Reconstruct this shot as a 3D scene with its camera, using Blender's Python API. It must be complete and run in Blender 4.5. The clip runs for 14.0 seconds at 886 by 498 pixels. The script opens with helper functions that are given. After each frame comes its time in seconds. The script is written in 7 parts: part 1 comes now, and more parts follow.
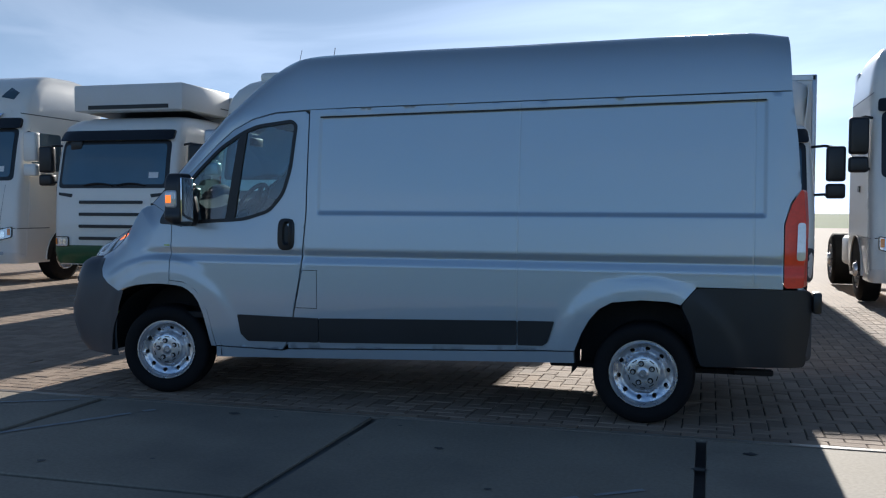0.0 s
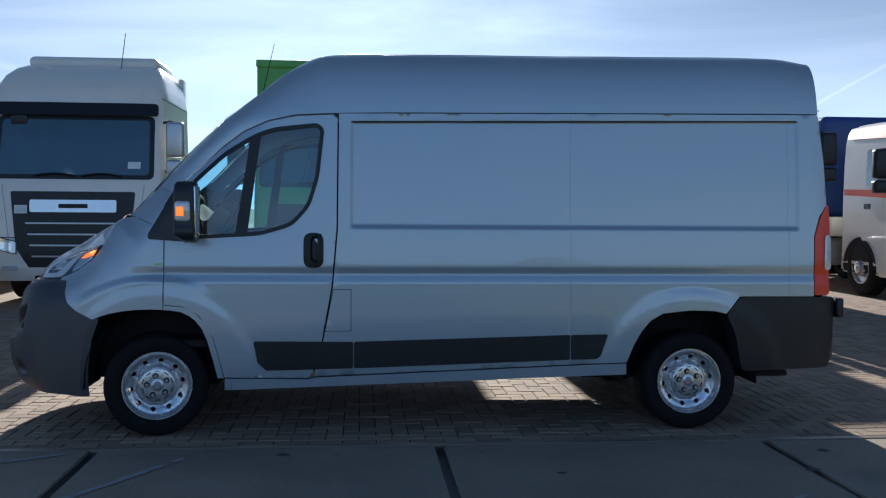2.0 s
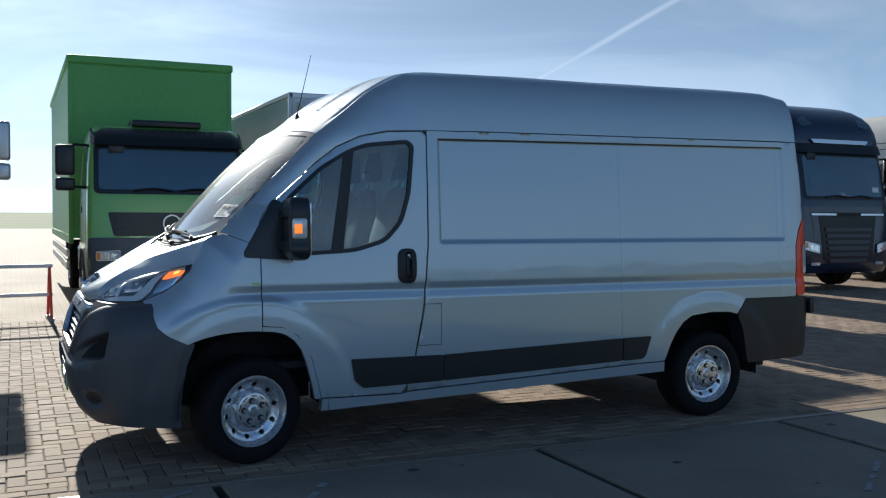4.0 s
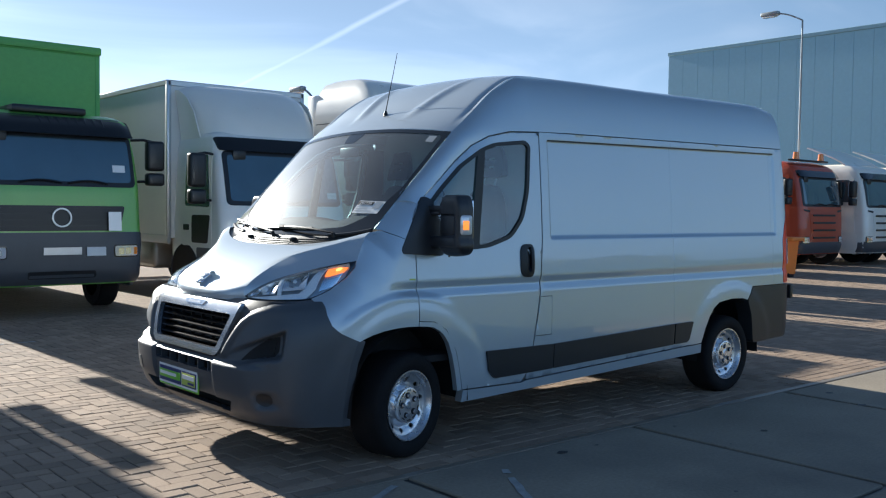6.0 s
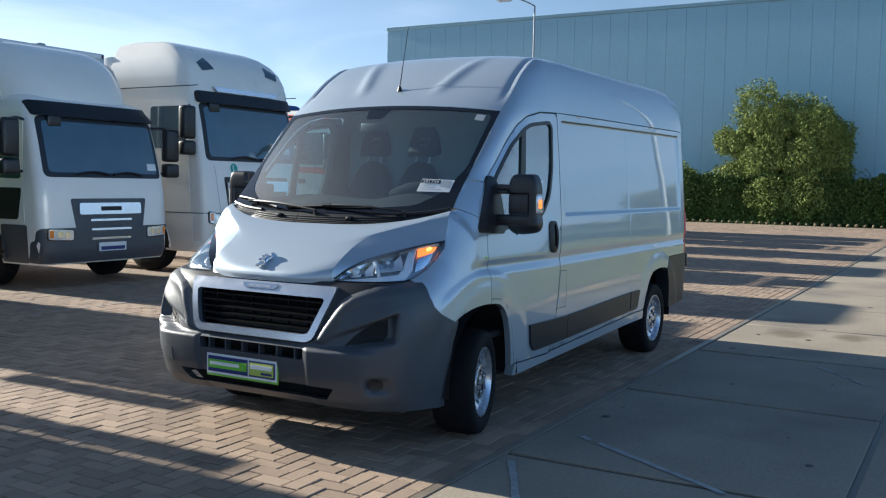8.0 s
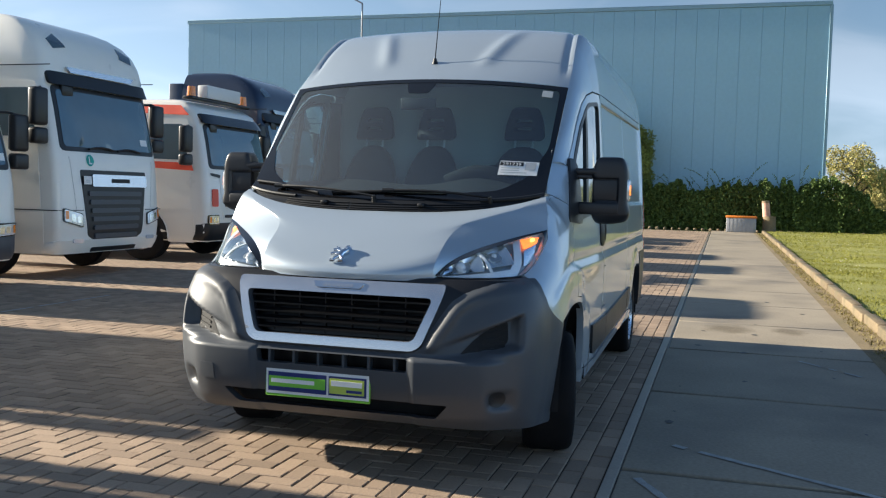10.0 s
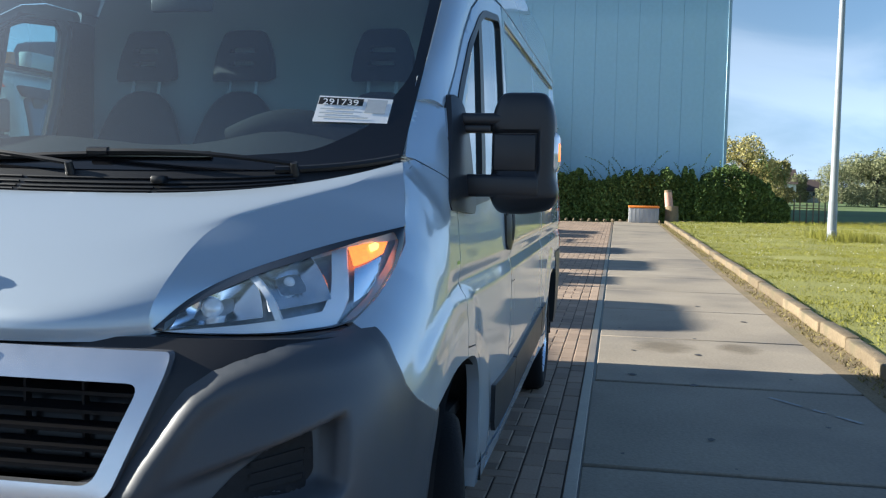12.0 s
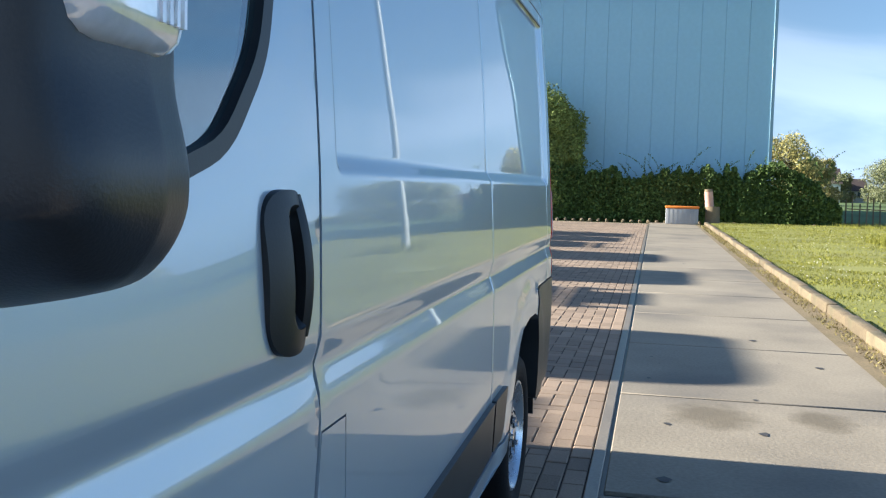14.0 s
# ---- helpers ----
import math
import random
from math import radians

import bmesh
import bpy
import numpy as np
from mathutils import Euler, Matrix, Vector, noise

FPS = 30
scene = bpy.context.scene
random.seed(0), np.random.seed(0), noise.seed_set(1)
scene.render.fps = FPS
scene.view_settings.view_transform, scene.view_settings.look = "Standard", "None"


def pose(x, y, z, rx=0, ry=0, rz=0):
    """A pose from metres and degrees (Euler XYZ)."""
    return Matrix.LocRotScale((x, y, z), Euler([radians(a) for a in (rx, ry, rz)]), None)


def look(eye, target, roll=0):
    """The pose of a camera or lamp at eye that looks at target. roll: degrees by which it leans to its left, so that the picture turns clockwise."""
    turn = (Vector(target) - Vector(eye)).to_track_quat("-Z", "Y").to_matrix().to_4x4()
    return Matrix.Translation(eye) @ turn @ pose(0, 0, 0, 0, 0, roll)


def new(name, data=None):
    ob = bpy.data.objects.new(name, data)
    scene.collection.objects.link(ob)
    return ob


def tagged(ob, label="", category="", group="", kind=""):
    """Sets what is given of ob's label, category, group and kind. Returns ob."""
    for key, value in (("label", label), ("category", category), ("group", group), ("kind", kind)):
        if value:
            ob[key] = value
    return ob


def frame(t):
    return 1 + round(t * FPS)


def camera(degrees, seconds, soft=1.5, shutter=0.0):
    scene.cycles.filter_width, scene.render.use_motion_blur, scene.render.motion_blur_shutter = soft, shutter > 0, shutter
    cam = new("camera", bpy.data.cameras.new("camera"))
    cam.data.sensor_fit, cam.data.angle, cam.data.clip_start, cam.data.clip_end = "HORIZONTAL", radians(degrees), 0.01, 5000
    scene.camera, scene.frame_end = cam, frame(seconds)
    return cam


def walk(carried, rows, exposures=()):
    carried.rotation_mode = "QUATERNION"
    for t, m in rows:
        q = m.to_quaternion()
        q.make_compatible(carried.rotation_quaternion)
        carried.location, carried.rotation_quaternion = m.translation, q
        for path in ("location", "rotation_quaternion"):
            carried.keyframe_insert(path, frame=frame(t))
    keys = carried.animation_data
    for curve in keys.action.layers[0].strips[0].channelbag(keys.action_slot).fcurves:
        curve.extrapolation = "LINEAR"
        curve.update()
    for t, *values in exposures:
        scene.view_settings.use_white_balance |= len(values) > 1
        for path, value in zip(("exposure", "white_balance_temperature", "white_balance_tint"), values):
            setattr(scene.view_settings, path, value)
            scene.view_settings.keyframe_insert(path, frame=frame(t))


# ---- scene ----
cam = camera(50.6, 14.0, soft=1.2)

PATH = [
    (0, (0.163, 0.068, 1.356), (-0.382, 1.991, 1.273), 0.3),
    (0.5, (-0.482, 0.051, 1.386), (-0.842, 2.016, 1.301), 0.3),
    (1, (-1.176, 0.033, 1.405), (-1.345, 2.024, 1.318), 0.3),
    (1.5, (-1.773, 0.097, 1.428), (-1.8, 2.095, 1.343), 0.3),
    (2, (-2.394, 0.123, 1.449), (-2.218, 2.114, 1.363), 0.4),
    (2.2, (-2.612, 0.139, 1.418), (-2.364, 2.122, 1.338), 0.3),
    (4.3, (-5.363, 0.714, 1.525), (-4.45, 2.492, 1.447), 0.4),
    (4.5, (-5.614, 0.821, 1.508), (-4.652, 2.573, 1.43), 0.4),
    (5, (-6.177, 1.034, 1.524), (-5.119, 2.73, 1.446), 0.5),
    (5.5, (-6.733, 1.314, 1.511), (-5.57, 2.939, 1.432), 0.5),
    (6, (-7.22, 1.71, 1.521), (-5.914, 3.222, 1.435), 0.7),
    (6.5, (-7.715, 2.123, 1.5), (-6.28, 3.513, 1.405), 0.9),
    (7, (-8.111, 2.569, 1.499), (-6.577, 3.847, 1.388), 0.9),
    (7.5, (-8.507, 3.017, 1.509), (-6.868, 4.155, 1.385), 1.0),
    (7.7, (-8.666, 3.198, 1.544), (-6.987, 4.277, 1.412), 1.0),
    (9.8, (-8.878, 5.235, 1.399), (-6.976, 5.841, 1.279), 1.5),
    (10, (-8.74, 5.35, 1.384), (-6.826, 5.918, 1.264), 1.5),
    (10.5, (-8.255, 5.529, 1.361), (-6.314, 5.998, 1.244), 1.3),
    (11, (-7.655, 5.638, 1.34), (-5.7, 6.046, 1.223), 1.3),
    (11.5, (-7.005, 5.641, 1.331), (-5.044, 6.014, 1.204), 1.3),
    (12, (-6.366, 5.665, 1.31), (-4.404, 6.027, 1.179), 1.2),
    (12.5, (-5.7, 5.629, 1.304), (-3.738, 5.995, 1.172), 1.1),
    (13, (-5.042, 5.594, 1.296), (-3.081, 5.961, 1.166), 1.0),
    (13.5, (-4.448, 5.582, 1.3), (-2.487, 5.95, 1.166), 1.3),
    (14, (-3.862, 5.608, 1.303), (-1.914, 6.045, 1.167), 1.4),
]
EXPOSURES = [(0, 0.63, 5280, 11), (2.2, 0.67, 5280, 11), (4.3, 0.6, 5330, 7), (5, 0.80, 5300, 8), (7.5, 1.22, 5240, 8), (9.8, 1.4, 5740, 8), (11.5, 1.5, 5420, 8), (13, 1.66, 5280, 8), (14, 1.74, 5320, 8)]
walk(cam, [(t, look(eye, target, roll)) for t, eye, target, roll in PATH], EXPOSURES)


# ---- light: low morning sun behind the row of trucks, clear hazy sky ----
SUN_ELEV, SUN_YAW = 19.9, 0.9
world = bpy.data.worlds.new("world")
scene.world = world
world.use_nodes = True
wn = world.node_tree.nodes
sky = wn.new("ShaderNodeTexSky")
sky.sky_type, sky.sun_disc = "NISHITA", False
sky.sun_elevation, sky.sun_rotation = radians(SUN_ELEV), radians(-SUN_YAW)
sky.air_density, sky.dust_density, sky.ozone_density = 1.0, 0.2, 1.2
wn["Background"].inputs["Strength"].default_value = 0.056
wl = world.node_tree.links


def sky_math(op, a, b=None, lo=None, hi=None):
    """One step of arithmetic, or a smooth ramp from lo to hi."""
    n = wn.new("ShaderNodeMapRange" if op == "RAMP" else "ShaderNodeMath")
    if op == "RAMP":
        n.interpolation_type = "SMOOTHSTEP"
        n.inputs["From Min"].default_value, n.inputs["From Max"].default_value = lo, hi
    else:
        n.operation = op
    for k, v in enumerate((a, b)):
        if v is None or (op == "RAMP" and k):
            continue
        if isinstance(v, (int, float)):
            n.inputs[k].default_value = v
        else:
            wl.new(v, n.inputs[k])
    return n.outputs[0]


def sky_along(vec, way):
    n = wn.new("ShaderNodeVectorMath")
    n.operation = "DOT_PRODUCT"
    wl.new(vec, n.inputs[0])
    n.inputs[1].default_value = way
    return n.outputs["Value"]


def sky_mix(fac, a, b, blend="MIX"):
    n = wn.new("ShaderNodeMix")
    n.data_type, n.blend_type = "RGBA", blend
    for v, k in ((fac, "Factor"), (a, "A"), (b, "B")):
        if isinstance(v, (int, float)):
            n.inputs[k].default_value = v
        elif isinstance(v, tuple):
            n.inputs[k].default_value = v
        else:
            wl.new(v, n.inputs[k])
    return n.outputs["Result"]


coord = wn.new("ShaderNodeTexCoord").outputs["Generated"]
grey = wn.new("ShaderNodeRGBToBW")
wl.new(sky.outputs[0], grey.inputs[0])
haze = sky_mix(1.0, grey.outputs[0], (0.86, 0.98, 1.12, 1), "MULTIPLY")
e, a = radians(SUN_ELEV), radians(SUN_YAW)
sun_way = Vector((-math.sin(a) * math.cos(e), math.cos(a) * math.cos(e), math.sin(e)))
glare = sky_math("ADD", sky_math("MULTIPLY", sky_math("RAMP", sky_along(coord, sun_way), lo=0.1, hi=0.95), 0.58), 0.10)
height = sky_along(coord, (0, 0, 1))
low = sky_math("MULTIPLY", sky_math("SUBTRACT", 1.0, sky_math("RAMP", height, lo=0.0, hi=0.3)), 0.6)
cool = sky_mix(1.0, grey.outputs[0], (0.70, 0.89, 1.17, 1), "MULTIPLY")
near = sky_math("SUBTRACT", 1.0, sky_math("MULTIPLY", sky_math("RAMP", sky_along(coord, sun_way), lo=0.62, hi=1.0), 0.14))
color = sky_mix(1.0, sky_mix(low, sky_mix(glare, sky.outputs[0], haze), cool), near, "MULTIPLY")
# the sky is deepest square to the sun
square = sky_math("SUBTRACT", 1.0, sky_math("RAMP", sky_math("ABSOLUTE", sky_along(coord, sun_way)), lo=0.0, hi=0.62))
color = sky_mix(1.0, color, sky_math("SUBTRACT", 1.0, sky_math("MULTIPLY", square, 0.24)), "MULTIPLY")
away = sky_math("RAMP", sky_math("MULTIPLY", sky_along(coord, sun_way), -1.0), lo=-0.1, hi=0.6)
color = sky_mix(away, color, sky_mix(1.0, color, (0.82, 0.98, 1.12, 1), "MULTIPLY"))
# thin streaked cloud, drawn out along one way
squeeze = wn.new("ShaderNodeMapping")
squeeze.inputs["Scale"].default_value, squeeze.inputs["Rotation"].default_value = (1.2, 2.2, 6.0), (0.25, 0.2, 0.5)
wl.new(coord, squeeze.inputs["Vector"])
veil = wn.new("ShaderNodeTexNoise")
veil.inputs["Scale"].default_value, veil.inputs["Detail"].default_value, veil.inputs["Distortion"].default_value = 1.6, 7.0, 0.8
wl.new(squeeze.outputs[0], veil.inputs["Vector"])
cloud = sky_math("MULTIPLY", sky_math("RAMP", veil.outputs["Fac"], lo=0.38, hi=0.66), sky_math("MULTIPLY", sky_math("SUBTRACT", 1.0, sky_math("RAMP", height, lo=0.2, hi=0.5)), 0.5))
ragged = wn.new("ShaderNodeTexNoise")
ragged.inputs["Scale"].default_value, ragged.inputs["Detail"].default_value = 14.0, 5.0
wl.new(coord, ragged.inputs["Vector"])
for p, q, width, strength in (((0.470, 0.874, 0.121), (0.612, 0.760, 0.219), 0.0045, 0.75), ((-0.597, 0.785, 0.165), (-0.393, 0.909, 0.141), 0.008, 0.35)):
    p, q = Vector(p).normalized(), Vector(q).normalized()
    off = sky_math("ABSOLUTE", sky_math("ADD", sky_along(coord, p.cross(q).normalized()), sky_math("MULTIPLY", sky_math("SUBTRACT", ragged.outputs["Fac"], 0.5), width)))
    body = sky_math("SUBTRACT", 1.0, sky_math("RAMP", off, lo=0.0, hi=width))
    reach = sky_math("RAMP", sky_along(coord, (p + q).normalized()), lo=0.955, hi=0.985)
    line = sky_math("MULTIPLY", sky_math("MULTIPLY", body, reach), sky_math("MULTIPLY", sky_math("ADD", ragged.outputs["Fac"], 0.4), strength))
    cloud = sky_math("MAXIMUM", cloud, line)
white = sky_mix(1.0, haze, (1.5, 1.42, 1.34, 1), "MULTIPLY")
color = sky_mix(cloud, color, white)
wl.new(color, wn["Background"].inputs[0])
sun = new("sun", bpy.data.lights.new("sun", "SUN"))
sun.data.energy, sun.data.angle, sun.data.color = 4.8, radians(0.6), (1.0, 0.84, 0.62)
sun.matrix_world = look((0, 0, 30), Vector((0, 0, 30)) - sun_way)


# ---- materials ----
def mat(name, color, rough=0.5, metal=0.0, vary=0.12, scale=6.0, fine=60.0, bump=0.0, coat=0.0, coat_rough=0.05,
        spec=0.5, trans=0.0, glow=0.0, glow_color=None, alpha=1.0, island=0.0, dirt=0.0, dirt_color=(0.12, 0.10, 0.08)):
    """A surface with variation at two scales, optional fine relief, clear coat, and patchy dirt."""
    m = bpy.data.materials.new(name)
    m.use_nodes = True
    n, l = m.node_tree.nodes, m.node_tree.links
    b = n["Principled BSDF"]
    co = n.new("ShaderNodeTexCoord")
    big, small = n.new("ShaderNodeTexNoise"), n.new("ShaderNodeTexNoise")
    big.inputs["Scale"].default_value, small.inputs["Scale"].default_value = scale, fine
    big.inputs["Detail"].default_value, small.inputs["Detail"].default_value = 5.0, 4.0
    for t in (big, small):
        l.new(co.outputs["Object"], t.inputs["Vector"])
    add = n.new("ShaderNodeMath")
    add.operation = "ADD"
    l.new(big.outputs["Fac"], add.inputs[0]), l.new(small.outputs["Fac"], add.inputs[1])
    rng = n.new("ShaderNodeMapRange")
    rng.inputs["From Min"].default_value, rng.inputs["From Max"].default_value = 0.6, 1.4
    rng.inputs["To Min"].default_value, rng.inputs["To Max"].default_value = 1.0 - vary, 1.0 + vary
    l.new(add.outputs[0], rng.inputs["Value"])
    mix = n.new("ShaderNodeMix")
    mix.data_type, mix.blend_type = "RGBA", "MULTIPLY"
    mix.inputs["Factor"].default_value = 1.0
    mix.inputs["A"].default_value = (*color, 1)
    last = rng.outputs[0]
    if island:
        info = n.new("ShaderNodeObjectInfo")
        geo = n.new("ShaderNodeNewGeometry")
        both = n.new("ShaderNodeMath")
        both.operation = "ADD"
        l.new(info.outputs["Random"], both.inputs[0]), l.new(geo.outputs["Random Per Island"], both.inputs[1])
        fr = n.new("ShaderNodeMath")
        fr.operation = "FRACT"
        l.new(both.outputs[0], fr.inputs[0])
        r2 = n.new("ShaderNodeMapRange")
        r2.inputs["To Min"].default_value, r2.inputs["To Max"].default_value = 1 - island, 1 + island
        l.new(fr.outputs[0], r2.inputs["Value"])
        mul = n.new("ShaderNodeMath")
        mul.operation = "MULTIPLY"
        l.new(last, mul.inputs[0]), l.new(r2.outputs[0], mul.inputs[1])
        last = mul.outputs[0]
    l.new(last, mix.inputs["B"])
    col = mix.outputs["Result"]
    if dirt:
        dn = n.new("ShaderNodeTexNoise")
        dn.inputs["Scale"].default_value, dn.inputs["Detail"].default_value = scale * 0.45, 8.0
        l.new(co.outputs["Object"], dn.inputs["Vector"])
        dr = n.new("ShaderNodeMapRange")
        dr.inputs["From Min"].default_value, dr.inputs["From Max"].default_value = 0.5, 0.72
        dr.inputs["To Max"].default_value = dirt
        l.new(dn.outputs["Fac"], dr.inputs["Value"])
        dm = n.new("ShaderNodeMix")
        dm.data_type = "RGBA"
        dm.inputs["B"].default_value = (*dirt_color, 1)
        l.new(dr.outputs[0], dm.inputs["Factor"]), l.new(col, dm.inputs["A"])
        col = dm.outputs["Result"]
    l.new(col, b.inputs["Base Color"])
    rr = n.new("ShaderNodeMapRange")
    rr.inputs["To Min"].default_value, rr.inputs["To Max"].default_value = max(rough - 0.06, 0.0), min(rough + 0.06, 1.0)
    l.new(big.outputs["Fac"], rr.inputs["Value"]), l.new(rr.outputs[0], b.inputs["Roughness"])
    if bump:
        bp = n.new("ShaderNodeBump")
        bp.inputs["Strength"].default_value, bp.inputs["Distance"].default_value = min(bump, 1.0), 0.01
        l.new(add.outputs[0], bp.inputs["Height"]), l.new(bp.outputs[0], b.inputs["Normal"])
    b.inputs["Metallic"].default_value = metal
    b.inputs["Coat Weight"].default_value, b.inputs["Coat Roughness"].default_value = coat, coat_rough
    b.inputs["Specular IOR Level"].default_value = spec
    b.inputs["Transmission Weight"].default_value = trans
    if glow:
        b.inputs["Emission Color"].default_value = (*(glow_color or color), 1)
        b.inputs["Emission Strength"].default_value = glow
    m.diffuse_color = (*color, 1)
    return m


def glass(name, tint, rough=0.0, face_on=0.045, dust=0.0, film=0.0, fall=4.5):
    """Thin tinted pane: clear sheet with a reflecting face."""
    m = bpy.data.materials.new(name)
    m.use_nodes = True
    n, l = m.node_tree.nodes, m.node_tree.links
    n.remove(n["Principled BSDF"])
    tr, gl, mx, fr, pw, rs = (n.new("ShaderNode" + k) for k in ("BsdfTransparent", "BsdfGlossy", "MixShader", "LayerWeight", "Math", "MapRange"))
    tr.inputs["Color"].default_value = (*tint, 1)
    gl.inputs["Roughness"].default_value = rough
    gl.inputs["Color"].default_value = (0.95, 0.97, 1.0, 1)
    fr.inputs["Blend"].default_value, pw.operation, pw.inputs[1].default_value = 0.5, "POWER", fall
    rs.inputs["To Min"].default_value = face_on
    l.new(fr.outputs["Facing"], pw.inputs[0]), l.new(pw.outputs[0], rs.inputs["Value"]), l.new(rs.outputs[0], mx.inputs[0]), l.new(tr.outputs[0], mx.inputs[1]), l.new(gl.outputs[0], mx.inputs[2])
    last = mx.outputs[0]
    if film:
        fg, fm = n.new("ShaderNodeBsdfGlossy"), n.new("ShaderNodeMixShader")
        fg.inputs["Roughness"].default_value, fm.inputs[0].default_value = 0.48, film
        l.new(last, fm.inputs[1]), l.new(fg.outputs[0], fm.inputs[2])
        last = fm.outputs[0]
    if dust:
        df, md, nz, rg = (n.new("ShaderNode" + k) for k in ("BsdfDiffuse", "MixShader", "TexNoise", "MapRange"))
        df.inputs["Color"].default_value = (0.46, 0.63, 0.67, 1)
        nz.inputs["Scale"].default_value, nz.inputs["Detail"].default_value = 3.0, 6.0
        rg.inputs["To Max"].default_value = 2 * dust
        l.new(nz.outputs["Fac"], rg.inputs["Value"]), l.new(rg.outputs[0], md.inputs[0])
        l.new(last, md.inputs[1]), l.new(df.outputs[0], md.inputs[2])
        last = md.outputs[0]
    l.new(last, n["Material Output"].inputs["Surface"])
    m.diffuse_color = (*tint, 1)
    return m


def flake_paint(name, color, flat=0.33, wide=0.55, share=0.36):
    """Metallic paint: a fine and a broad flake lobe under one clear coat."""
    m = mat(name, color, wide, 0.3, vary=0.03, scale=1.5, fine=900, coat=1.0, coat_rough=0.012)
    n, l = m.node_tree.nodes, m.node_tree.links
    a = n["Principled BSDF"]
    b, mx = n.new("ShaderNodeBsdfPrincipled"), n.new("ShaderNodeMixShader")
    l.new(a.inputs["Base Color"].links[0].from_socket, b.inputs["Base Color"])
    b.inputs["Metallic"].default_value, b.inputs["Roughness"].default_value = 0.9, flat
    for k in (a, b):
        k.inputs["Coat Weight"].default_value, k.inputs["Coat Roughness"].default_value, k.inputs["Coat IOR"].default_value = 1.0, 0.012, 1.6
    mx.inputs[0].default_value = share
    l.new(a.outputs[0], mx.inputs[1]), l.new(b.outputs[0], mx.inputs[2])
    l.new(mx.outputs[0], n["Material Output"].inputs["Surface"])
    return m


PAINT = flake_paint("silver_paint", (0.455, 0.525, 0.59))
PLASTIC = mat("grey_plastic", (0.062, 0.069, 0.080), 0.44, spec=0.55, vary=0.12, scale=3, fine=500, bump=0.05)
GRILLE = mat("grille_black", (0.006, 0.006, 0.007), 0.3, spec=0.35, vary=0.1, scale=5, fine=200)
# darker copy of grey_plastic: shade on the van's side put into the colour
SHADEDPLASTIC = mat("shaded_grey_plastic", (0.018, 0.020, 0.023), 0.42, spec=0.45, vary=0.15, scale=3, fine=500, bump=0.05)
BLACK = mat("black_plastic", (0.010, 0.011, 0.013), 0.40, vary=0.15, scale=4, fine=300, bump=0.03)
MIRRORBLACK = mat("mirror_plastic", (0.021, 0.023, 0.028), 0.36, vary=0.12, scale=6, fine=420, bump=0.05)
SURROUND = mat("black_satin", (0.014, 0.014, 0.016), 0.33, vary=0.1, scale=5, fine=200, bump=0.02)
GLOSS = mat("black_gloss", (0.007, 0.007, 0.008), 0.15, vary=0.1, coat=0.6)
RUBBER = mat("tyre_rubber", (0.010, 0.010, 0.011), 0.75, spec=0.2, vary=0.25, scale=8, fine=120, bump=0.25, dirt=0.12, dirt_color=(0.05, 0.045, 0.04))
DARK = mat("dark_underside", (0.010, 0.010, 0.011), 0.8, vary=0.3, scale=5, fine=60, bump=0.2)
RIM = mat("rim_silver", (0.68, 0.69, 0.72), 0.28, 0.85, vary=0.08, scale=9, fine=200, dirt=0.12)
CHROME = mat("chrome", (0.78, 0.79, 0.82), 0.12, 1.0, vary=0.03)
SATIN = mat("satin_silver", (0.62, 0.64, 0.68), 0.22, 0.85, vary=0.04, coat=0.3)
WHITE = mat("white_truck_paint", (0.87, 0.835, 0.755), 0.3, vary=0.05, scale=2, fine=200, coat=0.6, dirt=0.1, dirt_color=(0.5, 0.47, 0.42))
GREEN = mat("green_truck_paint", (0.20, 0.47, 0.08), 0.3, vary=0.06, scale=2, coat=0.6)
TARP = mat("green_tarpaulin", (0.16, 0.42, 0.10), 0.5, vary=0.1, scale=1.2, fine=14, bump=0.15)
DGREEN = mat("dark_green_paint", (0.02, 0.10, 0.035), 0.4, vary=0.1, coat=0.3)
ORANGE = mat("orange_truck_paint", (0.432, 0.06, 0.016), 0.4, vary=0.08, coat=0.4)
NAVY = mat("navy_truck_paint", (0.012, 0.022, 0.05), 0.3, vary=0.1, coat=0.6)
BLUE = mat("blue_tarpaulin", (0.02, 0.06, 0.22), 0.5, vary=0.12, scale=2, bump=0.1)
ALU = mat("aluminium", (0.55, 0.56, 0.57), 0.4, 0.8, vary=0.1, scale=3, fine=150)
PANELW = mat("white_box_panel", (0.70, 0.70, 0.68), 0.45, vary=0.05, scale=1.5, fine=90, dirt=0.15, dirt_color=(0.48, 0.45, 0.4))
LENS = mat("clear_lamp_lens", (0.75, 0.77, 0.8), 0.08, 0.3, vary=0.15, scale=25, fine=120, coat=1.0)
REDLENS = mat("red_lamp_lens", (0.90, 0.055, 0.015), 0.35, vary=0.1, scale=20, coat=0.3)
REDBAND = mat("red_tape", (0.80, 0.09, 0.04), 0.4, vary=0.06)
AMBER = mat("amber_lamp_lens", (0.85, 0.25, 0.02), 0.2, vary=0.2, scale=30, coat=1.0)
AMBERLIT = mat("amber_lamp_lit", (0.85, 0.20, 0.02), 0.3, vary=0.45, scale=90, glow=0.8, glow_color=(1.0, 0.20, 0.02))
AMBERHOT = mat("amber_bulb_lit", (0.95, 0.45, 0.08), 0.3, vary=0.1, glow=1.5, glow_color=(1.0, 0.40, 0.07))
SEAT = mat("dark_seat_fabric", (0.030, 0.033, 0.040), 0.9, vary=0.25, scale=12, fine=200, bump=0.2)
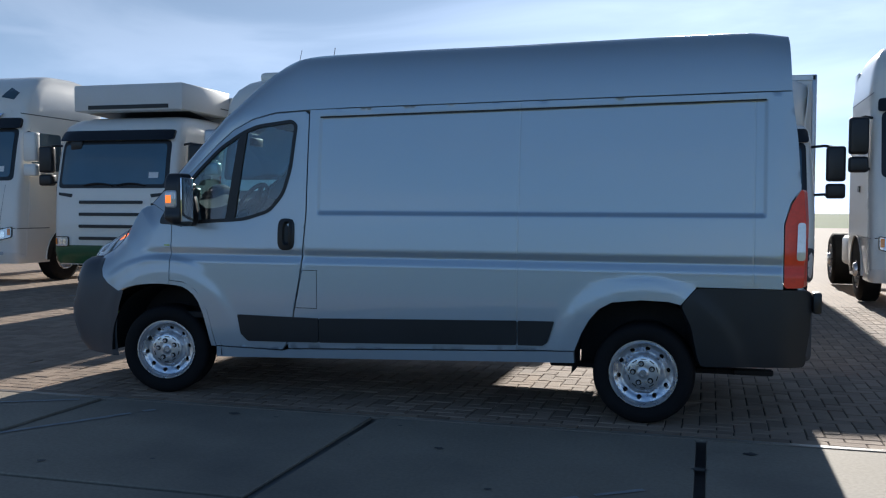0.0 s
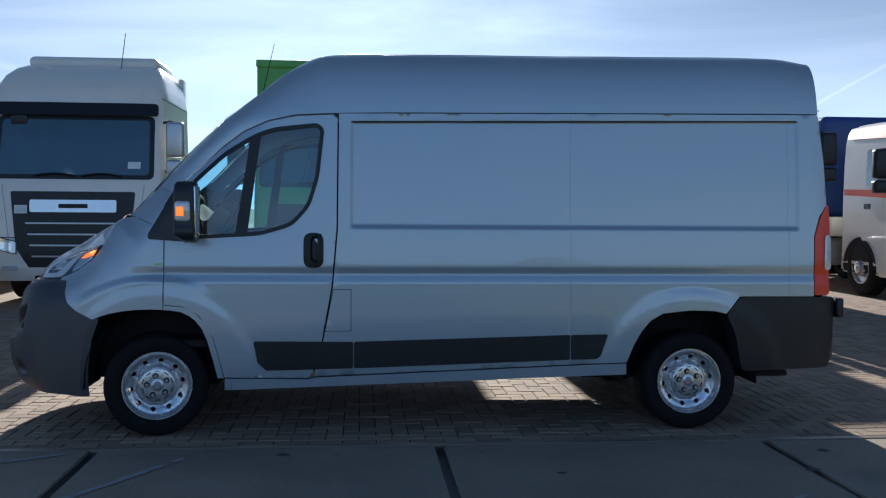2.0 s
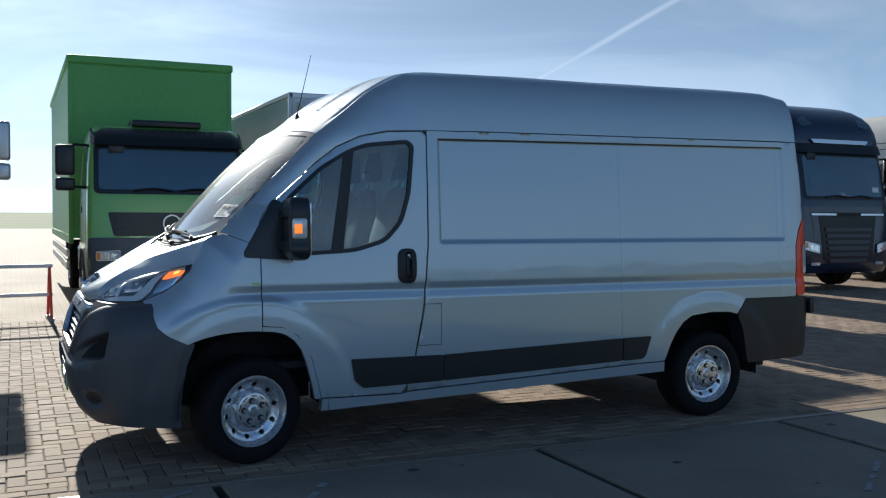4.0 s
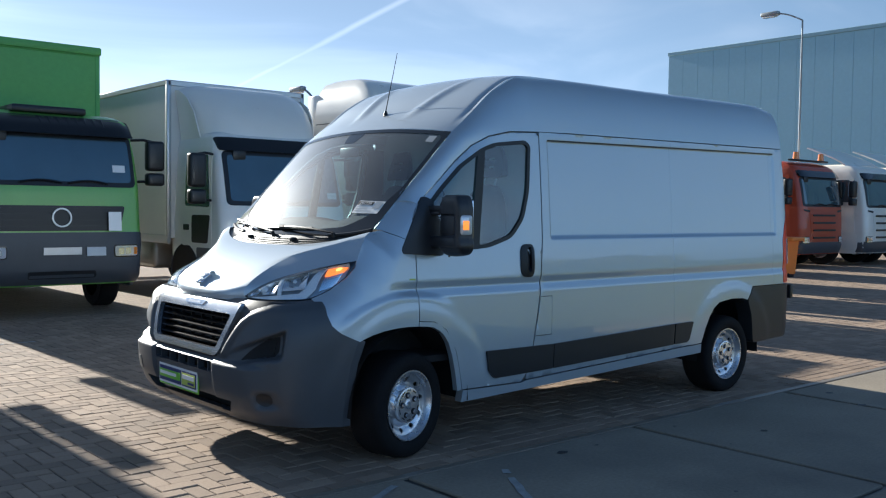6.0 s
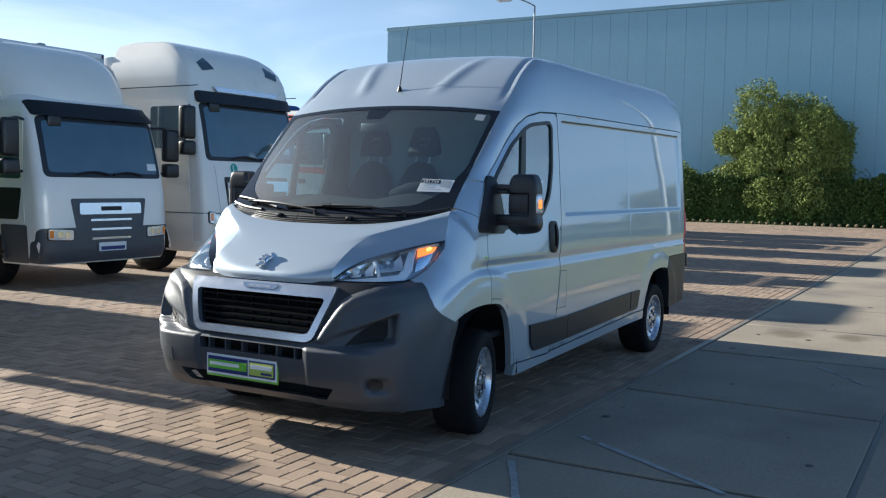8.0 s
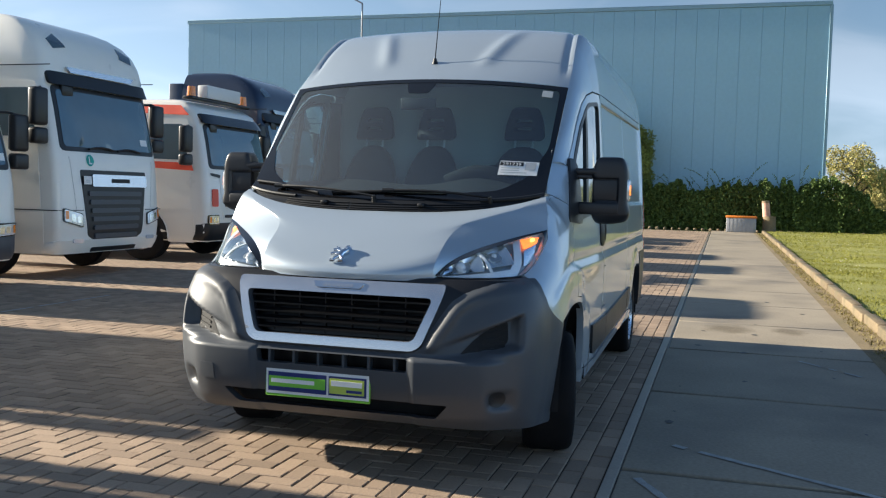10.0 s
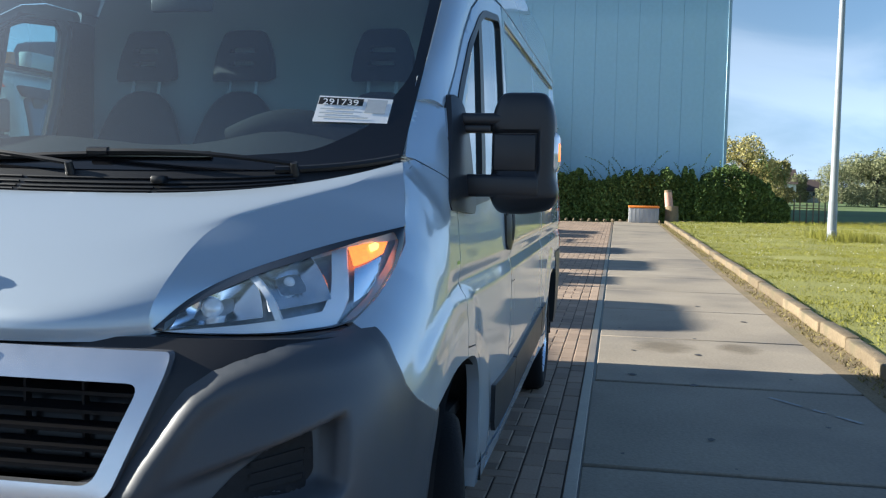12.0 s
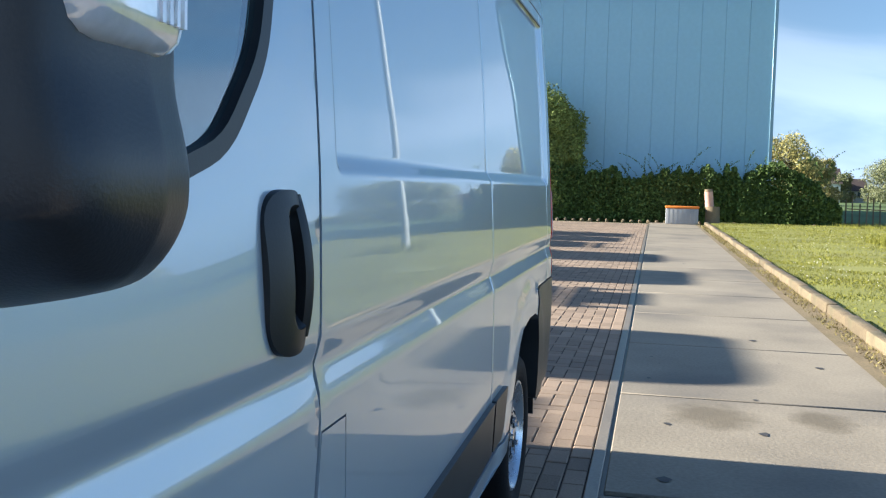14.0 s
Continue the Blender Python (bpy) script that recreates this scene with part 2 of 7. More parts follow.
TRIM = mat("dark_dashboard", (0.011, 0.013, 0.015), 0.88, spec=0.1, vary=0.1, scale=8, fine=250, bump=0.06)
LINER = mat("grey_interior_panel", (0.47, 0.49, 0.49), 0.8, vary=0.08, scale=4, fine=90)
PAPER = mat("white_paper", (0.82, 0.82, 0.80), 0.6, vary=0.03)
INK = mat("black_ink", (0.015, 0.015, 0.015), 0.6, vary=0.05)
LIME = mat("lime_green_print", (0.22, 0.55, 0.05), 0.4, vary=0.05)
PRINTBLUE = mat("dark_blue_print", (0.02, 0.03, 0.16), 0.4, vary=0.05)
YELLOW = mat("yellow_green_print", (0.50, 0.60, 0.10), 0.4, vary=0.05)
TEAL = mat("teal_print", (0.02, 0.35, 0.28), 0.4, vary=0.05)
SCREEN = glass("windscreen_glass", (0.58, 0.80, 0.83), 0.0, 0.12, 0.012, 0.06)
PANE = glass("side_window_glass", (0.56, 0.80, 0.84), 0.0, 0.10, 0.02, fall=2.6)
TRUCKGLASS = mat("truck_windscreen", (0.075, 0.120, 0.145), 0.035, 0.3, vary=0.12, scale=0.7, fine=3, coat=1.0, coat_rough=0.01)


# ---- mesh helpers ----
def part(name, bm, material, parent=None, label="", smooth=True, normals=True):
    """Links a bmesh as one mesh object under a thing or under a part."""
    if normals:
        bmesh.ops.recalc_face_normals(bm, faces=bm.faces)
    for f in bm.faces:
        f.smooth = smooth
    me = bpy.data.meshes.new(name)
    bm.to_mesh(me)
    bm.free()
    me.materials.append(material)
    ob = new(name, me)
    ob.parent = parent
    if smooth:
        me.set_sharp_from_angle(angle=radians(38))
    if "laid_normal" in me.attributes:
        laid = [Vector(a.vector) for a in me.attributes["laid_normal"].data]
        me.attributes.remove(me.attributes["laid_normal"])
        me.normals_split_custom_set_from_vertices([n if n.dot(v.normal) >= 0 else -n for n, v in zip(laid, me.vertices)])
    if label:
        ob["label"] = label
    return ob


def thing(name, x, y, z, label, category, group="", turn=0.0):
    ob = new(name)
    ob.empty_display_size = 0.2
    ob.matrix_basis = pose(x, y, z, 0, 0, turn)
    return tagged(ob, label, category, group)


def add_box(bm, x0, x1, y0, y1, z0, z1, bevel=0.0, seg=2, m=None):
    made = bmesh.ops.create_cube(bm, size=1)["verts"]
    for v in made:
        v.co = Vector(((x0 + x1) / 2 + v.co.x * (x1 - x0), (y0 + y1) / 2 + v.co.y * (y1 - y0), (z0 + z1) / 2 + v.co.z * (z1 - z0)))
    if bevel:
        edges = list({e for v in made for e in v.link_edges})
        out = bmesh.ops.bevel(bm, geom=edges, offset=bevel, segments=seg, profile=0.5, affect="EDGES", clamp_overlap=True)
        made = list({v for f in out["faces"] for v in f.verts})
    if m is not None:
        bmesh.ops.transform(bm, matrix=m, verts=made)
    return bm


def box(x0, x1, y0, y1, z0, z1, bevel=0.0, seg=2):
    return add_box(bmesh.new(), x0, x1, y0, y1, z0, z1, bevel, seg)


def add_rod(bm, a, b, r, seg=12, r2=None):
    a, b = Vector(a), Vector(b)
    turn = (b - a).to_track_quat("Z", "Y").to_matrix().to_4x4()
    bmesh.ops.create_cone(bm, cap_ends=True, segments=seg, radius1=r, radius2=r if r2 is None else r2, depth=(b - a).length,
                          matrix=Matrix.Translation((a + b) / 2) @ turn)
    return bm


def rod(a, b, r, seg=12, r2=None):
    return add_rod(bmesh.new(), a, b, r, seg, r2)


def add_tube(bm, pts, r, seg=8):
    """A round bar swept along points."""
    pts = [Vector(p) for p in pts]
    rings = []
    for i, p in enumerate(pts):
        way = (pts[min(i + 1, len(pts) - 1)] - pts[max(i - 1, 0)]).normalized()
        q = way.to_track_quat("Z", "Y")
        rings.append([bm.verts.new(p + q @ Vector((r * math.cos(k * 2 * math.pi / seg), r * math.sin(k * 2 * math.pi / seg), 0))) for k in range(seg)])
    for a, b in zip(rings, rings[1:]):
        for k in range(seg):
            bm.faces.new((a[k], a[(k + 1) % seg], b[(k + 1) % seg], b[k]))
    bm.faces.new(rings[0]), bm.faces.new(rings[-1])
    return bm


def lathe(profile, axis="y", seg=48, closed=False):
    """Turns (radius, along) pairs round an axis."""
    bm = bmesh.new()
    rings = []
    for r, h in profile:
        ring = []
        for k in range(seg):
            c, s = math.cos(2 * math.pi * k / seg), math.sin(2 * math.pi * k / seg)
            ring.append(bm.verts.new((r * c, h, r * s) if axis == "y" else (r * c, r * s, h)))
        rings.append(ring)
    pairs = list(zip(rings, rings[1:])) + ([(rings[-1], rings[0])] if closed else [])
    for a, b in pairs:
        for k in range(seg):
            bm.faces.new((a[k], a[(k + 1) % seg], b[(k + 1) % seg], b[k]))
    return bm


def grid(nu, nv, at, rim=0.0, way=None):
    """A sheet of nu x nv faces through at(u, v), u and v from 0 to 1; rim: depth of the edge turned in along way."""
    bm = bmesh.new()
    rows = [[bm.verts.new(at(i / nu, j / nv)) for i in range(nu + 1)] for j in range(nv + 1)]
    for j in range(nv):
        for i in range(nu):
            bm.faces.new((rows[j][i], rows[j][i + 1], rows[j + 1][i + 1], rows[j + 1][i]))
    if rim:
        skirt(bm, rim, way)
    return bm


def skirt(bm, depth, way=None, apart=False):
    """Turns the open edges of a sheet in by depth, against its normals or along way; apart: with an outer ring of its own."""
    bm.normal_update()
    edges = [e for e in bm.edges if len(e.link_faces) == 1]
    inner, outer = {}, {}
    for e in edges:
        for v in e.verts:
            if v not in inner:
                inner[v] = bm.verts.new(v.co + (Vector(way) * depth if way is not None else -v.normal * depth))
                outer[v] = bm.verts.new(v.co) if apart else v
    for e in edges:
        a, b = e.verts
        bm.faces.new((outer[a], outer[b], inner[b], inner[a]))
        e.smooth = False


def inside(points, poly):
    """Which of the points lie within a closed outline."""
    p, q = np.asarray(points, float), np.asarray(poly, float)
    hit = np.zeros(len(p), bool)
    for (x0, y0), (x1, y1) in zip(q, np.roll(q, -1, 0)):
        if y0 != y1:
            cross = ((y0 > p[:, 1]) != (y1 > p[:, 1])) & (p[:, 0] < (x1 - x0) * (p[:, 1] - y0) / (y1 - y0) + x0)
            hit ^= cross
    return hit


def dense(poly, step, closed=True):
    out = []
    pts = list(poly)
    for a, b in zip(pts, pts[1:] + pts[:1] if closed else pts[1:]):
        n = max(1, int(math.ceil(math.dist(a, b) / step)))
        out += [(a[0] + (b[0] - a[0]) * k / n, a[1] + (b[1] - a[1]) * k / n) for k in range(n)]
    return out if closed else out + [pts[-1]]


def rounded(poly, r, seg=4):
    """An outline with its corners rounded."""
    out = []
    n = len(poly)
    for i, p in enumerate(poly):
        p, a, b = Vector(p), Vector(poly[i - 1]), Vector(poly[(i + 1) % n])
        k = min(r, (a - p).length * 0.45, (b - p).length * 0.45)
        s, e = p + (a - p).normalized() * k, p + (b - p).normalized() * k
        for j in range(seg + 1):
            t = j / seg
            out.append(tuple((1 - t) ** 2 * s + 2 * t * (1 - t) * p + t * t * e))
    return out


def rect(x0, x1, z0, z1, r=0.0):
    p = [(x0, z0), (x1, z0), (x1, z1), (x0, z1)]
    return rounded(p, r) if r else p


def sheet(outline, holes, lift, step=0.05, rim=0.0, way=None, rows=(), exact=False, cols=()):
    """A panel cut to an outline with holes and laid on a curved body: lift takes the flat point to its place."""
    from mathutils.geometry import delaunay_2d_cdt
    loops = [dense(outline, step)] + [dense(h, step) for h in holes]
    verts, edges = [], []
    for lp in loops:
        k = len(verts)
        verts += lp
        edges += [(k + i, k + (i + 1) % len(lp)) for i in range(len(lp))]
    o = np.array(outline)
    (x0, y0), (x1, y1) = o.min(0), o.max(0)
    ys = sorted(set(np.arange(y0 + step, y1, step).round(4)) | {r for r in rows if y0 < r < y1})
    xs = [x for x in np.arange(x0 + step / 2, x1, step) if all(abs(x - c) > 0.004 for c in cols)] + [c for c in cols if x0 < c < x1]
    pts = np.array([(x, y) for y in ys for x in xs]).reshape(-1, 2)
    if len(pts):
        keep = inside(pts, loops[0])
        for h in loops[1:]:
            keep &= ~inside(pts, h)
        rim_pts = np.array(verts)
        pts = pts[keep]
        if len(pts):
            far = np.min(((pts[:, None] - rim_pts[None]) ** 2).sum(-1), 1) > (0.35 * step) ** 2
            pts = pts[far]
    flat = [Vector(v) for v in verts] + [Vector(p) for p in pts]
    co, _, faces, *_ = delaunay_2d_cdt(flat, edges, [], 0, 1e-6)
    mid = np.array([[sum(co[i][0] for i in f) / 3, sum(co[i][1] for i in f) / 3] for f in faces])
    keep = inside(mid, loops[0])
    for h in loops[1:]:
        keep &= ~inside(mid, h)
    bm = bmesh.new()
    vs = [bm.verts.new(lift(c[0], c[1])) for c in co]
    for f, k in zip(faces, keep):
        if k:
            bm.faces.new([vs[i] for i in f])
    bmesh.ops.delete(bm, geom=[v for v in bm.verts if not v.link_faces], context="VERTS")
    bmesh.ops.recalc_face_normals(bm, faces=bm.faces)
    if exact:
        keep_normal = bm.verts.layers.float_vector.new("laid_normal")
        h = 0.002
        for v, c in zip(vs, co):
            if v.is_valid:
                a = Vector(lift(c[0] + h, c[1])) - Vector(lift(c[0] - h, c[1]))
                b = Vector(lift(c[0], c[1] + h)) - Vector(lift(c[0], c[1] - h))
                v[keep_normal] = a.cross(b).normalized()
    if rim:
        skirt(bm, rim, way, exact)
    return bm


def curve_at(pts, t):
    """A smooth point along a list of points, t from 0 to 1 by length."""
    p = np.asarray(pts, float)
    d = np.r_[0, np.cumsum(np.linalg.norm(np.diff(p, axis=0), axis=1))]
    s = t * d[-1]
    i = int(np.clip(np.searchsorted(d, s) - 1, 0, len(p) - 2))
    k = (s - d[i]) / max(d[i + 1] - d[i], 1e-9)
    a, b = p[i], p[i + 1]
    ma = (p[i + 1] - p[i - 1]) / max(d[i + 1] - d[i - 1], 1e-9) if i > 0 else (b - a) / max(d[i + 1] - d[i], 1e-9)
    mb = (p[i + 2] - p[i]) / max(d[i + 2] - d[i], 1e-9) if i + 2 < len(p) else (b - a) / max(d[i + 1] - d[i], 1e-9)
    h = d[i + 1] - d[i]
    return (2 * k**3 - 3 * k**2 + 1) * a + (k**3 - 2 * k**2 + k) * h * ma + (-2 * k**3 + 3 * k**2) * b + (k**3 - k**2) * h * mb


def smooth01(x):
    x = min(max(x, 0.0), 1.0)
    return x * x * (3 - 2 * x)


# ---- ground, paving, kerb, verge, hall ----
def brick_sheet_mat():
    m = mat("far_brick_paving", (0.25, 0.20, 0.155), 0.85, vary=0.18, scale=0.8, fine=25, bump=0.3)
    n, l = m.node_tree.nodes, m.node_tree.links
    b = n["Principled BSDF"]
    tex, co = n.new("ShaderNodeTexBrick"), n.new("ShaderNodeTexCoord")
    tex.inputs["Scale"].default_value = 1.0
    tex.inputs["Brick Width"].default_value, tex.inputs["Row Height"].default_value = 0.21, 0.105
    tex.inputs["Mortar Size"].default_value = 0.006
    tex.inputs["Color1"].default_value, tex.inputs["Color2"].default_value = (0.34, 0.25, 0.175, 1), (0.28, 0.205, 0.145, 1)
    tex.inputs["Mortar"].default_value = (0.12, 0.10, 0.08, 1)
    l.new(co.outputs["Object"], tex.inputs["Vector"])
    old = b.inputs["Base Color"].links[0].from_node
    mx = n.new("ShaderNodeMix")
    mx.data_type, mx.blend_type = "RGBA", "MULTIPLY"
    mx.inputs["Factor"].default_value = 1.0
    l.new(tex.outputs["Color"], old.inputs["A"])
    return m


BRICK = mat("paving_brick", (0.345, 0.252, 0.175), 0.85, vary=0.14, scale=1.1, fine=70, bump=0.35, island=0.2, dirt=0.35, dirt_color=(0.12, 0.10, 0.085))
SAND = brick_sheet_mat()
JOINT = mat("sandy_joint", (0.07, 0.057, 0.044), 0.95, vary=0.3, scale=4, fine=80, bump=0.4)
CONCRETE = mat("old_concrete", (0.315, 0.268, 0.200), 0.78, spec=0.5, vary=0.22, scale=1.3, fine=45, bump=0.25, island=0.07, dirt=0.7, dirt_color=(0.12, 0.11, 0.10))
TAR = mat("tar_joint", (0.020, 0.020, 0.021), 0.34, spec=0.6, vary=0.3, scale=9, fine=90, bump=0.06)
CHALK = mat("worn_white_line", (0.36, 0.36, 0.35), 0.8, vary=0.35, scale=14, fine=140, bump=0.1)
def stain_mat():
    """A soft-edged dark patch soaked into the concrete."""
    m = bpy.data.materials.new("soaked_stain")
    m.use_nodes = True
    n, l = m.node_tree.nodes, m.node_tree.links
    n.remove(n["Principled BSDF"])
    co, nz, ln, ed, ad, rg, df, tr, mx = (n.new("ShaderNode" + k) for k in ("TexCoord", "TexNoise", "VectorMath", "VectorMath", "Math", "MapRange", "BsdfDiffuse", "BsdfTransparent", "MixShader"))
    ed.operation, ln.operation, ad.operation = "MULTIPLY_ADD", "LENGTH", "MULTIPLY_ADD"
    ed.inputs[1].default_value, ed.inputs[2].default_value = (2, 2, 0), (-1, -1, 0)
    nz.inputs["Scale"].default_value, nz.inputs["Detail"].default_value = 6.0, 7.0
    l.new(co.outputs["Generated"], ed.inputs[0]), l.new(ed.outputs[0], ln.inputs[0]), l.new(co.outputs["Object"], nz.inputs["Vector"])
    ad.inputs[1].default_value = 0.9
    l.new(nz.outputs["Fac"], ad.inputs[0]), l.new(ln.outputs["Value"], ad.inputs[2])
    rg.inputs["From Min"].default_value, rg.inputs["From Max"].default_value = 1.3, 0.85
    rg.inputs["To Min"].default_value, rg.inputs["To Max"].default_value = 0.0, 0.28
    l.new(ad.outputs[0], rg.inputs["Value"]), l.new(rg.outputs[0], mx.inputs[0])
    df.inputs["Color"].default_value = (0.13, 0.11, 0.075, 1)
    l.new(tr.outputs[0], mx.inputs[1]), l.new(df.outputs[0], mx.inputs[2])
    l.new(mx.outputs[0], n["Material Output"].inputs["Surface"])
    return m


STAIN = stain_mat()
GUTTER = mat("sandy_gutter", (0.235, 0.180, 0.100), 0.95, vary=0.35, scale=2.5, fine=50, bump=0.5, dirt=0.5, dirt_color=(0.10, 0.10, 0.04))
OIL = mat("oil_stain", (0.075, 0.07, 0.065), 0.6, vary=0.3, scale=9, fine=60)
KERB = mat("kerb_concrete", (0.195, 0.150, 0.090), 0.9, vary=0.32, scale=5, fine=45, bump=0.7, island=0.25, dirt=0.95, dirt_color=(0.12, 0.105, 0.06))
SOIL = mat("grass_field", (0.10, 0.15, 0.03), 0.95, vary=0.35, scale=0.12, fine=5, bump=0.3)
TURF = mat("verge_turf", (0.25, 0.25, 0.055), 0.95, vary=0.35, scale=0.7, fine=30, bump=0.5, dirt=0.35, dirt_color=(0.20, 0.17, 0.08))
BLADE = mat("grass_blades", (0.25, 0.245, 0.042), 0.9, spec=0.2, vary=0.3, scale=0.6, fine=15, island=0.16)
WEED = mat("dry_weeds", (0.24, 0.20, 0.07), 0.9, vary=0.4, scale=3, fine=40, island=0.4)
DAISY = mat("daisy_white", (0.8, 0.8, 0.74), 0.7, vary=0.05)
CLADDING = mat("blue_grey_cladding", (0.315, 0.515, 0.655), 0.5, vary=0.05, scale=0.25, fine=6, bump=0.03, dirt=0.1, dirt_color=(0.25, 0.30, 0.33))
TRIMGREY = mat("grey_flashing", (0.25, 0.38, 0.46), 0.4, 0.3, vary=0.06)

tagged(part("ground", grid(40, 40, lambda u, v: (-700 + 1600 * u, -800 + 1600 * v, -0.05)), SOIL), "flat green farmland out to the horizon", "ground", kind="structure")
paving = tagged(part("paving", grid(20, 20, lambda u, v: (-60 + 93.9 * u, 5.80 + 80 * v, -0.012)), SAND), "worn brown brick paving of the yard", "pavement", kind="structure")


def herringbone(x0, x1, y0, y1, w=0.105):
    """Corners of bricks laid two wide by one, in a right-angled herringbone."""
    out, covered = [], set()
    nx, ny = int((x1 - x0) / w), int((y1 - y0) / w)
    for i in range(nx):
        for j in range(ny):
            k = (i - j) % 4
            x, y = x0 + i * w, y0 + j * w
            if k == 0:
                out.append((x, y, x + 2 * w, y + w))
                covered |= {(i, j), (i + 1, j)}
            elif k == 3:
                out.append((x, y, x + w, y + 2 * w))
                covered |= {(i, j), (i, j + 1)}
    # cut halves close the edges
    out += [(x0 + i * w, y0 + j * w, x0 + (i + 1) * w, y0 + (j + 1) * w) for i in range(nx) for j in (0, 1, ny - 1) if (i, j) not in covered]
    return out


def brick_shape(x0, y0, x1, y1, z, gap=0.0034, cham=0.005):
    a = [(x0 + gap, y0 + gap), (x1 - gap, y0 + gap), (x1 - gap, y1 - gap), (x0 + gap, y1 - gap)]
    c = gap + cham
    b = [(x0 + c, y0 + c), (x1 - c, y0 + c), (x1 - c, y1 - c), (x0 + c, y1 - c)]
    return [(x, y, z - 0.02) for x, y in a] + [(x, y, z - 0.004) for x, y in a] + [(x, y, z) for x, y in b]


BRICK_FACES = [(4, 5, 9, 8), (5, 6, 10, 9), (6, 7, 11, 10), (7, 4, 8, 11), (8, 9, 10, 11), (0, 1, 5, 4), (1, 2, 6, 5), (2, 3, 7, 6), (3, 0, 4, 7)]

BIN_GREY = mat("grey_painted_steel", (0.36, 0.37, 0.38), 0.5, vary=0.1, scale=5, fine=80)

# concrete slabs in one strip, tar between them
strip = tagged(part("concrete_strip", grid(4, 1, lambda u, v: (-24 + 57.5 * u, 3.70 + 2.14 * v, -0.014)), TAR), "strip of old stained concrete slabs beside the paving", "pavement", kind="structure")
slab_x = [-24.46 + 2.05 * k for k in range(29)]
for k, x in enumerate(slab_x):
    near = -6.5 < x < 1.0
    g0, g1 = (0.028, 0.028) if near else (0.012, 0.012)
    part("slab", box(x + g0, x + 2.05 - g1, 4.02, 5.79 if x < -0.5 else 5.775, -0.10, 0.002, 0.006, 1), CONCRETE, strip)
for a, b, w in (((-3.40, 5.56), (-4.02, 4.55), 0.05), ((-0.12, 4.66), (-0.70, 4.24), 0.035), 
                ((-4.10, 5.70), (-5.6, 4.9), 0.045), ((-9.5, 12.4), (-3.9, 12.4), 0.05), ((-2.0, 12.6), (1.2, 12.6), 0.05), ((4.6, 12.4), (9.4, 12.4), 0.05)):
    a, b = Vector(a), Vector(b)
    n = Vector((-(b - a).y, (b - a).x)).normalized() * w / 2
    rnd = random.Random(int(a.x * 100))
    bm = bmesh.new()
    steps = max(6, int((b - a).length / 0.08))
    rows = []
    for i in range(steps + 1):
        p = a.lerp(b, i / steps)
        k1, k2 = rnd.uniform(0.7, 1.15), rnd.uniform(0.7, 1.15)
        rows.append((bm.verts.new((p.x + n.x * k1, p.y + n.y * k1, 0.0065)), bm.verts.new((p.x - n.x * k2, p.y - n.y * k2, 0.0065))))
    for p, q in zip(rows, rows[1:]):
        if rnd.random() > 0.06:
            bm.faces.new((p[0], q[0], q[1], p[1]))
    part("painted_line", bm, CHALK, strip)
SEAL = mat("smooth_tar_seal", (0.27, 0.225, 0.17), 0.34, spec=0.7, vary=0.25, scale=5, fine=60, bump=0.04, dirt=0.4, dirt_color=(0.14, 0.125, 0.11))
part("edge_seal", box(-24, 33, 5.797, 5.855, -0.05, 0.004, 0.003, 1), SEAL, strip)
rnd = random.Random(4)
for k in range(24):
    x, y = (rnd.uniform(-5.5, 4.0), rnd.uniform(4.1, 5.7)) if k < 19 else (rnd.uniform(4, 20), rnd.uniform(4.2, 5.7))
    r = rnd.choice((0.008, 0.012, 0.016, 0.022, 0.034))
    bm = bmesh.new()
    vs = [bm.verts.new((x + r * rnd.uniform(0.6, 1.2) * math.cos(a) * 1.3, y + r * rnd.uniform(0.6, 1.2) * math.sin(a), 0.0055 + 0.0002 * (k % 5))) for a in np.linspace(0, 2 * math.pi, 14, False)]
    bm.faces.new(vs)
    part("oil_spot", bm, OIL, strip)
for x, y, rx, ry in ((1.72, 5.24, 0.46, 0.33), (1.80, 4.62, 0.36, 0.24)):
    bm = bmesh.new()
    bm.faces.new([bm.verts.new((rx * math.cos(a), ry * math.sin(a), 0)) for a in np.linspace(0, 2 * math.pi, 40, False)])
    ob = part("drip_stain", bm, STAIN, strip)
    ob.matrix_basis = pose(x, y, 0.0045)

for x in slab_x[:11]:
    part("slab", box(x + 0.02, x + 2.03, 2.0, 3.98, -0.10, 0.002, 0.006, 1), CONCRETE, strip)
tagged(part("yard_floor", grid(10, 6, lambda u, v: (-60 + 59.0 * u, -3 + 8.82 * v, -0.02)), SAND), "worn brick paving on the open side of the yard", "pavement", kind="structure")

# kerb stones and the weedy gutter before them
kerb = tagged(new("kerb"), "row of worn concrete kerb stones with weeds in the gutter", "kerb", kind="structure")
stone = box(0, 0.985, 0, 0.13, -0.12, 0.115, 0.02, 2)
first = part("kerb_stone", stone, KERB, kerb)
first.matrix_basis = pose(-1.0, 3.62, 0, 0, 0, 0)
for k in range(1, 35):
    ob = new("kerb_stone", first.data)
    ob.parent = kerb
    ob.matrix_basis = pose(-1.0 + k, 3.62 + rnd.uniform(-0.012, 0.012) - 0.002 * k, rnd.uniform(-0.012, 0.008), rnd.uniform(-1.5, 1.5), rnd.uniform(-0.4, 0.4), rnd.uniform(-0.5, 0.5))
gutter = grid(200, 6, lambda u, v: (-1.0 + 34.5 * u, 3.72 + 0.31 * v, 0.004 + 0.025 * (1 - v) * abs(noise.noise(Vector((u * 150, v * 3, 0)))) + 0.004 * noise.noise(Vector((u * 600, v * 9, 2)))))
part("gutter_soil", gutter, GUTTER, kerb)

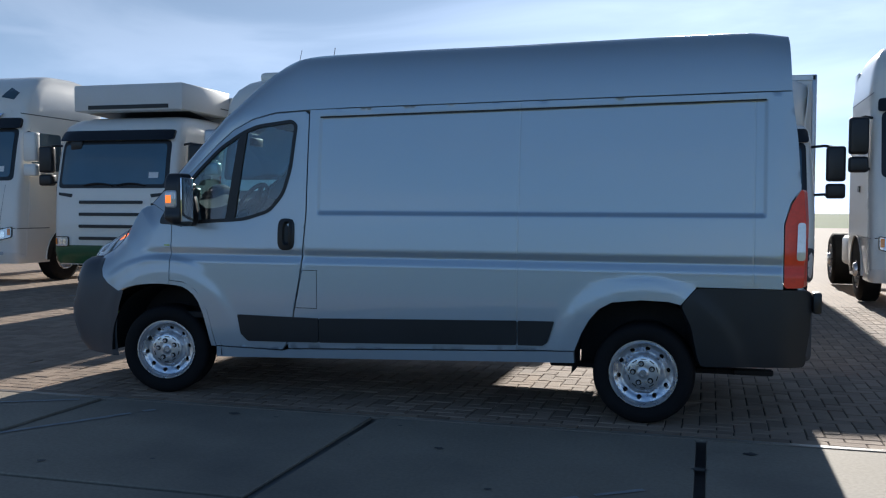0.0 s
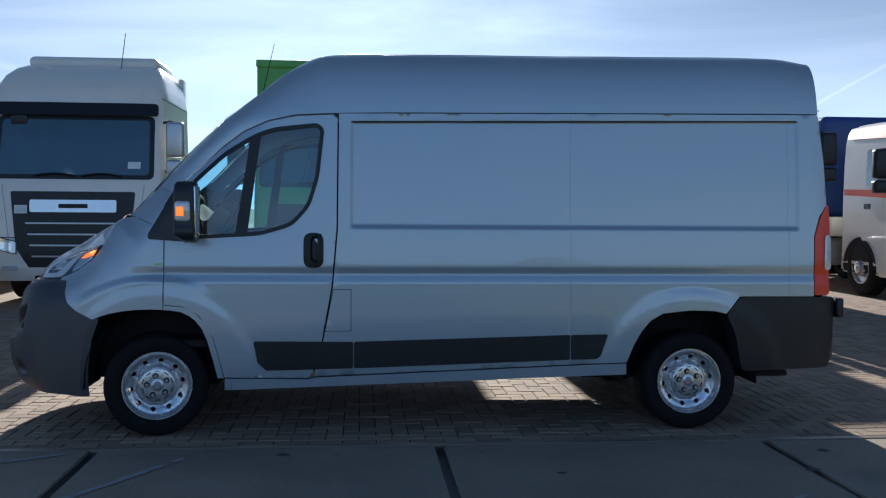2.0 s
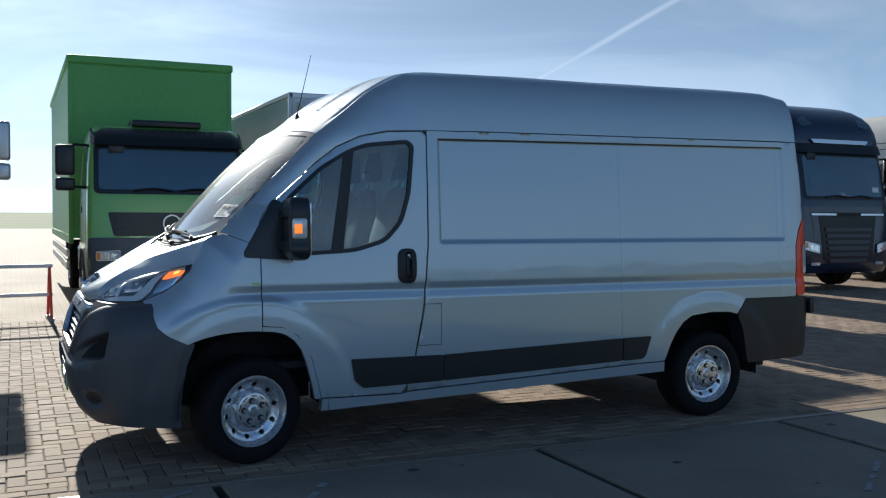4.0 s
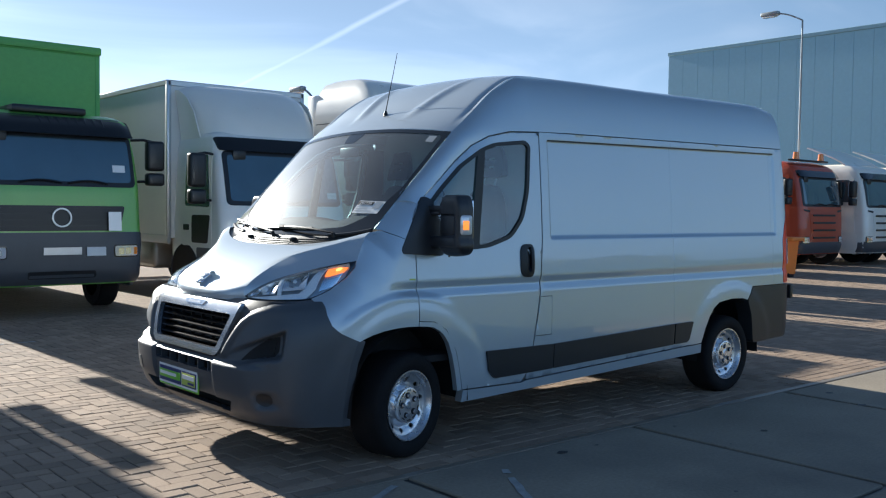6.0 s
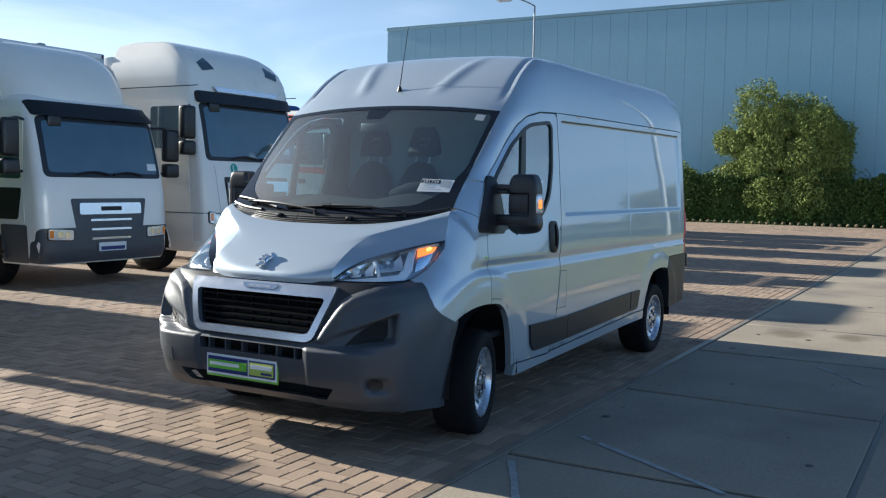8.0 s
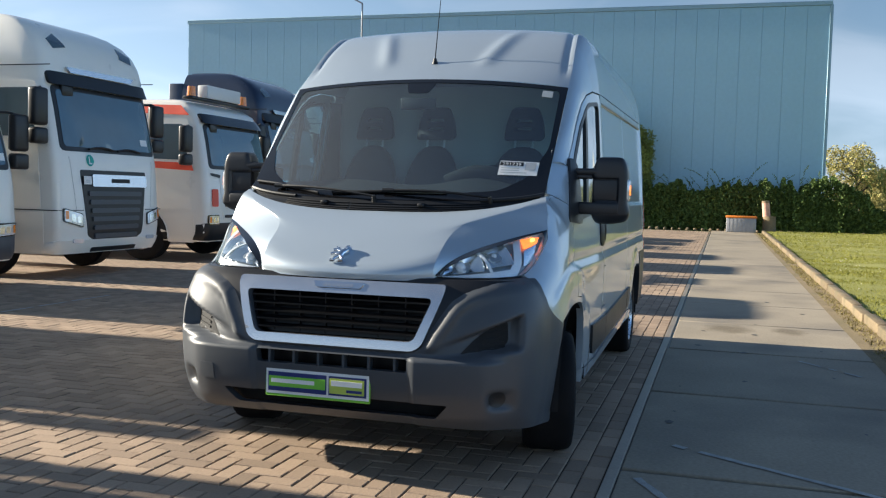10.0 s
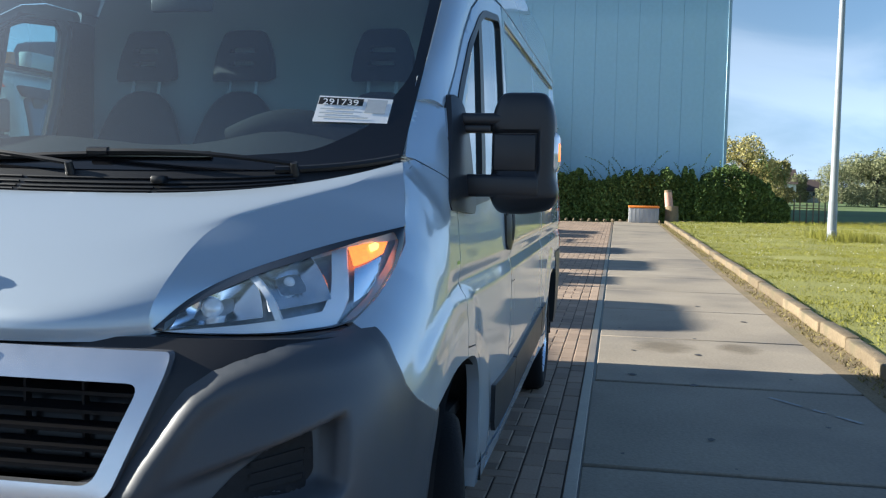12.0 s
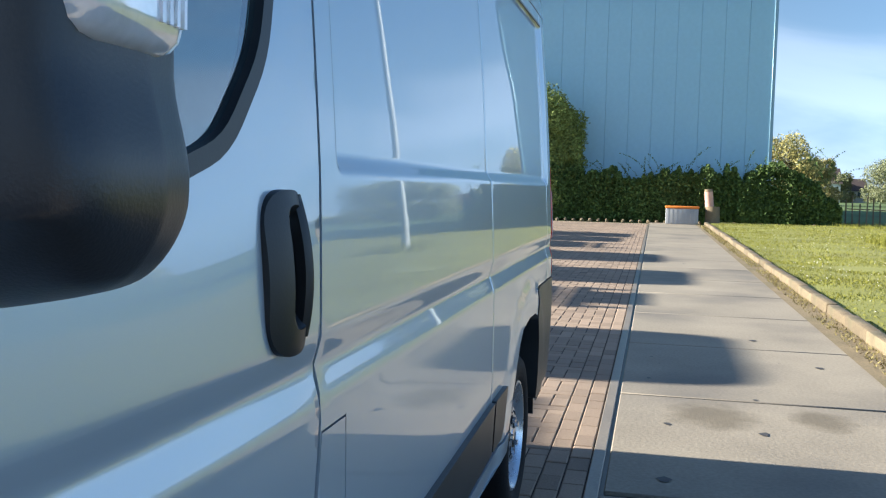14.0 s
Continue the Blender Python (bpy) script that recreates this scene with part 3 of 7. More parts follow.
# grass verge
verge = tagged(part("grass_verge", grid(120, 30, lambda u, v: (-1.0 + 39 * u, -9 + 12.62 * v, 0.07 + 0.02 * noise.noise(Vector((u * 40, v * 9, 0))))), TURF), "mown grass verge with daisies and worn patches", "grass", kind="structure")


def blades(name, count, area, height, material, seed, label, lean=0.6):
    rng = np.random.default_rng(seed)
    x = rng.uniform(area[0], area[1], count)
    y = rng.uniform(area[2], area[3], count)
    keep = np.array([noise.noise(Vector((a * 0.5, b * 0.5, seed))) > -0.6 + 0.4 * rng.random() for a, b in zip(x, y)])
    x, y = x[keep], y[keep]
    n = len(x)
    h, a, w = rng.uniform(0.4, 1.0, n) * height, rng.uniform(0, 2 * math.pi, n), rng.uniform(0.004, 0.010, n)
    z0 = area[4]
    dx, dy = np.cos(a) * w, np.sin(a) * w
    tx, ty = x + rng.normal(0, lean, n) * h, y + rng.normal(0, lean, n) * h
    v = np.stack([np.c_[x - dx, y - dy, np.full(n, z0)], np.c_[x + dx, y + dy, np.full(n, z0)], np.c_[tx, ty, z0 + h]], 1).reshape(-1, 3)
    me = bpy.data.meshes.new(name)
    me.from_pydata(v.tolist(), [], np.arange(3 * n).reshape(-1, 3).tolist())
    me.materials.append(material)
    return tagged(new(name, me), label, "grass", kind="stuff")


blades("grass", 95000, (-0.95, 16, -3, 3.6, 0.065), 0.036, BLADE, 3, "short green grass blades of the verge")
blades("grass", 60000, (16, 36, -8, 3.6, 0.065), 0.055, BLADE, 5, "short green grass blades of the verge")
blades("tall_grass", 1500, (20.0, 22.6, -1.3, 0.2, 0.06), 0.35, BLADE, 6, "tall uncut grass round the lamp post", 0.25)
blades("tall_grass", 7000, (33, 38, -9, -1.2, 0.0), 0.25, BLADE, 8, "tall uncut grass before the fence", 0.25)
blades("weeds", 6000, (0, 33, 3.72, 3.93, 0.0), 0.045, WEED, 7, "yellowed weeds growing in the gutter", 0.9)
rng = np.random.default_rng(11)
pts = np.c_[rng.uniform(3, 30, 1100), rng.uniform(-4, 3.4, 1100)]
pts = [p for p in pts if noise.noise(Vector((p[0] * 0.4, p[1] * 0.4, 7))) > -0.05]
v, f = [], []
for x, y in pts:
    k = len(v)
    v += [(x + 0.007 * math.cos(a), y + 0.007 * math.sin(a), 0.100 + 0.008 * math.sin(a * 2)) for a in np.linspace(0, 2 * math.pi, 6, False)]
    f.append(tuple(range(k, k + 6)))
me = bpy.data.meshes.new("daisies")
me.from_pydata(v, [], f)
me.materials.append(DAISY)
tagged(new("daisies", me), "small white daisies scattered in the grass", "flowers", kind="stuff")

# the big hall behind the hedge
hall = thing("warehouse_hall", 38, 0, 0, "large windowless hall clad in blue-grey metal panels", "building")
part("wall_core", box(0.06, 45, 1.0, 34.35, -0.1, 10.5), CLADDING, hall)
panel_mesh = None
for k in range(34):
    y0 = 0.98 + k * 0.983
    if panel_mesh is None:
        ob = part("wall_panel", box(-0.01, 0.055, 0.003, 0.980, 0, 10.42, 0.006, 1), CLADDING, hall)
        panel_mesh = ob.data
    else:
        ob = new("wall_panel", panel_mesh)
        ob.parent = hall
    ob.matrix_basis = pose(0, y0, 0)
for k in range(18):
    ob = new("wall_panel", panel_mesh)
    ob.parent = hall
    ob.matrix_basis = pose(1.0 + k * 2.4 / 2.4, 0.99, 0, 0, 0, 90)
part("roof_edge", box(-0.06, 45, 0.9, 34.45, 10.42, 10.62, 0.02, 1), TRIMGREY, hall)
part("corner_trim", box(-0.05, 0.18, 0.86, 1.0, 0, 10.45, 0.01, 1), TRIMGREY, hall)


# ---- the van: x runs back from the nose, y across (driver's side negative), z up ----
def eased(zs, ys, spread):
    """A profile with its corners rounded over the given spread."""
    z = np.arange(0.2, 2.2, 0.004)
    y = np.interp(z, zs, ys)
    k = np.exp(-0.5 * (np.arange(-60, 61) * 0.004 / spread) ** 2)
    pad = np.r_[np.full(60, y[0]), y, np.full(60, y[-1])]
    return z, np.convolve(pad, k / k.sum(), "valid")


PLAIN = eased([0.26, 0.36, 0.45, 0.70, 0.95, 1.2, 1.45, 1.70, 2.00, 2.10], [0.985, 1.003, 1.015, 1.025, 1.023, 1.0125, 0.997, 0.979, 0.952, 0.942], 0.045)
LOWER = eased([0.0, 0.955, 0.976, 1.026, 1.034, 1.074, 1.088, 2.2], [0, 0.0, 0.001, -0.0125, -0.0125, 0.0, 0.0, 0.0], 0.0045)
FLANK = (2.155, 2.162, 2.168, 2.174, 2.180, 2.186, 2.192, 3.575, 3.579, 3.582, 3.585, 3.588, 3.591, 3.595, 5.045, 5.049, 5.052, 5.055, 5.058, 5.061, 5.065, 5.10, 5.107, 5.114, 5.121, 5.128, 5.135)
SWAGES = (0.36, 0.45, 0.70, 0.93, 0.95, 0.962, 0.974, 0.986, 0.998, 1.008, 1.016, 1.024, 1.028, 1.036, 1.044, 1.054, 1.064, 1.073, 1.081, 1.092, 1.11, 1.28, 1.308, 1.314, 1.320, 1.327, 1.334, 1.341, 1.348, 1.354, 1.37, 1.70, 1.975, 1.985, 1.992, 2.0, 2.006, 2.012, 2.019, 2.026, 2.033, 2.04, 2.047, 2.054)
NOSE = eased([0.26, 0.33, 0.45, 0.55, 0.66, 0.80, 0.94, 0.985, 1.05, 1.2, 1.4], [0.12, 0.03, -0.02, -0.034, -0.036, 0.0, 0.052, 0.10, 0.16, 0.27, 0.40], 0.022)
SHOULDER = [(0.0, 0.985), (0.335, 0.996), (0.45, 1.045), (0.545, 1.115), (0.615, 1.208), (0.69, 1.345), (0.735, 1.375), (0.767, 1.389), (1.378, 2.013), (1.60, 2.16)]


def below_shoulder(x, z):
    """Distance from the line of the bonnet edge and the windscreen edge."""
    best = 9.0
    for (x0, z0), (x1, z1) in zip(SHOULDER, SHOULDER[1:]):
        t = min(max(((x - x0) * (x1 - x0) + (z - z0) * (z1 - z0)) / ((x1 - x0) ** 2 + (z1 - z0) ** 2), 0), 1)
        best = min(best, math.hypot(x - x0 - t * (x1 - x0), z - z0 - t * (z1 - z0)))
    return best


def taper(x):
    """The sides draw in towards the nose."""
    return 1 - 0.032 * smooth01((2.0 - x) / 1.25) - 0.03 * smooth01((0.72 - x) / 0.42)


def body(x, z):
    """Half the width by height: pressed lines fade out on the front wing."""
    return float(np.interp(z, *PLAIN)) + float(np.interp(z, *LOWER)) * smooth01((x - 0.72) / 0.3)


def flare(x, z):
    """How far the wheel arches stand out; the front one ends in a crease."""
    y = 0.0
    for cx, inner, outer in ((0.965, 0.50, 0.66), (4.40, 0.50, 0.64)):
        r = math.hypot(x - cx, (z - 0.33) * 1.03)
        if z < 1.02:
            y += (0.006 if cx < 2 else 0.011) * (1 - smooth01((r - inner - 0.07) / (outer - inner - 0.07)))
    if z < 1.12:
        r = math.hypot((x - 0.93) * 0.93, (z - 0.33) * 1.03)
        y += 0.012 * (1 - smooth01((r - 0.665) / 0.055)) * (1 - smooth01((x - 1.10) / 0.24)) * smooth01((x - 0.40) / 0.14)
    return y


def drawn_in(x, z):
    """The rounding towards the lamp, the bonnet edge and the windscreen."""
    amount = float(np.interp(x, [0.0, 0.335, 0.615, 0.735, 1.4], [0.09, 0.11, 0.07, 0.10, 0.10]))
    reach = 0.2 + 0.13 * (1 - smooth01((x - 0.7) / 0.25))
    return amount * max(0.0, 1 - below_shoulder(x, z) / reach) ** (2.0 + 1.6 * (1 - smooth01((x - 0.6) / 0.3)))


def half_width(x, z):
    """Half the van's width at a place of its side."""
    y = body(x, z) * taper(x)
    nose = float(np.interp(z, *NOSE))
    xc = 0.55 + 0.37 * smooth01((z - 0.95) / 0.3)
    if x < xc:
        y *= max(1 - (max(xc - x, 0) / (xc - nose)) ** 4.5, 0.0001) ** (1 / 4.5)
    y += flare(x, z) - drawn_in(x, z)
    # the cab's sides lean in a little more than the load space
    y -= 0.045 * min(max(z - 0.98, 0.0), 0.36) * (1 - smooth01((x - 1.6) / 0.5)) * smooth01((x - 0.6) / 0.3)
    if 2.1 < x < 5.2:
        # sunk field over the load space with a ledge below it, and two pressed upright lines
        if 1.30 < z < 2.05:
            y -= 0.015 * smooth01((x - 2.160) / 0.028) * smooth01((5.13 - x) / 0.03) * smooth01((2.002 + 0.0150 * (x - 2.13) - z) / 0.012) * smooth01((z - 1.312) / 0.038)
        for seam in (3.585, 5.055):
            if abs(x - seam) < 0.015:
                y -= 0.0030 * math.exp(-(((x - seam) / 0.0035) ** 2))
    if x > 5.22:
        y -= 0.05 * ((x - 5.22) / 0.16) ** 2
    return y


def on_side(s, out=0.0):
    return lambda x, z: (x, s * (half_width(x, z) + out), z)


def front_table():
    """Unrolls the plan of the front: length round from the middle, against share of depth and width."""
    ang = np.linspace(0, math.pi / 2, 400)
    r = 1 / (np.cos(ang) ** 4.5 + np.sin(ang) ** 4.5) ** (1 / 4.5)
    xs, ys = np.r_[r * np.cos(ang), np.linspace(-0.01, -0.5, 30)], np.r_[r * np.sin(ang), np.ones(30)]
    wide = ys * 1.02 * np.array([taper(0.55 - 0.55 * k) for k in xs])
    q = np.r_[0, np.cumsum(np.hypot(np.diff(xs) * 0.55, np.diff(wide)))]
    return q, xs, ys, wide


FQ, FX, FY, FW = front_table()


def q_y(y):
    return math.copysign(float(np.interp(abs(y), FW, FQ)), y)


def q_x(x):
    return float(np.interp(-(0.55 - x) / 0.55, -FX, FQ))


def on_front(out=0.0, s=1):
    """Lays (length round the front, height) on the bumper's face."""
    def lift(q, z):
        dx, dy = float(np.interp(abs(q), FQ, FX)), float(np.interp(abs(q), FQ, FY))
        nose = float(np.interp(z, *NOSE))
        x = 0.55 - (0.55 - nose + out) * dx if dx > 0 else 0.55 - 0.55 * dx
        w = body(x, z) * taper(x) + flare(x, z) + 0.002 - drawn_in(x, z) * dy * dy
        return (x, s * math.copysign((w + out) * dy, q), z)
    return lift


def inset(poly, d):
    """An outline drawn in by d all round."""
    p = np.array(poly)
    area = sum(a[0] * b[1] - b[0] * a[1] for a, b in zip(p, np.roll(p, -1, 0)))
    k = 1 if area > 0 else -1
    out = []
    for i in range(len(p)):
        a, b, c = Vector(p[i - 1]), Vector(p[i]), Vector(p[(i + 1) % len(p)])
        u, v = (b - a).normalized(), (c - b).normalized()
        n = Vector((-u.y - v.y, u.x + v.x))
        n = n.normalized() if n.length > 1e-6 else Vector((-u.y, u.x))
        cosine = max(n.dot(Vector((-u.y, u.x))), 0.5)
        out.append(tuple(b + n * (k * d / cosine)))
    return out


DOOR = [(1.005, 0.835), (1.12, 0.825), (1.22, 0.77), (1.31, 0.62), (1.375, 0.372), (1.90, 0.365), (1.935, 0.41), (1.99, 0.61), (2.05, 0.95),
        (2.08, 1.32), (2.085, 2.02), (2.06, 2.043), (1.82, 2.033), (1.64, 1.995), (1.49, 1.925), (1.36, 1.825), (1.18, 1.66), (1.05, 1.545), (1.005, 1.46)]
WINDOW = rounded([(1.56, 1.91), (1.68, 1.955), (1.955, 1.985), (1.998, 1.95), (1.965, 1.64), (1.91, 1.46), (1.80, 1.335), (1.60, 1.275), (1.11, 1.245),
                  (1.09, 1.30), (1.09, 1.52), (1.21, 1.645), (1.38, 1.80)], 0.05)
FENDER = [(0.337, 0.994), (0.345, 0.97), (0.367, 0.90), (0.39, 0.842), (0.452, 0.795), (0.557, 0.738), (0.60, 0.757), (0.66, 0.777), (0.74, 0.794), (0.83, 0.804), (0.92, 0.807), (1.0, 0.804), (1.0, 1.25), (0.93, 1.335), (0.80, 1.386),
          (0.735, 1.374), (0.69, 1.345), (0.655, 1.29), (0.628, 1.235), (0.614, 1.205), (0.595, 1.165), (0.545, 1.11), (0.45, 1.042)]
PILLAR = [(0.775, 1.392), (0.805, 1.388), (0.932, 1.337), (1.0, 1.252), (1.0, 1.46), (1.046, 1.548), (0.93, 1.556)]
CARGO = [(2.092, 2.05), (2.088, 1.32), (2.058, 0.95), (1.998, 0.61), (1.943, 0.41), (1.95, 0.378), (3.965, 0.455), (4.01, 0.57), (4.06, 0.66),
         (4.12, 0.73), (4.20, 0.775), (4.38, 0.795), (4.55, 0.79), (4.625, 0.772), (4.72, 0.885), (5.225, 0.885), (5.225, 1.28), (5.262, 1.41),
         (5.322, 1.50), (5.30, 1.80), (5.262, 2.088), (3.6, 2.07), (2.4, 2.055)]
SILL = [(1.375, 0.29), (3.965, 0.375), (3.96, 0.448), (1.95, 0.37), (1.90, 0.358), (1.38, 0.366)]
FLAP = [(2.062, 0.93), (2.17, 0.93), (2.17, 0.67), (2.01, 0.67)]
REAR_CORNER = [(4.628, 0.768), (4.722, 0.88), (5.37, 0.88), (5.395, 0.86), (5.385, 0.61), (5.36, 0.41), (4.75, 0.39), (4.73, 0.45), (4.69, 0.64)]
TAIL = [(5.23, 0.892), (5.345, 0.895), (5.352, 1.30), (5.34, 1.48), (5.325, 1.492), (5.268, 1.40), (5.231, 1.28)]
RAIL_D = [(1.046, 1.551), (1.18, 1.667), (1.36, 1.832), (1.49, 1.932), (1.64, 2.002), (1.82, 2.042), (2.06, 2.053), (2.4, 2.062), (3.6, 2.077), (5.0, 2.094), (5.262, 2.095)]
RAIL_R = [(0.93, half_width(0.93, 1.556), 1.556), (1.06, 0.855, 1.69), (1.22, 0.856, 1.853), (1.378, 0.857, 2.013), (1.55, 0.85, 2.15), (1.75, 0.835, 2.31),
          (1.98, 0.818, 2.425), (2.4, 0.81, 2.447), (3.6, 0.805, 2.457), (5.0, 0.80, 2.475), (5.24, 0.79, 2.445)]
ROOF_C = [(1.29, 2.06), (1.50, 2.186), (1.70, 2.325), (1.90, 2.435), (2.08, 2.485), (2.4, 2.505), (3.6, 2.52), (5.0, 2.525), (5.29, 2.49)]
BON_SIDE = [(0.125, 0.455, 0.992), (0.20, 0.505, 1.052), (0.28, 0.575, 1.098), (0.385, 0.675, 1.140), (0.50, 0.79, 1.178), (0.612, half_width(0.612, 1.208), 1.208), (0.628, half_width(0.63, 1.235), 1.238),
            (0.655, half_width(0.657, 1.29), 1.292), (0.69, half_width(0.69, 1.345), 1.347), (0.735, half_width(0.735, 1.374), 1.376)]
LAMP_LOW = [(0.13, 0.457, 0.986), (0.132, 0.56, 0.985), (0.15, 0.665, 0.985), (0.205, 0.755, 0.987), (0.335, half_width(0.335, 0.996), 0.996)]
LAMP_LOW += [(x, half_width(x, z), z) for x, z in ((0.45, 1.045), (0.545, 1.112), (0.592, 1.167), (0.612, 1.204))]


def screen_at(s, out=0.0):
    """A place on the windscreen: u across from -1 to 1, v up from 0 to 1."""
    def lift(u, v):
        u = u * s
        lo = Vector((0.655 + 0.112 * u * u, 0.852 * u, 1.375 + 0.014 * u * u))
        hi = Vector((1.285 + 0.093 * u * u, 0.857 * u, 2.058 - 0.045 * u * u))
        p = lo.lerp(hi, v) + Vector((-0.7, 0, 0.7)) * (0.03 * math.sin(math.pi * min(max(v, 0), 1)) * (1 - u * u) + out)
        return p
    return lift


def lamp_at(s, depth=0.0):
    """A place in a headlamp: a from its inner corner to its outer tip, b from its lower to its upper edge."""
    def lift(a, b):
        lo, hi = Vector(curve_at(LAMP_LOW, a)), Vector(curve_at(BON_SIDE[:6], a))
        p = lo.lerp(hi, b) + Vector((-0.5, 0.35, 0.45)) * (0.05 * math.sin(math.pi * min(max(b, 0), 1)) * math.sin(math.pi * min(max(a, 0), 1)))
        p += Vector((0.62, -0.45, -0.25)) * depth
        return Vector((p.x, s * p.y, p.z))
    return lift


def build_wheel(parent, x, s, turn=0.0):
    """Steel wheel: tyre, holed rim disc, hub cap ring, five bolts."""
    hub = new("wheel")
    hub.parent = parent
    hub.matrix_basis = pose(x, s * (0.935 if turn else 0.935), 0.322, 0, 0, turn + (180 if s > 0 else 0))
    r = 0.322
    tyre = lathe([(0.20, 0.18), (0.24, 0.20), (0.29, 0.195), (0.311, 0.175), (r, 0.15), (r, 0.0), (r, -0.005), (0.319, -0.03), (0.312, -0.050),
                  (0.298, -0.062), (0.265, -0.068), (0.235, -0.062), (0.208, -0.04), (0.205, -0.03), (0.20, 0.0)], seg=72, closed=True)
    part("tyre", tyre, RUBBER, hub)
    rim = lathe([(0.207, -0.038), (0.216, -0.052), (0.214, -0.056), (0.207, -0.056), (0.200, -0.046), (0.194, -0.036), (0.188, -0.02), (0.185, 0.02), (0.178, 0.10)], seg=72)
    part("rim", rim, RIM, hub)
    holes = [[(0.158 * math.cos(a) + 0.014 * math.cos(k) * math.cos(a) - 0.016 * math.sin(k) * math.sin(a),
               0.158 * math.sin(a) + 0.014 * math.cos(k) * math.sin(a) + 0.016 * math.sin(k) * math.cos(a)) for k in np.linspace(0, 2 * math.pi, 12, False)]
             for a in np.linspace(0, 2 * math.pi, 10, False) + 0.15]
    ring = [(0.19 * math.cos(a), 0.19 * math.sin(a)) for a in np.linspace(0, 2 * math.pi, 64, False)]

    def dish(u, v):
        d = math.hypot(u, v)
        return (u, float(np.interp(d, [0, 0.10, 0.116, 0.126, 0.136, 0.150, 0.170, 0.18, 0.19], [-0.020, -0.020, -0.016, 0.004, 0.010, 0.004, -0.010, -0.008, -0.014])), v)

    part("wheel_disc", sheet(ring, holes, dish, 0.014, rim=0.012, way=(0, 1, 0)), RIM, hub)
    part("brake_drum", lathe([(0.001, 0.05), (0.165, 0.05), (0.165, 0.10)], seg=32), DARK, hub)
    cap = part("hub_cap", lathe([(0.001, -0.040), (0.030, -0.040), (0.034, -0.037), (0.042, -0.037), (0.100, -0.041), (0.108, -0.038), (0.112, -0.030), (0.113, -0.018)], seg=48), RIM, hub)
    part("centre_badge", lathe([(0.001, -0.044), (0.020, -0.044), (0.024, -0.040)], seg=24), SATIN, cap)
    for k in range(10):
        a = 2 * math.pi * (k + 0.5) / 10
        bx, bz = 0.092 * math.cos(a), 0.092 * math.sin(a)
        slot = box(-0.016, 0.016, -0.0425, -0.036, -0.0028, 0.0028)
        bmesh.ops.transform(slot, matrix=Matrix.Translation((bx, 0, bz)) @ Matrix.Rotation(-a - math.pi / 2, 4, "Y"), verts=slot.verts)
        part("cap_slot", slot, DARK, cap)
    for k in range(5):
        a = 2 * math.pi * k / 5 + 0.5
        bx, bz = 0.064 * math.cos(a), 0.064 * math.sin(a)
        bolt = part("wheel_bolt", rod((bx, -0.036, bz), (bx, -0.056, bz), 0.0125, 6), SATIN, hub)
        part("bolt_seat", rod((bx, -0.030, bz), (bx, -0.0422, bz), 0.0185, 18), DARK, bolt)
    return hub


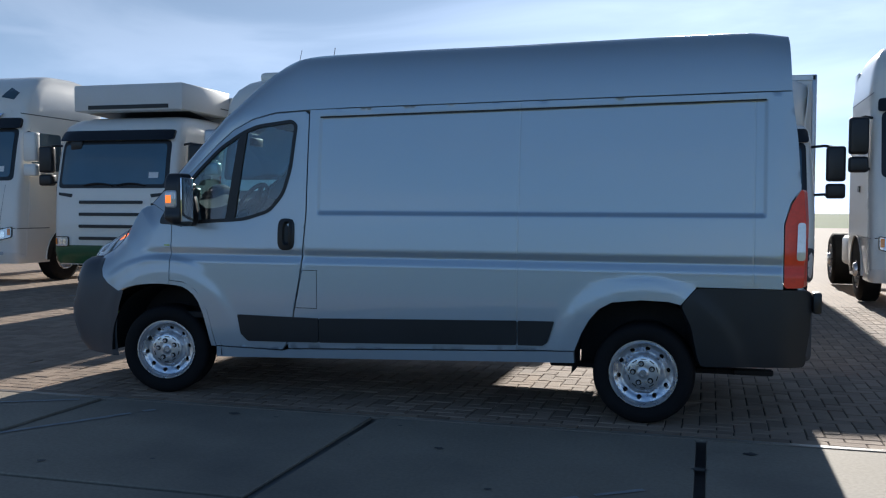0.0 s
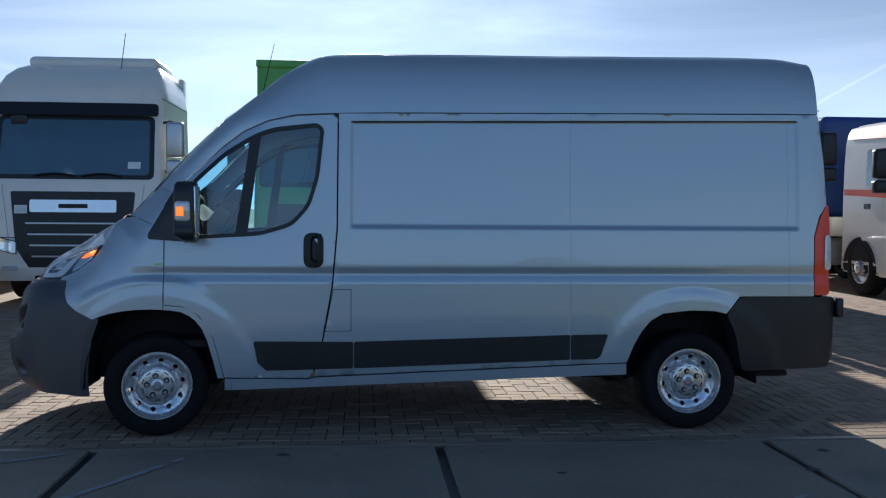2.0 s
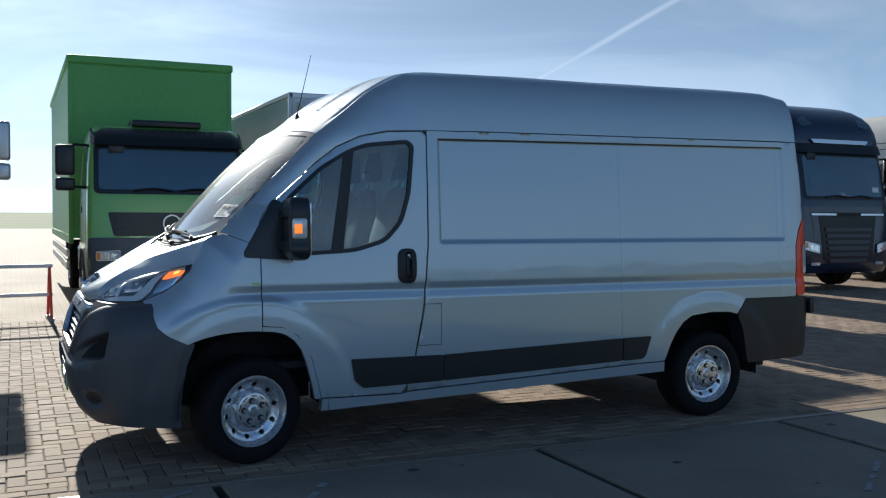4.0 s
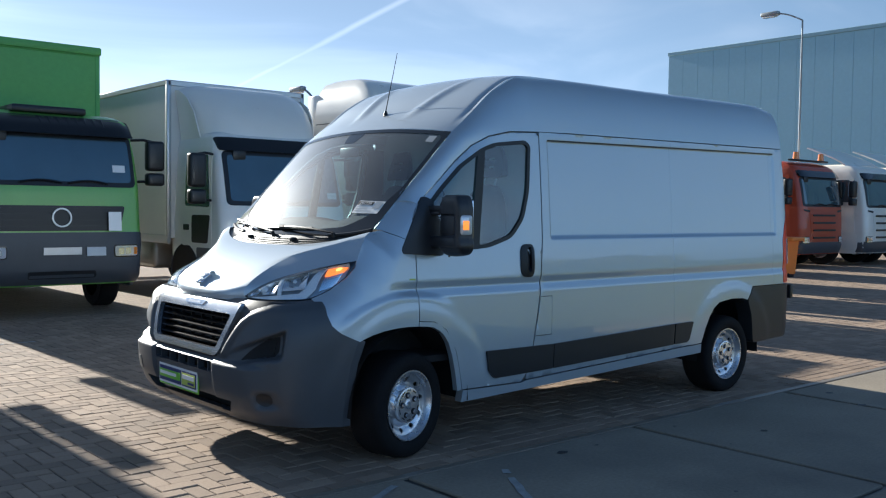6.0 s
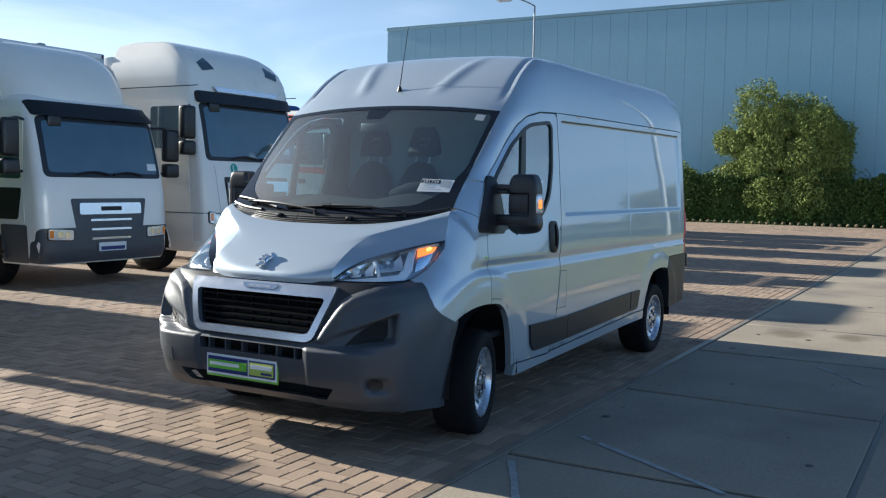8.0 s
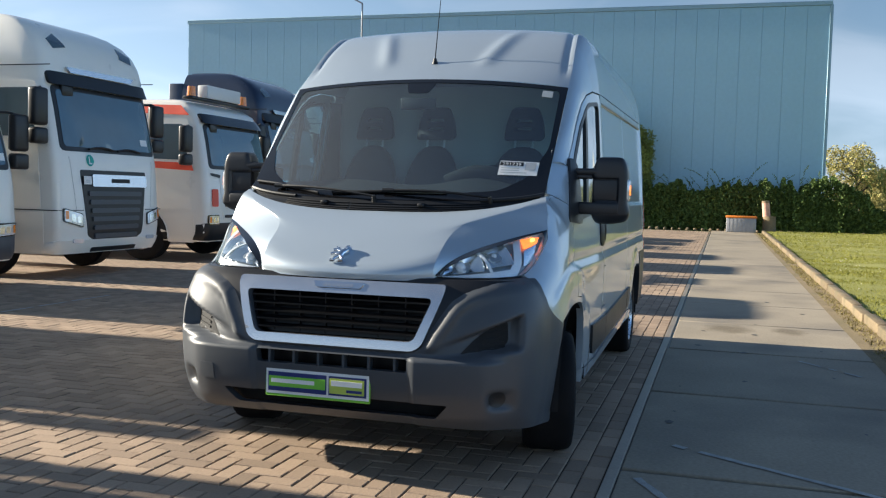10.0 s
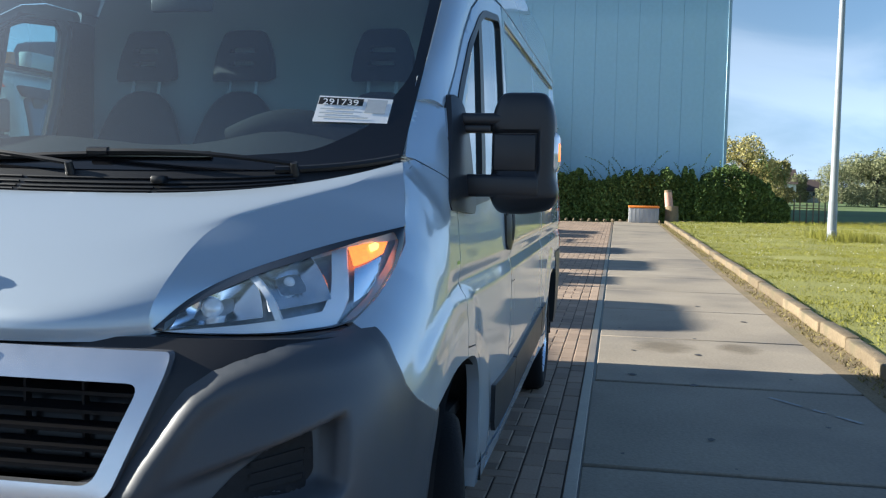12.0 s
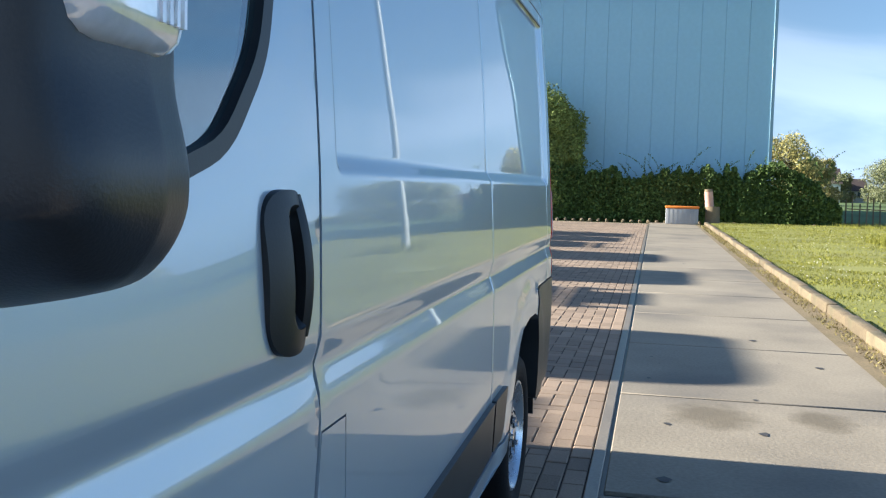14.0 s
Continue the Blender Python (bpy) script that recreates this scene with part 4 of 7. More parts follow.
def build_mirror(van, s):
    """Twin-arm door mirror with clear indicator."""
    base = part("mirror_base", sheet(rounded([(0.905, 1.245), (1.20, 1.228), (1.235, 1.27), (1.20, 1.42), (1.135, 1.58), (1.085, 1.60), (1.03, 1.50), (0.90, 1.275)], 0.025), [],
                                     lambda x, z: (x, s * (half_width(x, z) + 0.004 + 0.014 * smooth01((x - 0.93) / 0.16)), z), 0.025, rim=0.04, way=(0, -s, 0)), MIRRORBLACK, van, "black mirror base in the door corner")
    def block(name, x0, x1, y0, y1, z0, z1, bevel, material, parent, label=""):
        bm = box(x0, x1, y0, y1, z0, z1, bevel, 3)
        for v in bm.verts:
            v.co.y *= s
        return part(name, bm, material, parent, label)

    # sculpted foot on the door corner, leaning back towards its top
    bm = box(1.045, 1.160, 0.86, 0.962, 1.245, 1.515, 0.03, 4)
    for v in bm.verts:
        k = (v.co.z - 1.245) / 0.27
        v.co = Vector((v.co.x + 0.035 * k, s * (v.co.y - 0.022 * k * smooth01((v.co.y - 0.9) / 0.1)), v.co.z))
    part("mirror_foot", bm, MIRRORBLACK, base)
    block("mirror_arm", 1.108, 1.185, 0.935, 1.17, 1.503, 1.540, 0.012, MIRRORBLACK, base)
    block("arm_plate", 1.115, 1.180, 0.935, 1.050, 1.481, 1.506, 0.008, MIRRORBLACK, base)
    block("mirror_arm", 1.1055, 1.185, 0.935, 1.205, 1.284, 1.353, 0.014, MIRRORBLACK, base)
    bm = bmesh.new()
    bmesh.ops.create_cube(bm, size=2)
    bmesh.ops.subdivide_edges(bm, edges=bm.edges, cuts=35, use_grid_fill=True)
    for v in bm.verts:
        p = v.co.copy()
        n = p / (abs(p.x) ** 7 + abs(p.y) ** 7 + abs(p.z) ** 7) ** (1 / 7)
        z = 1.418 + n.z * 0.187
        wide = (0.099 + 0.007 * smooth01((1.36 - z) / 0.06) - 0.012 * smooth01((z - 1.50) / 0.1)) * (1 - 0.13 * max(n.z * n.z - 0.5, 0)) * (1 - 0.10 * max(n.x, 0))
        y = 1.147 + 0.004 * smooth01((1.36 - z) / 0.06) + n.y * wide
        x = 1.185 + n.x * (0.078 if n.x < 0 else 0.055)
        if n.x < 0:
            # sunk field between the arms, proud lower lip
            field = smooth01((y - 1.040) / 0.012) * smooth01((1.200 - y) / 0.012) * smooth01((z - 1.350) / 0.010) * smooth01((1.492 - z) / 0.010)
            x += 0.016 * field
        z += 0.036 * max(-n.x, 0.0) ** 2 * smooth01((1.295 - z) / 0.065)
        z += 0.014 * smooth01((y - 1.13) / 0.12) * smooth01((1.30 - z) / 0.06)
        v.co = Vector((x, s * y, z))
    part("mirror_housing", bm, MIRRORBLACK, base)
    block("mirror_cap", 1.118, 1.135, 1.056, 1.188, 1.364, 1.478, 0.006, MIRRORBLACK, base)
    block("mirror_glass", 1.228, 1.242, 1.070, 1.228, 1.265, 1.575, 0.006, CHROME, base)
    lens = block("indicator_lens", 1.120, 1.212, 1.205, 1.257, 1.362, 1.486, 0.018, LENS, base, "clear ribbed indicator lens")
    block("indicator_bulb", 1.130, 1.180, 1.225, 1.2590, 1.394, 1.452, 0.006, AMBERLIT, lens, "lit amber indicator")
    block("indicator_glow", 1.1185, 1.126, 1.226, 1.240, 1.406, 1.438, 0.002, AMBERLIT, lens)
    for k in range(4):
        block("lens_rib", 1.176 + 0.007 * k, 1.179 + 0.007 * k, 1.250, 1.2585, 1.378, 1.470, 0.0, LENS, lens)
    part("drain_stub", rod((1.16, s * 1.10, 1.227), (1.16, s * 1.10, 1.236), 0.006, 8), MIRRORBLACK, base)


def build_side(van, s):
    wing = part("front_wing", sheet(inset(FENDER, 0.0007), [], on_side(s), 0.014, rim=0.03, way=(0.3, -s, 0), rows=SWAGES, exact=True), PAINT, van)
    if s < 0:
        part("tape_strip", sheet([(0.945, 1.085), (0.992, 1.085), (0.992, 1.095), (0.945, 1.095)], [], on_side(s, 0.001), 0.02), YELLOW, wing, "small strip of yellow-green tape")
    part("pillar_panel", sheet(inset(PILLAR, 0.0001), [], on_side(s), 0.016, rim=0.03, way=(0.3, -s, 0), exact=True), PAINT, van)
    lip = [(1.003, 0.804), (1.06, 0.800), (1.115, 0.790), (1.16, 0.768), (1.20, 0.737), (1.24, 0.685), (1.275, 0.60), (1.305, 0.49), (1.335, 0.368), (1.372, 0.368), (1.34, 0.50), (1.308, 0.618), (1.268, 0.70), (1.218, 0.767), (1.17, 0.802), (1.12, 0.822), (1.003, 0.832)]
    part("arch_lip", sheet(lip, [], on_side(s), 0.03, rim=0.04, way=(0, -s, 0)), PAINT, van)
    part("pillar_backing", sheet([(0.86, 1.48), (1.0, 1.48), (1.13, 1.62), (1.0, 1.64)], [], on_side(s, -0.006), 0.03), PAINT, van)
    door = part("cab_door", sheet(inset(DOOR, 0.0014), [WINDOW], on_side(s), 0.022, rim=0.03, way=(0, -s, 0), rows=SWAGES, exact=True), PAINT, van)
    part("window_seal", sheet(inset(WINDOW, -0.003), [inset(WINDOW, 0.022)], on_side(s, 0.004), 0.03, rim=0.02, way=(0, -s, 0)), BLACK, door)
    bar = [(1.535, 1.885), (1.60, 1.912), (1.515, 1.265), (1.44, 1.262)]
    part("window_bar", sheet(bar, [], on_side(s, 0.003), 0.03, rim=0.02, way=(0, -s, 0)), BLACK, door)
    part("window_pane", sheet(inset(WINDOW, 0.012), [], on_side(s, -0.008), 0.05), PANE, door).visible_shadow = False
    plate = rounded([(1.872, 1.07), (1.998, 1.07), (1.998, 1.292), (1.872, 1.292)], 0.0625, 8)
    def dome(x, z, out=0.0):
        return (x, s * (half_width(x, z) + 0.026 + out - 4.2 * (x - 1.935) ** 2 - 0.9 * (z - 1.18) ** 2), z)

    well = rounded([(1.916, 1.104), (1.976, 1.104), (1.976, 1.272), (1.916, 1.272)], 0.0295, 8)
    handle = part("door_handle", sheet(plate, [well], dome, 0.010, rim=0.024, way=(0, -s, 0)), BLACK, door, "black domed door handle with an upright grip")

    def sunk(x, z):
        return dome(x, z, -0.022 * smooth01(1.25 - ((x - 1.946) / 0.030) ** 2 - ((z - 1.188) / 0.084) ** 4))

    part("handle_well", sheet(inset(well, -0.001), [], sunk, 0.006), BLACK, handle)
    grip = rounded([(1.960, 1.090), (1.986, 1.090), (1.986, 1.286), (1.960, 1.286)], 0.0125, 6)
    part("handle_grip", sheet(grip, [], lambda x, z: dome(x, z, 0.008 - 60 * (x - 1.973) ** 2 - 0.5 * (z - 1.188) ** 2), 0.008, rim=0.014, way=(0, -s, 0)), BLACK, handle)
    side = part("side_panel", sheet(inset(CARGO, 0.0006), [inset(FLAP, -0.0042)] if s < 0 else [], on_side(s), 0.045, rim=0.03, way=(0, -s, 0), rows=SWAGES, exact=True, cols=FLANK), PAINT, van)
    if s < 0:
        part("fuel_flap", sheet(FLAP, [], on_side(s, 0.0), 0.03, rim=0.01, way=(0, -s, 0), rows=SWAGES, exact=True), PAINT, side)
    def cover_strip(x, z):
        return (x, s * (half_width(x, 2.006 + 0.0150 * (x - 2.13)) + 0.0008), z)

    # flat black strip over the ledge, its colour stands for the ledge's shade
    part("roof_edge_strip", sheet([(2.17, 1.993), (5.115, 2.037), (5.115, 2.047), (2.17, 2.003)], [], cover_strip, 0.05, rim=0.003, way=(0, -s, 0)), BLACK, side, "thin black strip painted as the ledge's shade under the roof edge")
    part("sill", sheet(SILL, [], on_side(s, 0.004), 0.06, rim=0.06, way=(0, -s, 0)), PAINT, van)
    for strip in ([(1.56, 0.605), (2.185, 0.60), (2.185, 0.43), (1.64, 0.418), (1.585, 0.47)], [(2.192, 0.60), (3.585, 0.637), (3.585, 0.475), (2.192, 0.43)],
                  [(3.595, 0.637), (3.835, 0.64), (3.79, 0.50), (3.76, 0.478), (3.595, 0.475)]):
        part("side_moulding", sheet(rounded(strip, 0.012), [], on_side(s, 0.016), 0.05, rim=0.018, way=(0, -s, 0)), SHADEDPLASTIC, van, "grey plastic side moulding, shade darkened into its colour")
    part("rear_bumper_corner", sheet(rounded(REAR_CORNER, 0.03), [], on_side(s, 0.004), 0.045, rim=0.12, way=(-0.2, -s, 0)), SHADEDPLASTIC, van)
    tail = part("tail_lamp", sheet(rounded(TAIL, 0.02), [], on_side(s, 0.002), 0.03, rim=0.08, way=(0.3, -s, 0)), REDLENS, van, "red tail lamp with a clear window")
    part("reversing_lens", sheet(rounded([(5.30, 1.06), (5.352, 1.06), (5.352, 1.29), (5.305, 1.29)], 0.02), [], on_side(s, 0.012), 0.03, rim=0.01, way=(0, -s, 0)), LENS, tail)
    # cant rail from the windscreen pillar back along the roof edge
    d3 = [(x, half_width(x, z), z) for x, z in RAIL_D]

    def rail(u, v):
        k = u * (len(d3) - 1)
        i = min(int(k), len(d3) - 2)
        t = k - i
        a, b = Vector(d3[i]).lerp(Vector(d3[i + 1]), t), Vector(RAIL_R[i]).lerp(Vector(RAIL_R[i + 1]), t)
        w = smooth01((k - 3) / 3)
        soft = (a + b) / 2 + Vector((-0.01, 0.035, 0.03))
        start = Vector((0.988, half_width(0.988, 1.5525), 1.5525)) * 2 - (a + b) / 2
        soft = soft.lerp(Vector((soft.x, start.y if k < 0.01 else (a.y + b.y) / 2 + start.y - (d3[0][1] + RAIL_R[0][1]) / 2, soft.z)), 1 - smooth01(k / 2)) if k < 2 else soft
        hard = Vector(((a.x + b.x) / 2, a.y - 0.035, b.z - 0.015))
        c = soft.lerp(hard, w)
        p = (1 - v) ** 2 * a + 2 * v * (1 - v) * c + v * v * b
        return Vector((p.x, s * p.y, p.z))

    part("cant_rail", grid(80, 14, rail, 0.02, (0, -s, -0.3)), PAINT, van)
    build_mirror(van, s)
    # wheel housings
    for cx, x0, x1 in ((0.965, 0.50, 1.40), (4.40, 3.96, 4.80)):
        bm = grid(20, 2, lambda u, v: (cx + 0.455 * math.cos(math.pi * u), s * (0.60 + 0.40 * v), 0.30 + 0.50 * math.sin(math.pi * u) ** 0.8))
        part("wheel_arch_liner", bm, DARK, van)
        part("inner_arch", box(x0, x1, s * 0.62 - 0.01, s * 0.62 + 0.01, 0.32, 0.85), DARK, van)
    # added dark sheet that blocks light behind the panel gaps
    blocker = [(0.5, 0.80), (1.4, 0.80), (1.4, 0.40), (3.95, 0.46), (3.95, 0.86), (5.2, 0.9), (5.2, 2.0), (2.1, 2.0), (1.6, 1.96), (1.0, 1.42), (0.7, 1.2)]
    part("gap_light_block", sheet(blocker, [inset(WINDOW, -0.01)], on_side(s, -0.045), 0.12), DARK, van)


def build_lamp(van, s):
    """Long headlamp: dark bowl, chrome reflectors, silver strip, lit amber corner, clear cover."""
    frame = [(0.0, 0.0), (1.0, 0.0), (1.0, 1.0), (0.0, 1.0)]
    lamp = part("headlamp", sheet(frame, [], lamp_at(s, 0.05), 0.05, rim=0.0), BOWL, van, "long clear headlamp with a lit amber corner")
    edge = bmesh.new()
    a, b = lamp_at(s, 0.004), lamp_at(s, 0.055)
    loop = [(k / 30, 0.0) for k in range(31)] + [(1 - k / 30, 1.0) for k in range(31)]
    ring = [(edge.verts.new(a(*p)), edge.verts.new(b(*p))) for p in loop]
    for p, q in zip(ring, ring[1:] + ring[:1]):
        edge.faces.new((p[0], q[0], q[1], p[1]))
    part("lamp_rim", edge, BLACK, lamp)
    strip = [(0.03, 0.02), (0.52, 0.03), (0.605, 0.22), (0.735, 0.86), (0.675, 0.88), (0.555, 0.36), (0.49, 0.18), (0.03, 0.13)]
    part("light_strip", sheet(strip, [], lamp_at(s, 0.018), 0.03, rim=0.015, way=(0.6, 0, 0)), STRIP, lamp, "silver daytime light strip")
    amber = [(0.700, 0.50), (0.85, 0.40), (0.905, 0.60), (0.895, 0.82), (0.82, 0.88), (0.745, 0.86)]
    part("indicator", sheet(rounded(amber, 0.02), [], lamp_at(s, 0.03), 0.03, rim=0.015, way=(0.6, 0, 0)), AMBERLIT, lamp, "lit amber indicator")
    part("indicator_bulb", sheet(rounded([(0.800, 0.58), (0.835, 0.55), (0.855, 0.64), (0.848, 0.74), (0.815, 0.74)], 0.012), [], lamp_at(s, 0.022), 0.02, rim=0.008, way=(0.6, 0, 0)), AMBERHOT, lamp)
    part("side_reflector", sheet([(0.625, 0.14), (0.76, 0.08), (0.85, 0.38), (0.700, 0.47)], [], lamp_at(s, 0.03), 0.03, rim=0.01, way=(0.6, 0, 0)), REFLECT, lamp)
    for a0, a1, b0, b1, facets in ((0.07, 0.335, 0.22, 0.80, 0), (0.355, 0.565, 0.28, 0.90, 9)):
        cx, cb = (a0 + a1) / 2, (b0 + b1) / 2
        at, back = lamp_at(s, 0.016), lamp_at(s, 0.11)

        def chamber(u, v):
            # a squarish dish; the outer one is cut into upright flutes
            du, dv = 2 * u - 1, 2 * v - 1
            deep = (1 - abs(du) ** 3) * (1 - abs(dv) ** 3)
            if facets:
                deep *= 1 - 0.07 * abs(math.sin(math.pi * facets * u))
            lean = 0.05 * (v - 0.5)
            p, q = at(cx + (a1 - a0) / 2 * du + lean, cb + (b1 - b0) / 2 * dv), back(cx, cb)
            return p.lerp(q, 0.55 * deep)

        dish = part("reflector_bowl", grid(36, 14, chamber, 0.012, (0.6, 0, 0)), REFLECT, lamp)
        mid = lamp_at(s, 0.05)(cx, cb + 0.03)
        bm = bmesh.new()
        bmesh.ops.create_icosphere(bm, subdivisions=2, radius=0.014 if facets else 0.026, matrix=Matrix.Translation(mid))
        part("lamp_bulb", bm, STRIP if facets else LENS, dish)
    part("chamber_divider", sheet([(0.335, 0.16), (0.352, 0.16), (0.372, 0.86), (0.350, 0.86)], [], lamp_at(s, 0.010), 0.03, rim=0.02, way=(0.6, 0, 0)), STRIP, lamp)
    hole = rounded([(0.02, 0.012), (0.50, 0.012), (0.72, 0.02), (0.86, 0.06), (0.925, 0.30), (0.935, 0.80), (0.8, 0.88), (0.4, 0.86), (0.04, 0.72)], 0.02)
    part("lamp_gasket", sheet(frame, [hole], lamp_at(s, -0.003), 0.03), GLOSS, lamp, "glossy black lamp border")
    part("lamp_cover", sheet(frame, [], lamp_at(s, 0.0), 0.04), COVER, lamp, "clear lamp cover").visible_shadow = False


BOWL = mat("lamp_bowl", (0.34, 0.36, 0.40), 0.30, 0.6, vary=0.25, scale=20, fine=80)
REFLECT = mat("lamp_reflector", (0.84, 0.86, 0.89), 0.15, 1.0, vary=0.05, scale=40, fine=150)
STRIP = mat("light_strip_silver", (0.80, 0.83, 0.87), 0.3, 0.15, vary=0.05, coat=0.6)
COVER = glass("lamp_cover_glass", (0.93, 0.95, 0.97), dust=0.07)


def build_front(van):
    lip = [(0.0, 0.632), (q_y(0.36), 0.634), (q_y(0.405), 0.641), (q_y(0.44), 0.668), (q_y(0.475), 0.74), (q_y(0.542), 0.845), (q_y(0.572), 0.882), (q_y(0.63), 0.918), (q_y(0.72), 0.951), (q_y(0.80), 0.973), (q_x(0.335), 0.992)]
    half = lip + [(q_x(0.345), 0.97), (q_x(0.367), 0.90), (q_x(0.39), 0.843), (q_x(0.452), 0.797), (q_x(0.557), 0.744), (q_x(0.515), 0.62), (q_x(0.488), 0.45), (q_x(0.47), 0.252), (q_x(0.34), 0.262), (q_y(0.8), 0.277), (q_y(0.4), 0.282), (0.0, 0.282)]
    outline = half + [(-q, z) for q, z in half[-2:0:-1]]
    gin = rounded([(-q_y(0.472), 0.892), (q_y(0.472), 0.892), (q_y(0.395), 0.690), (-q_y(0.395), 0.690)], 0.03)
    gout = rounded([(-q_y(0.53), 0.955), (q_y(0.53), 0.955), (q_y(0.525), 0.92), (q_y(0.435), 0.675), (q_y(0.395), 0.648), (-q_y(0.395), 0.648), (-q_y(0.435), 0.675), (-q_y(0.525), 0.92)], 0.03)
    slot = rounded([(-q_y(0.375), 0.612), (q_y(0.375), 0.612), (q_y(0.37), 0.548), (-q_y(0.37), 0.548)], 0.012)
    low = rounded([(-q_y(0.56), 0.405), (q_y(0.56), 0.405), (q_y(0.50), 0.33), (-q_y(0.50), 0.33)], 0.015)
    q_in, q_out = q_y(0.47), q_y(0.875)

    def from_lip(q, z):
        best = 9.0
        for (q0, z0), (q1, z1) in zip(lip[1:], lip[2:]):
            t = min(max(((q - q0) * (q1 - q0) + (z - z0) * (z1 - z0)) / ((q1 - q0) ** 2 + (z1 - z0) ** 2), 0), 1)
            best = min(best, math.hypot(q - q0 - t * (q1 - q0), z - z0 - t * (z1 - z0)))
        return best

    def face(out):
        def lift(q, z):
            a = abs(q)
            y = abs(on_front(0.0)(q, z)[1])
            # rolled lip beside the grille and under the lamp
            d = from_lip(a, z)
            k = (0.022 - 0.014 * smooth01((y - 0.56) / 0.16)) * math.exp(-((d - 0.036) / 0.030) ** 2) * smooth01((z - 0.63) / 0.05) * smooth01((1.0 - z) / 0.10)
            k -= 0.012 * (1 - smooth01(d / 0.018)) * smooth01((z - 0.64) / 0.05)
            # lower part stands forward, its corners further than the middle
            k += 0.024 * smooth01((0.628 - z) / 0.018) * (1 - smooth01((y - 0.70) / 0.16))
            k += 0.013 * smooth01((y - 0.384) / 0.007) * smooth01((0.636 - z) / 0.018) * (1 - smooth01((y - 0.64) / 0.16))
            # pocket that deepens outwards, and a shallow round hollow low down
            t = (a - q_in) / (q_out - q_in)
            if 0 < t < 1.3:
                k -= 0.066 * smooth01(t / 0.9) * (1 - smooth01((t - 1.0) / 0.07)) * smooth01((z - 0.595 - 0.065 * t) / 0.026) * smooth01((0.672 + 0.155 * t - z) / 0.03)
            k -= 0.026 * math.exp(-((y - 0.80) / 0.06) ** 4 - ((z - 0.43) / 0.042) ** 4)
            return Vector(on_front(out + k)(q, z))
        return lift

    bumper = part("front_bumper", sheet(outline, [slot, low], face(0.0), 0.0115, rim=0.05, way=(1, 0, 0), exact=True), PLASTIC, van, "unpainted grey plastic front bumper")
    half = [(0.0, 0.625), (q_y(0.41), 0.63), (q_y(0.46), 0.67), (q_y(0.56), 0.84), (q_y(0.59), 0.875), (q_y(0.65), 0.907), (q_y(0.73), 0.938), (q_x(0.32), 0.975), (q_y(0.78), 0.978), (q_y(0.60), 0.977), (q_y(0.47), 0.978), (q_y(0.25), 0.969), (0.0, 0.967)]
    part("gloss_surround", sheet(half + [(-q, z) for q, z in half[-2:0:-1]], [gin], on_front(-0.008), 0.03, rim=0.03, way=(1, 0, 0)), SURROUND, bumper, "black panel round the grille")
    ring = part("grille_frame", sheet(gout, [gin], on_front(0.016), 0.03, rim=0.05, way=(1, 0, 0)), SATIN, bumper, "wide satin chrome grille frame")
    badge = rounded([(-q_y(0.13), 0.945), (q_y(0.13), 0.945), (q_y(0.11), 0.917), (-q_y(0.11), 0.917)], 0.008)
    name_bar = part("badge_bar", sheet(badge, [], on_front(0.022), 0.03, rim=0.01, way=(1, 0, 0)), CHROME, ring)
    for k in range(7):
        q = -0.066 + 0.022 * k
        part("badge_print", sheet(rect(q - 0.007, q + 0.007, 0.924, 0.938), [], on_front(0.024), 0.02), SATIN, name_bar)
    back = on_front(-0.07)
    part("grille_back", sheet([(-q_y(0.56), 0.96), (q_y(0.56), 0.96), (q_y(0.5), 0.50), (-q_y(0.5), 0.50)], [], back, 0.08), GRILLE, bumper)
    for k in range(5):
        z = 0.718 + 0.037 * k
        w = float(np.interp(z, [0.69, 0.888], [0.395, 0.47]))
        bm = bmesh.new()
        for row in range(14):
            u0, u1 = -w + 2 * w * row / 14, -w + 2 * w * (row + 1) / 14
            p, q = Vector(on_front(-0.012)(q_y(u0), z)), Vector(on_front(-0.012)(q_y(u1), z))
            vs = [bm.verts.new(c) for c in (p, q, q + Vector((0.03, 0, 0.012)), p + Vector((0.03, 0, 0.012)), p - Vector((0, 0, 0.008)), q - Vector((0, 0, 0.008)))]
            bm.faces.new(vs[:4]), bm.faces.new((vs[0], vs[1], vs[5], vs[4]))
        part("grille_slat", bm, GRILLE, bumper)
    for k in range(6):
        y = -0.34 + 0.136 * k
        p = on_front(-0.042)(q_y(y), 0.79)
        part("grille_upright", box(p[0], p[0] + 0.02, y - 0.003, y + 0.003, 0.69, 0.885), GRILLE, bumper)
    for k in range(6):
        y = -0.32 + 0.128 * k
        p = on_front(0.0)(q_y(y), 0.58)
        part("slot_rib", box(p[0] - 0.012, p[0] + 0.03, y - 0.006, y + 0.006, 0.545, 0.61), PLASTIC, bumper)
    for s in (-1, 1):
        pocket = rounded([(s * q_y(0.63), 0.642), (s * q_y(0.85), 0.672), (s * q_y(0.868), 0.70), (s * q_y(0.862), 0.788), (s * q_y(0.80), 0.775), (s * q_y(0.70), 0.708)], 0.012)
        part("fog_insert", sheet(pocket, [], face(0.0015), 0.012, exact=True), DARK, bumper, "black panel in the bumper pocket")
        for k in range(3):
            bar = [(s * q_y(0.735), 0.672 + 0.024 * k), (s * q_y(0.845), 0.688 + 0.026 * k), (s * q_y(0.845), 0.700 + 0.026 * k), (s * q_y(0.735), 0.684 + 0.024 * k)]
            part("fog_slat", sheet(bar, [], face(0.006), 0.012, rim=0.006, way=(1, 0, 0)), DARK, bumper)
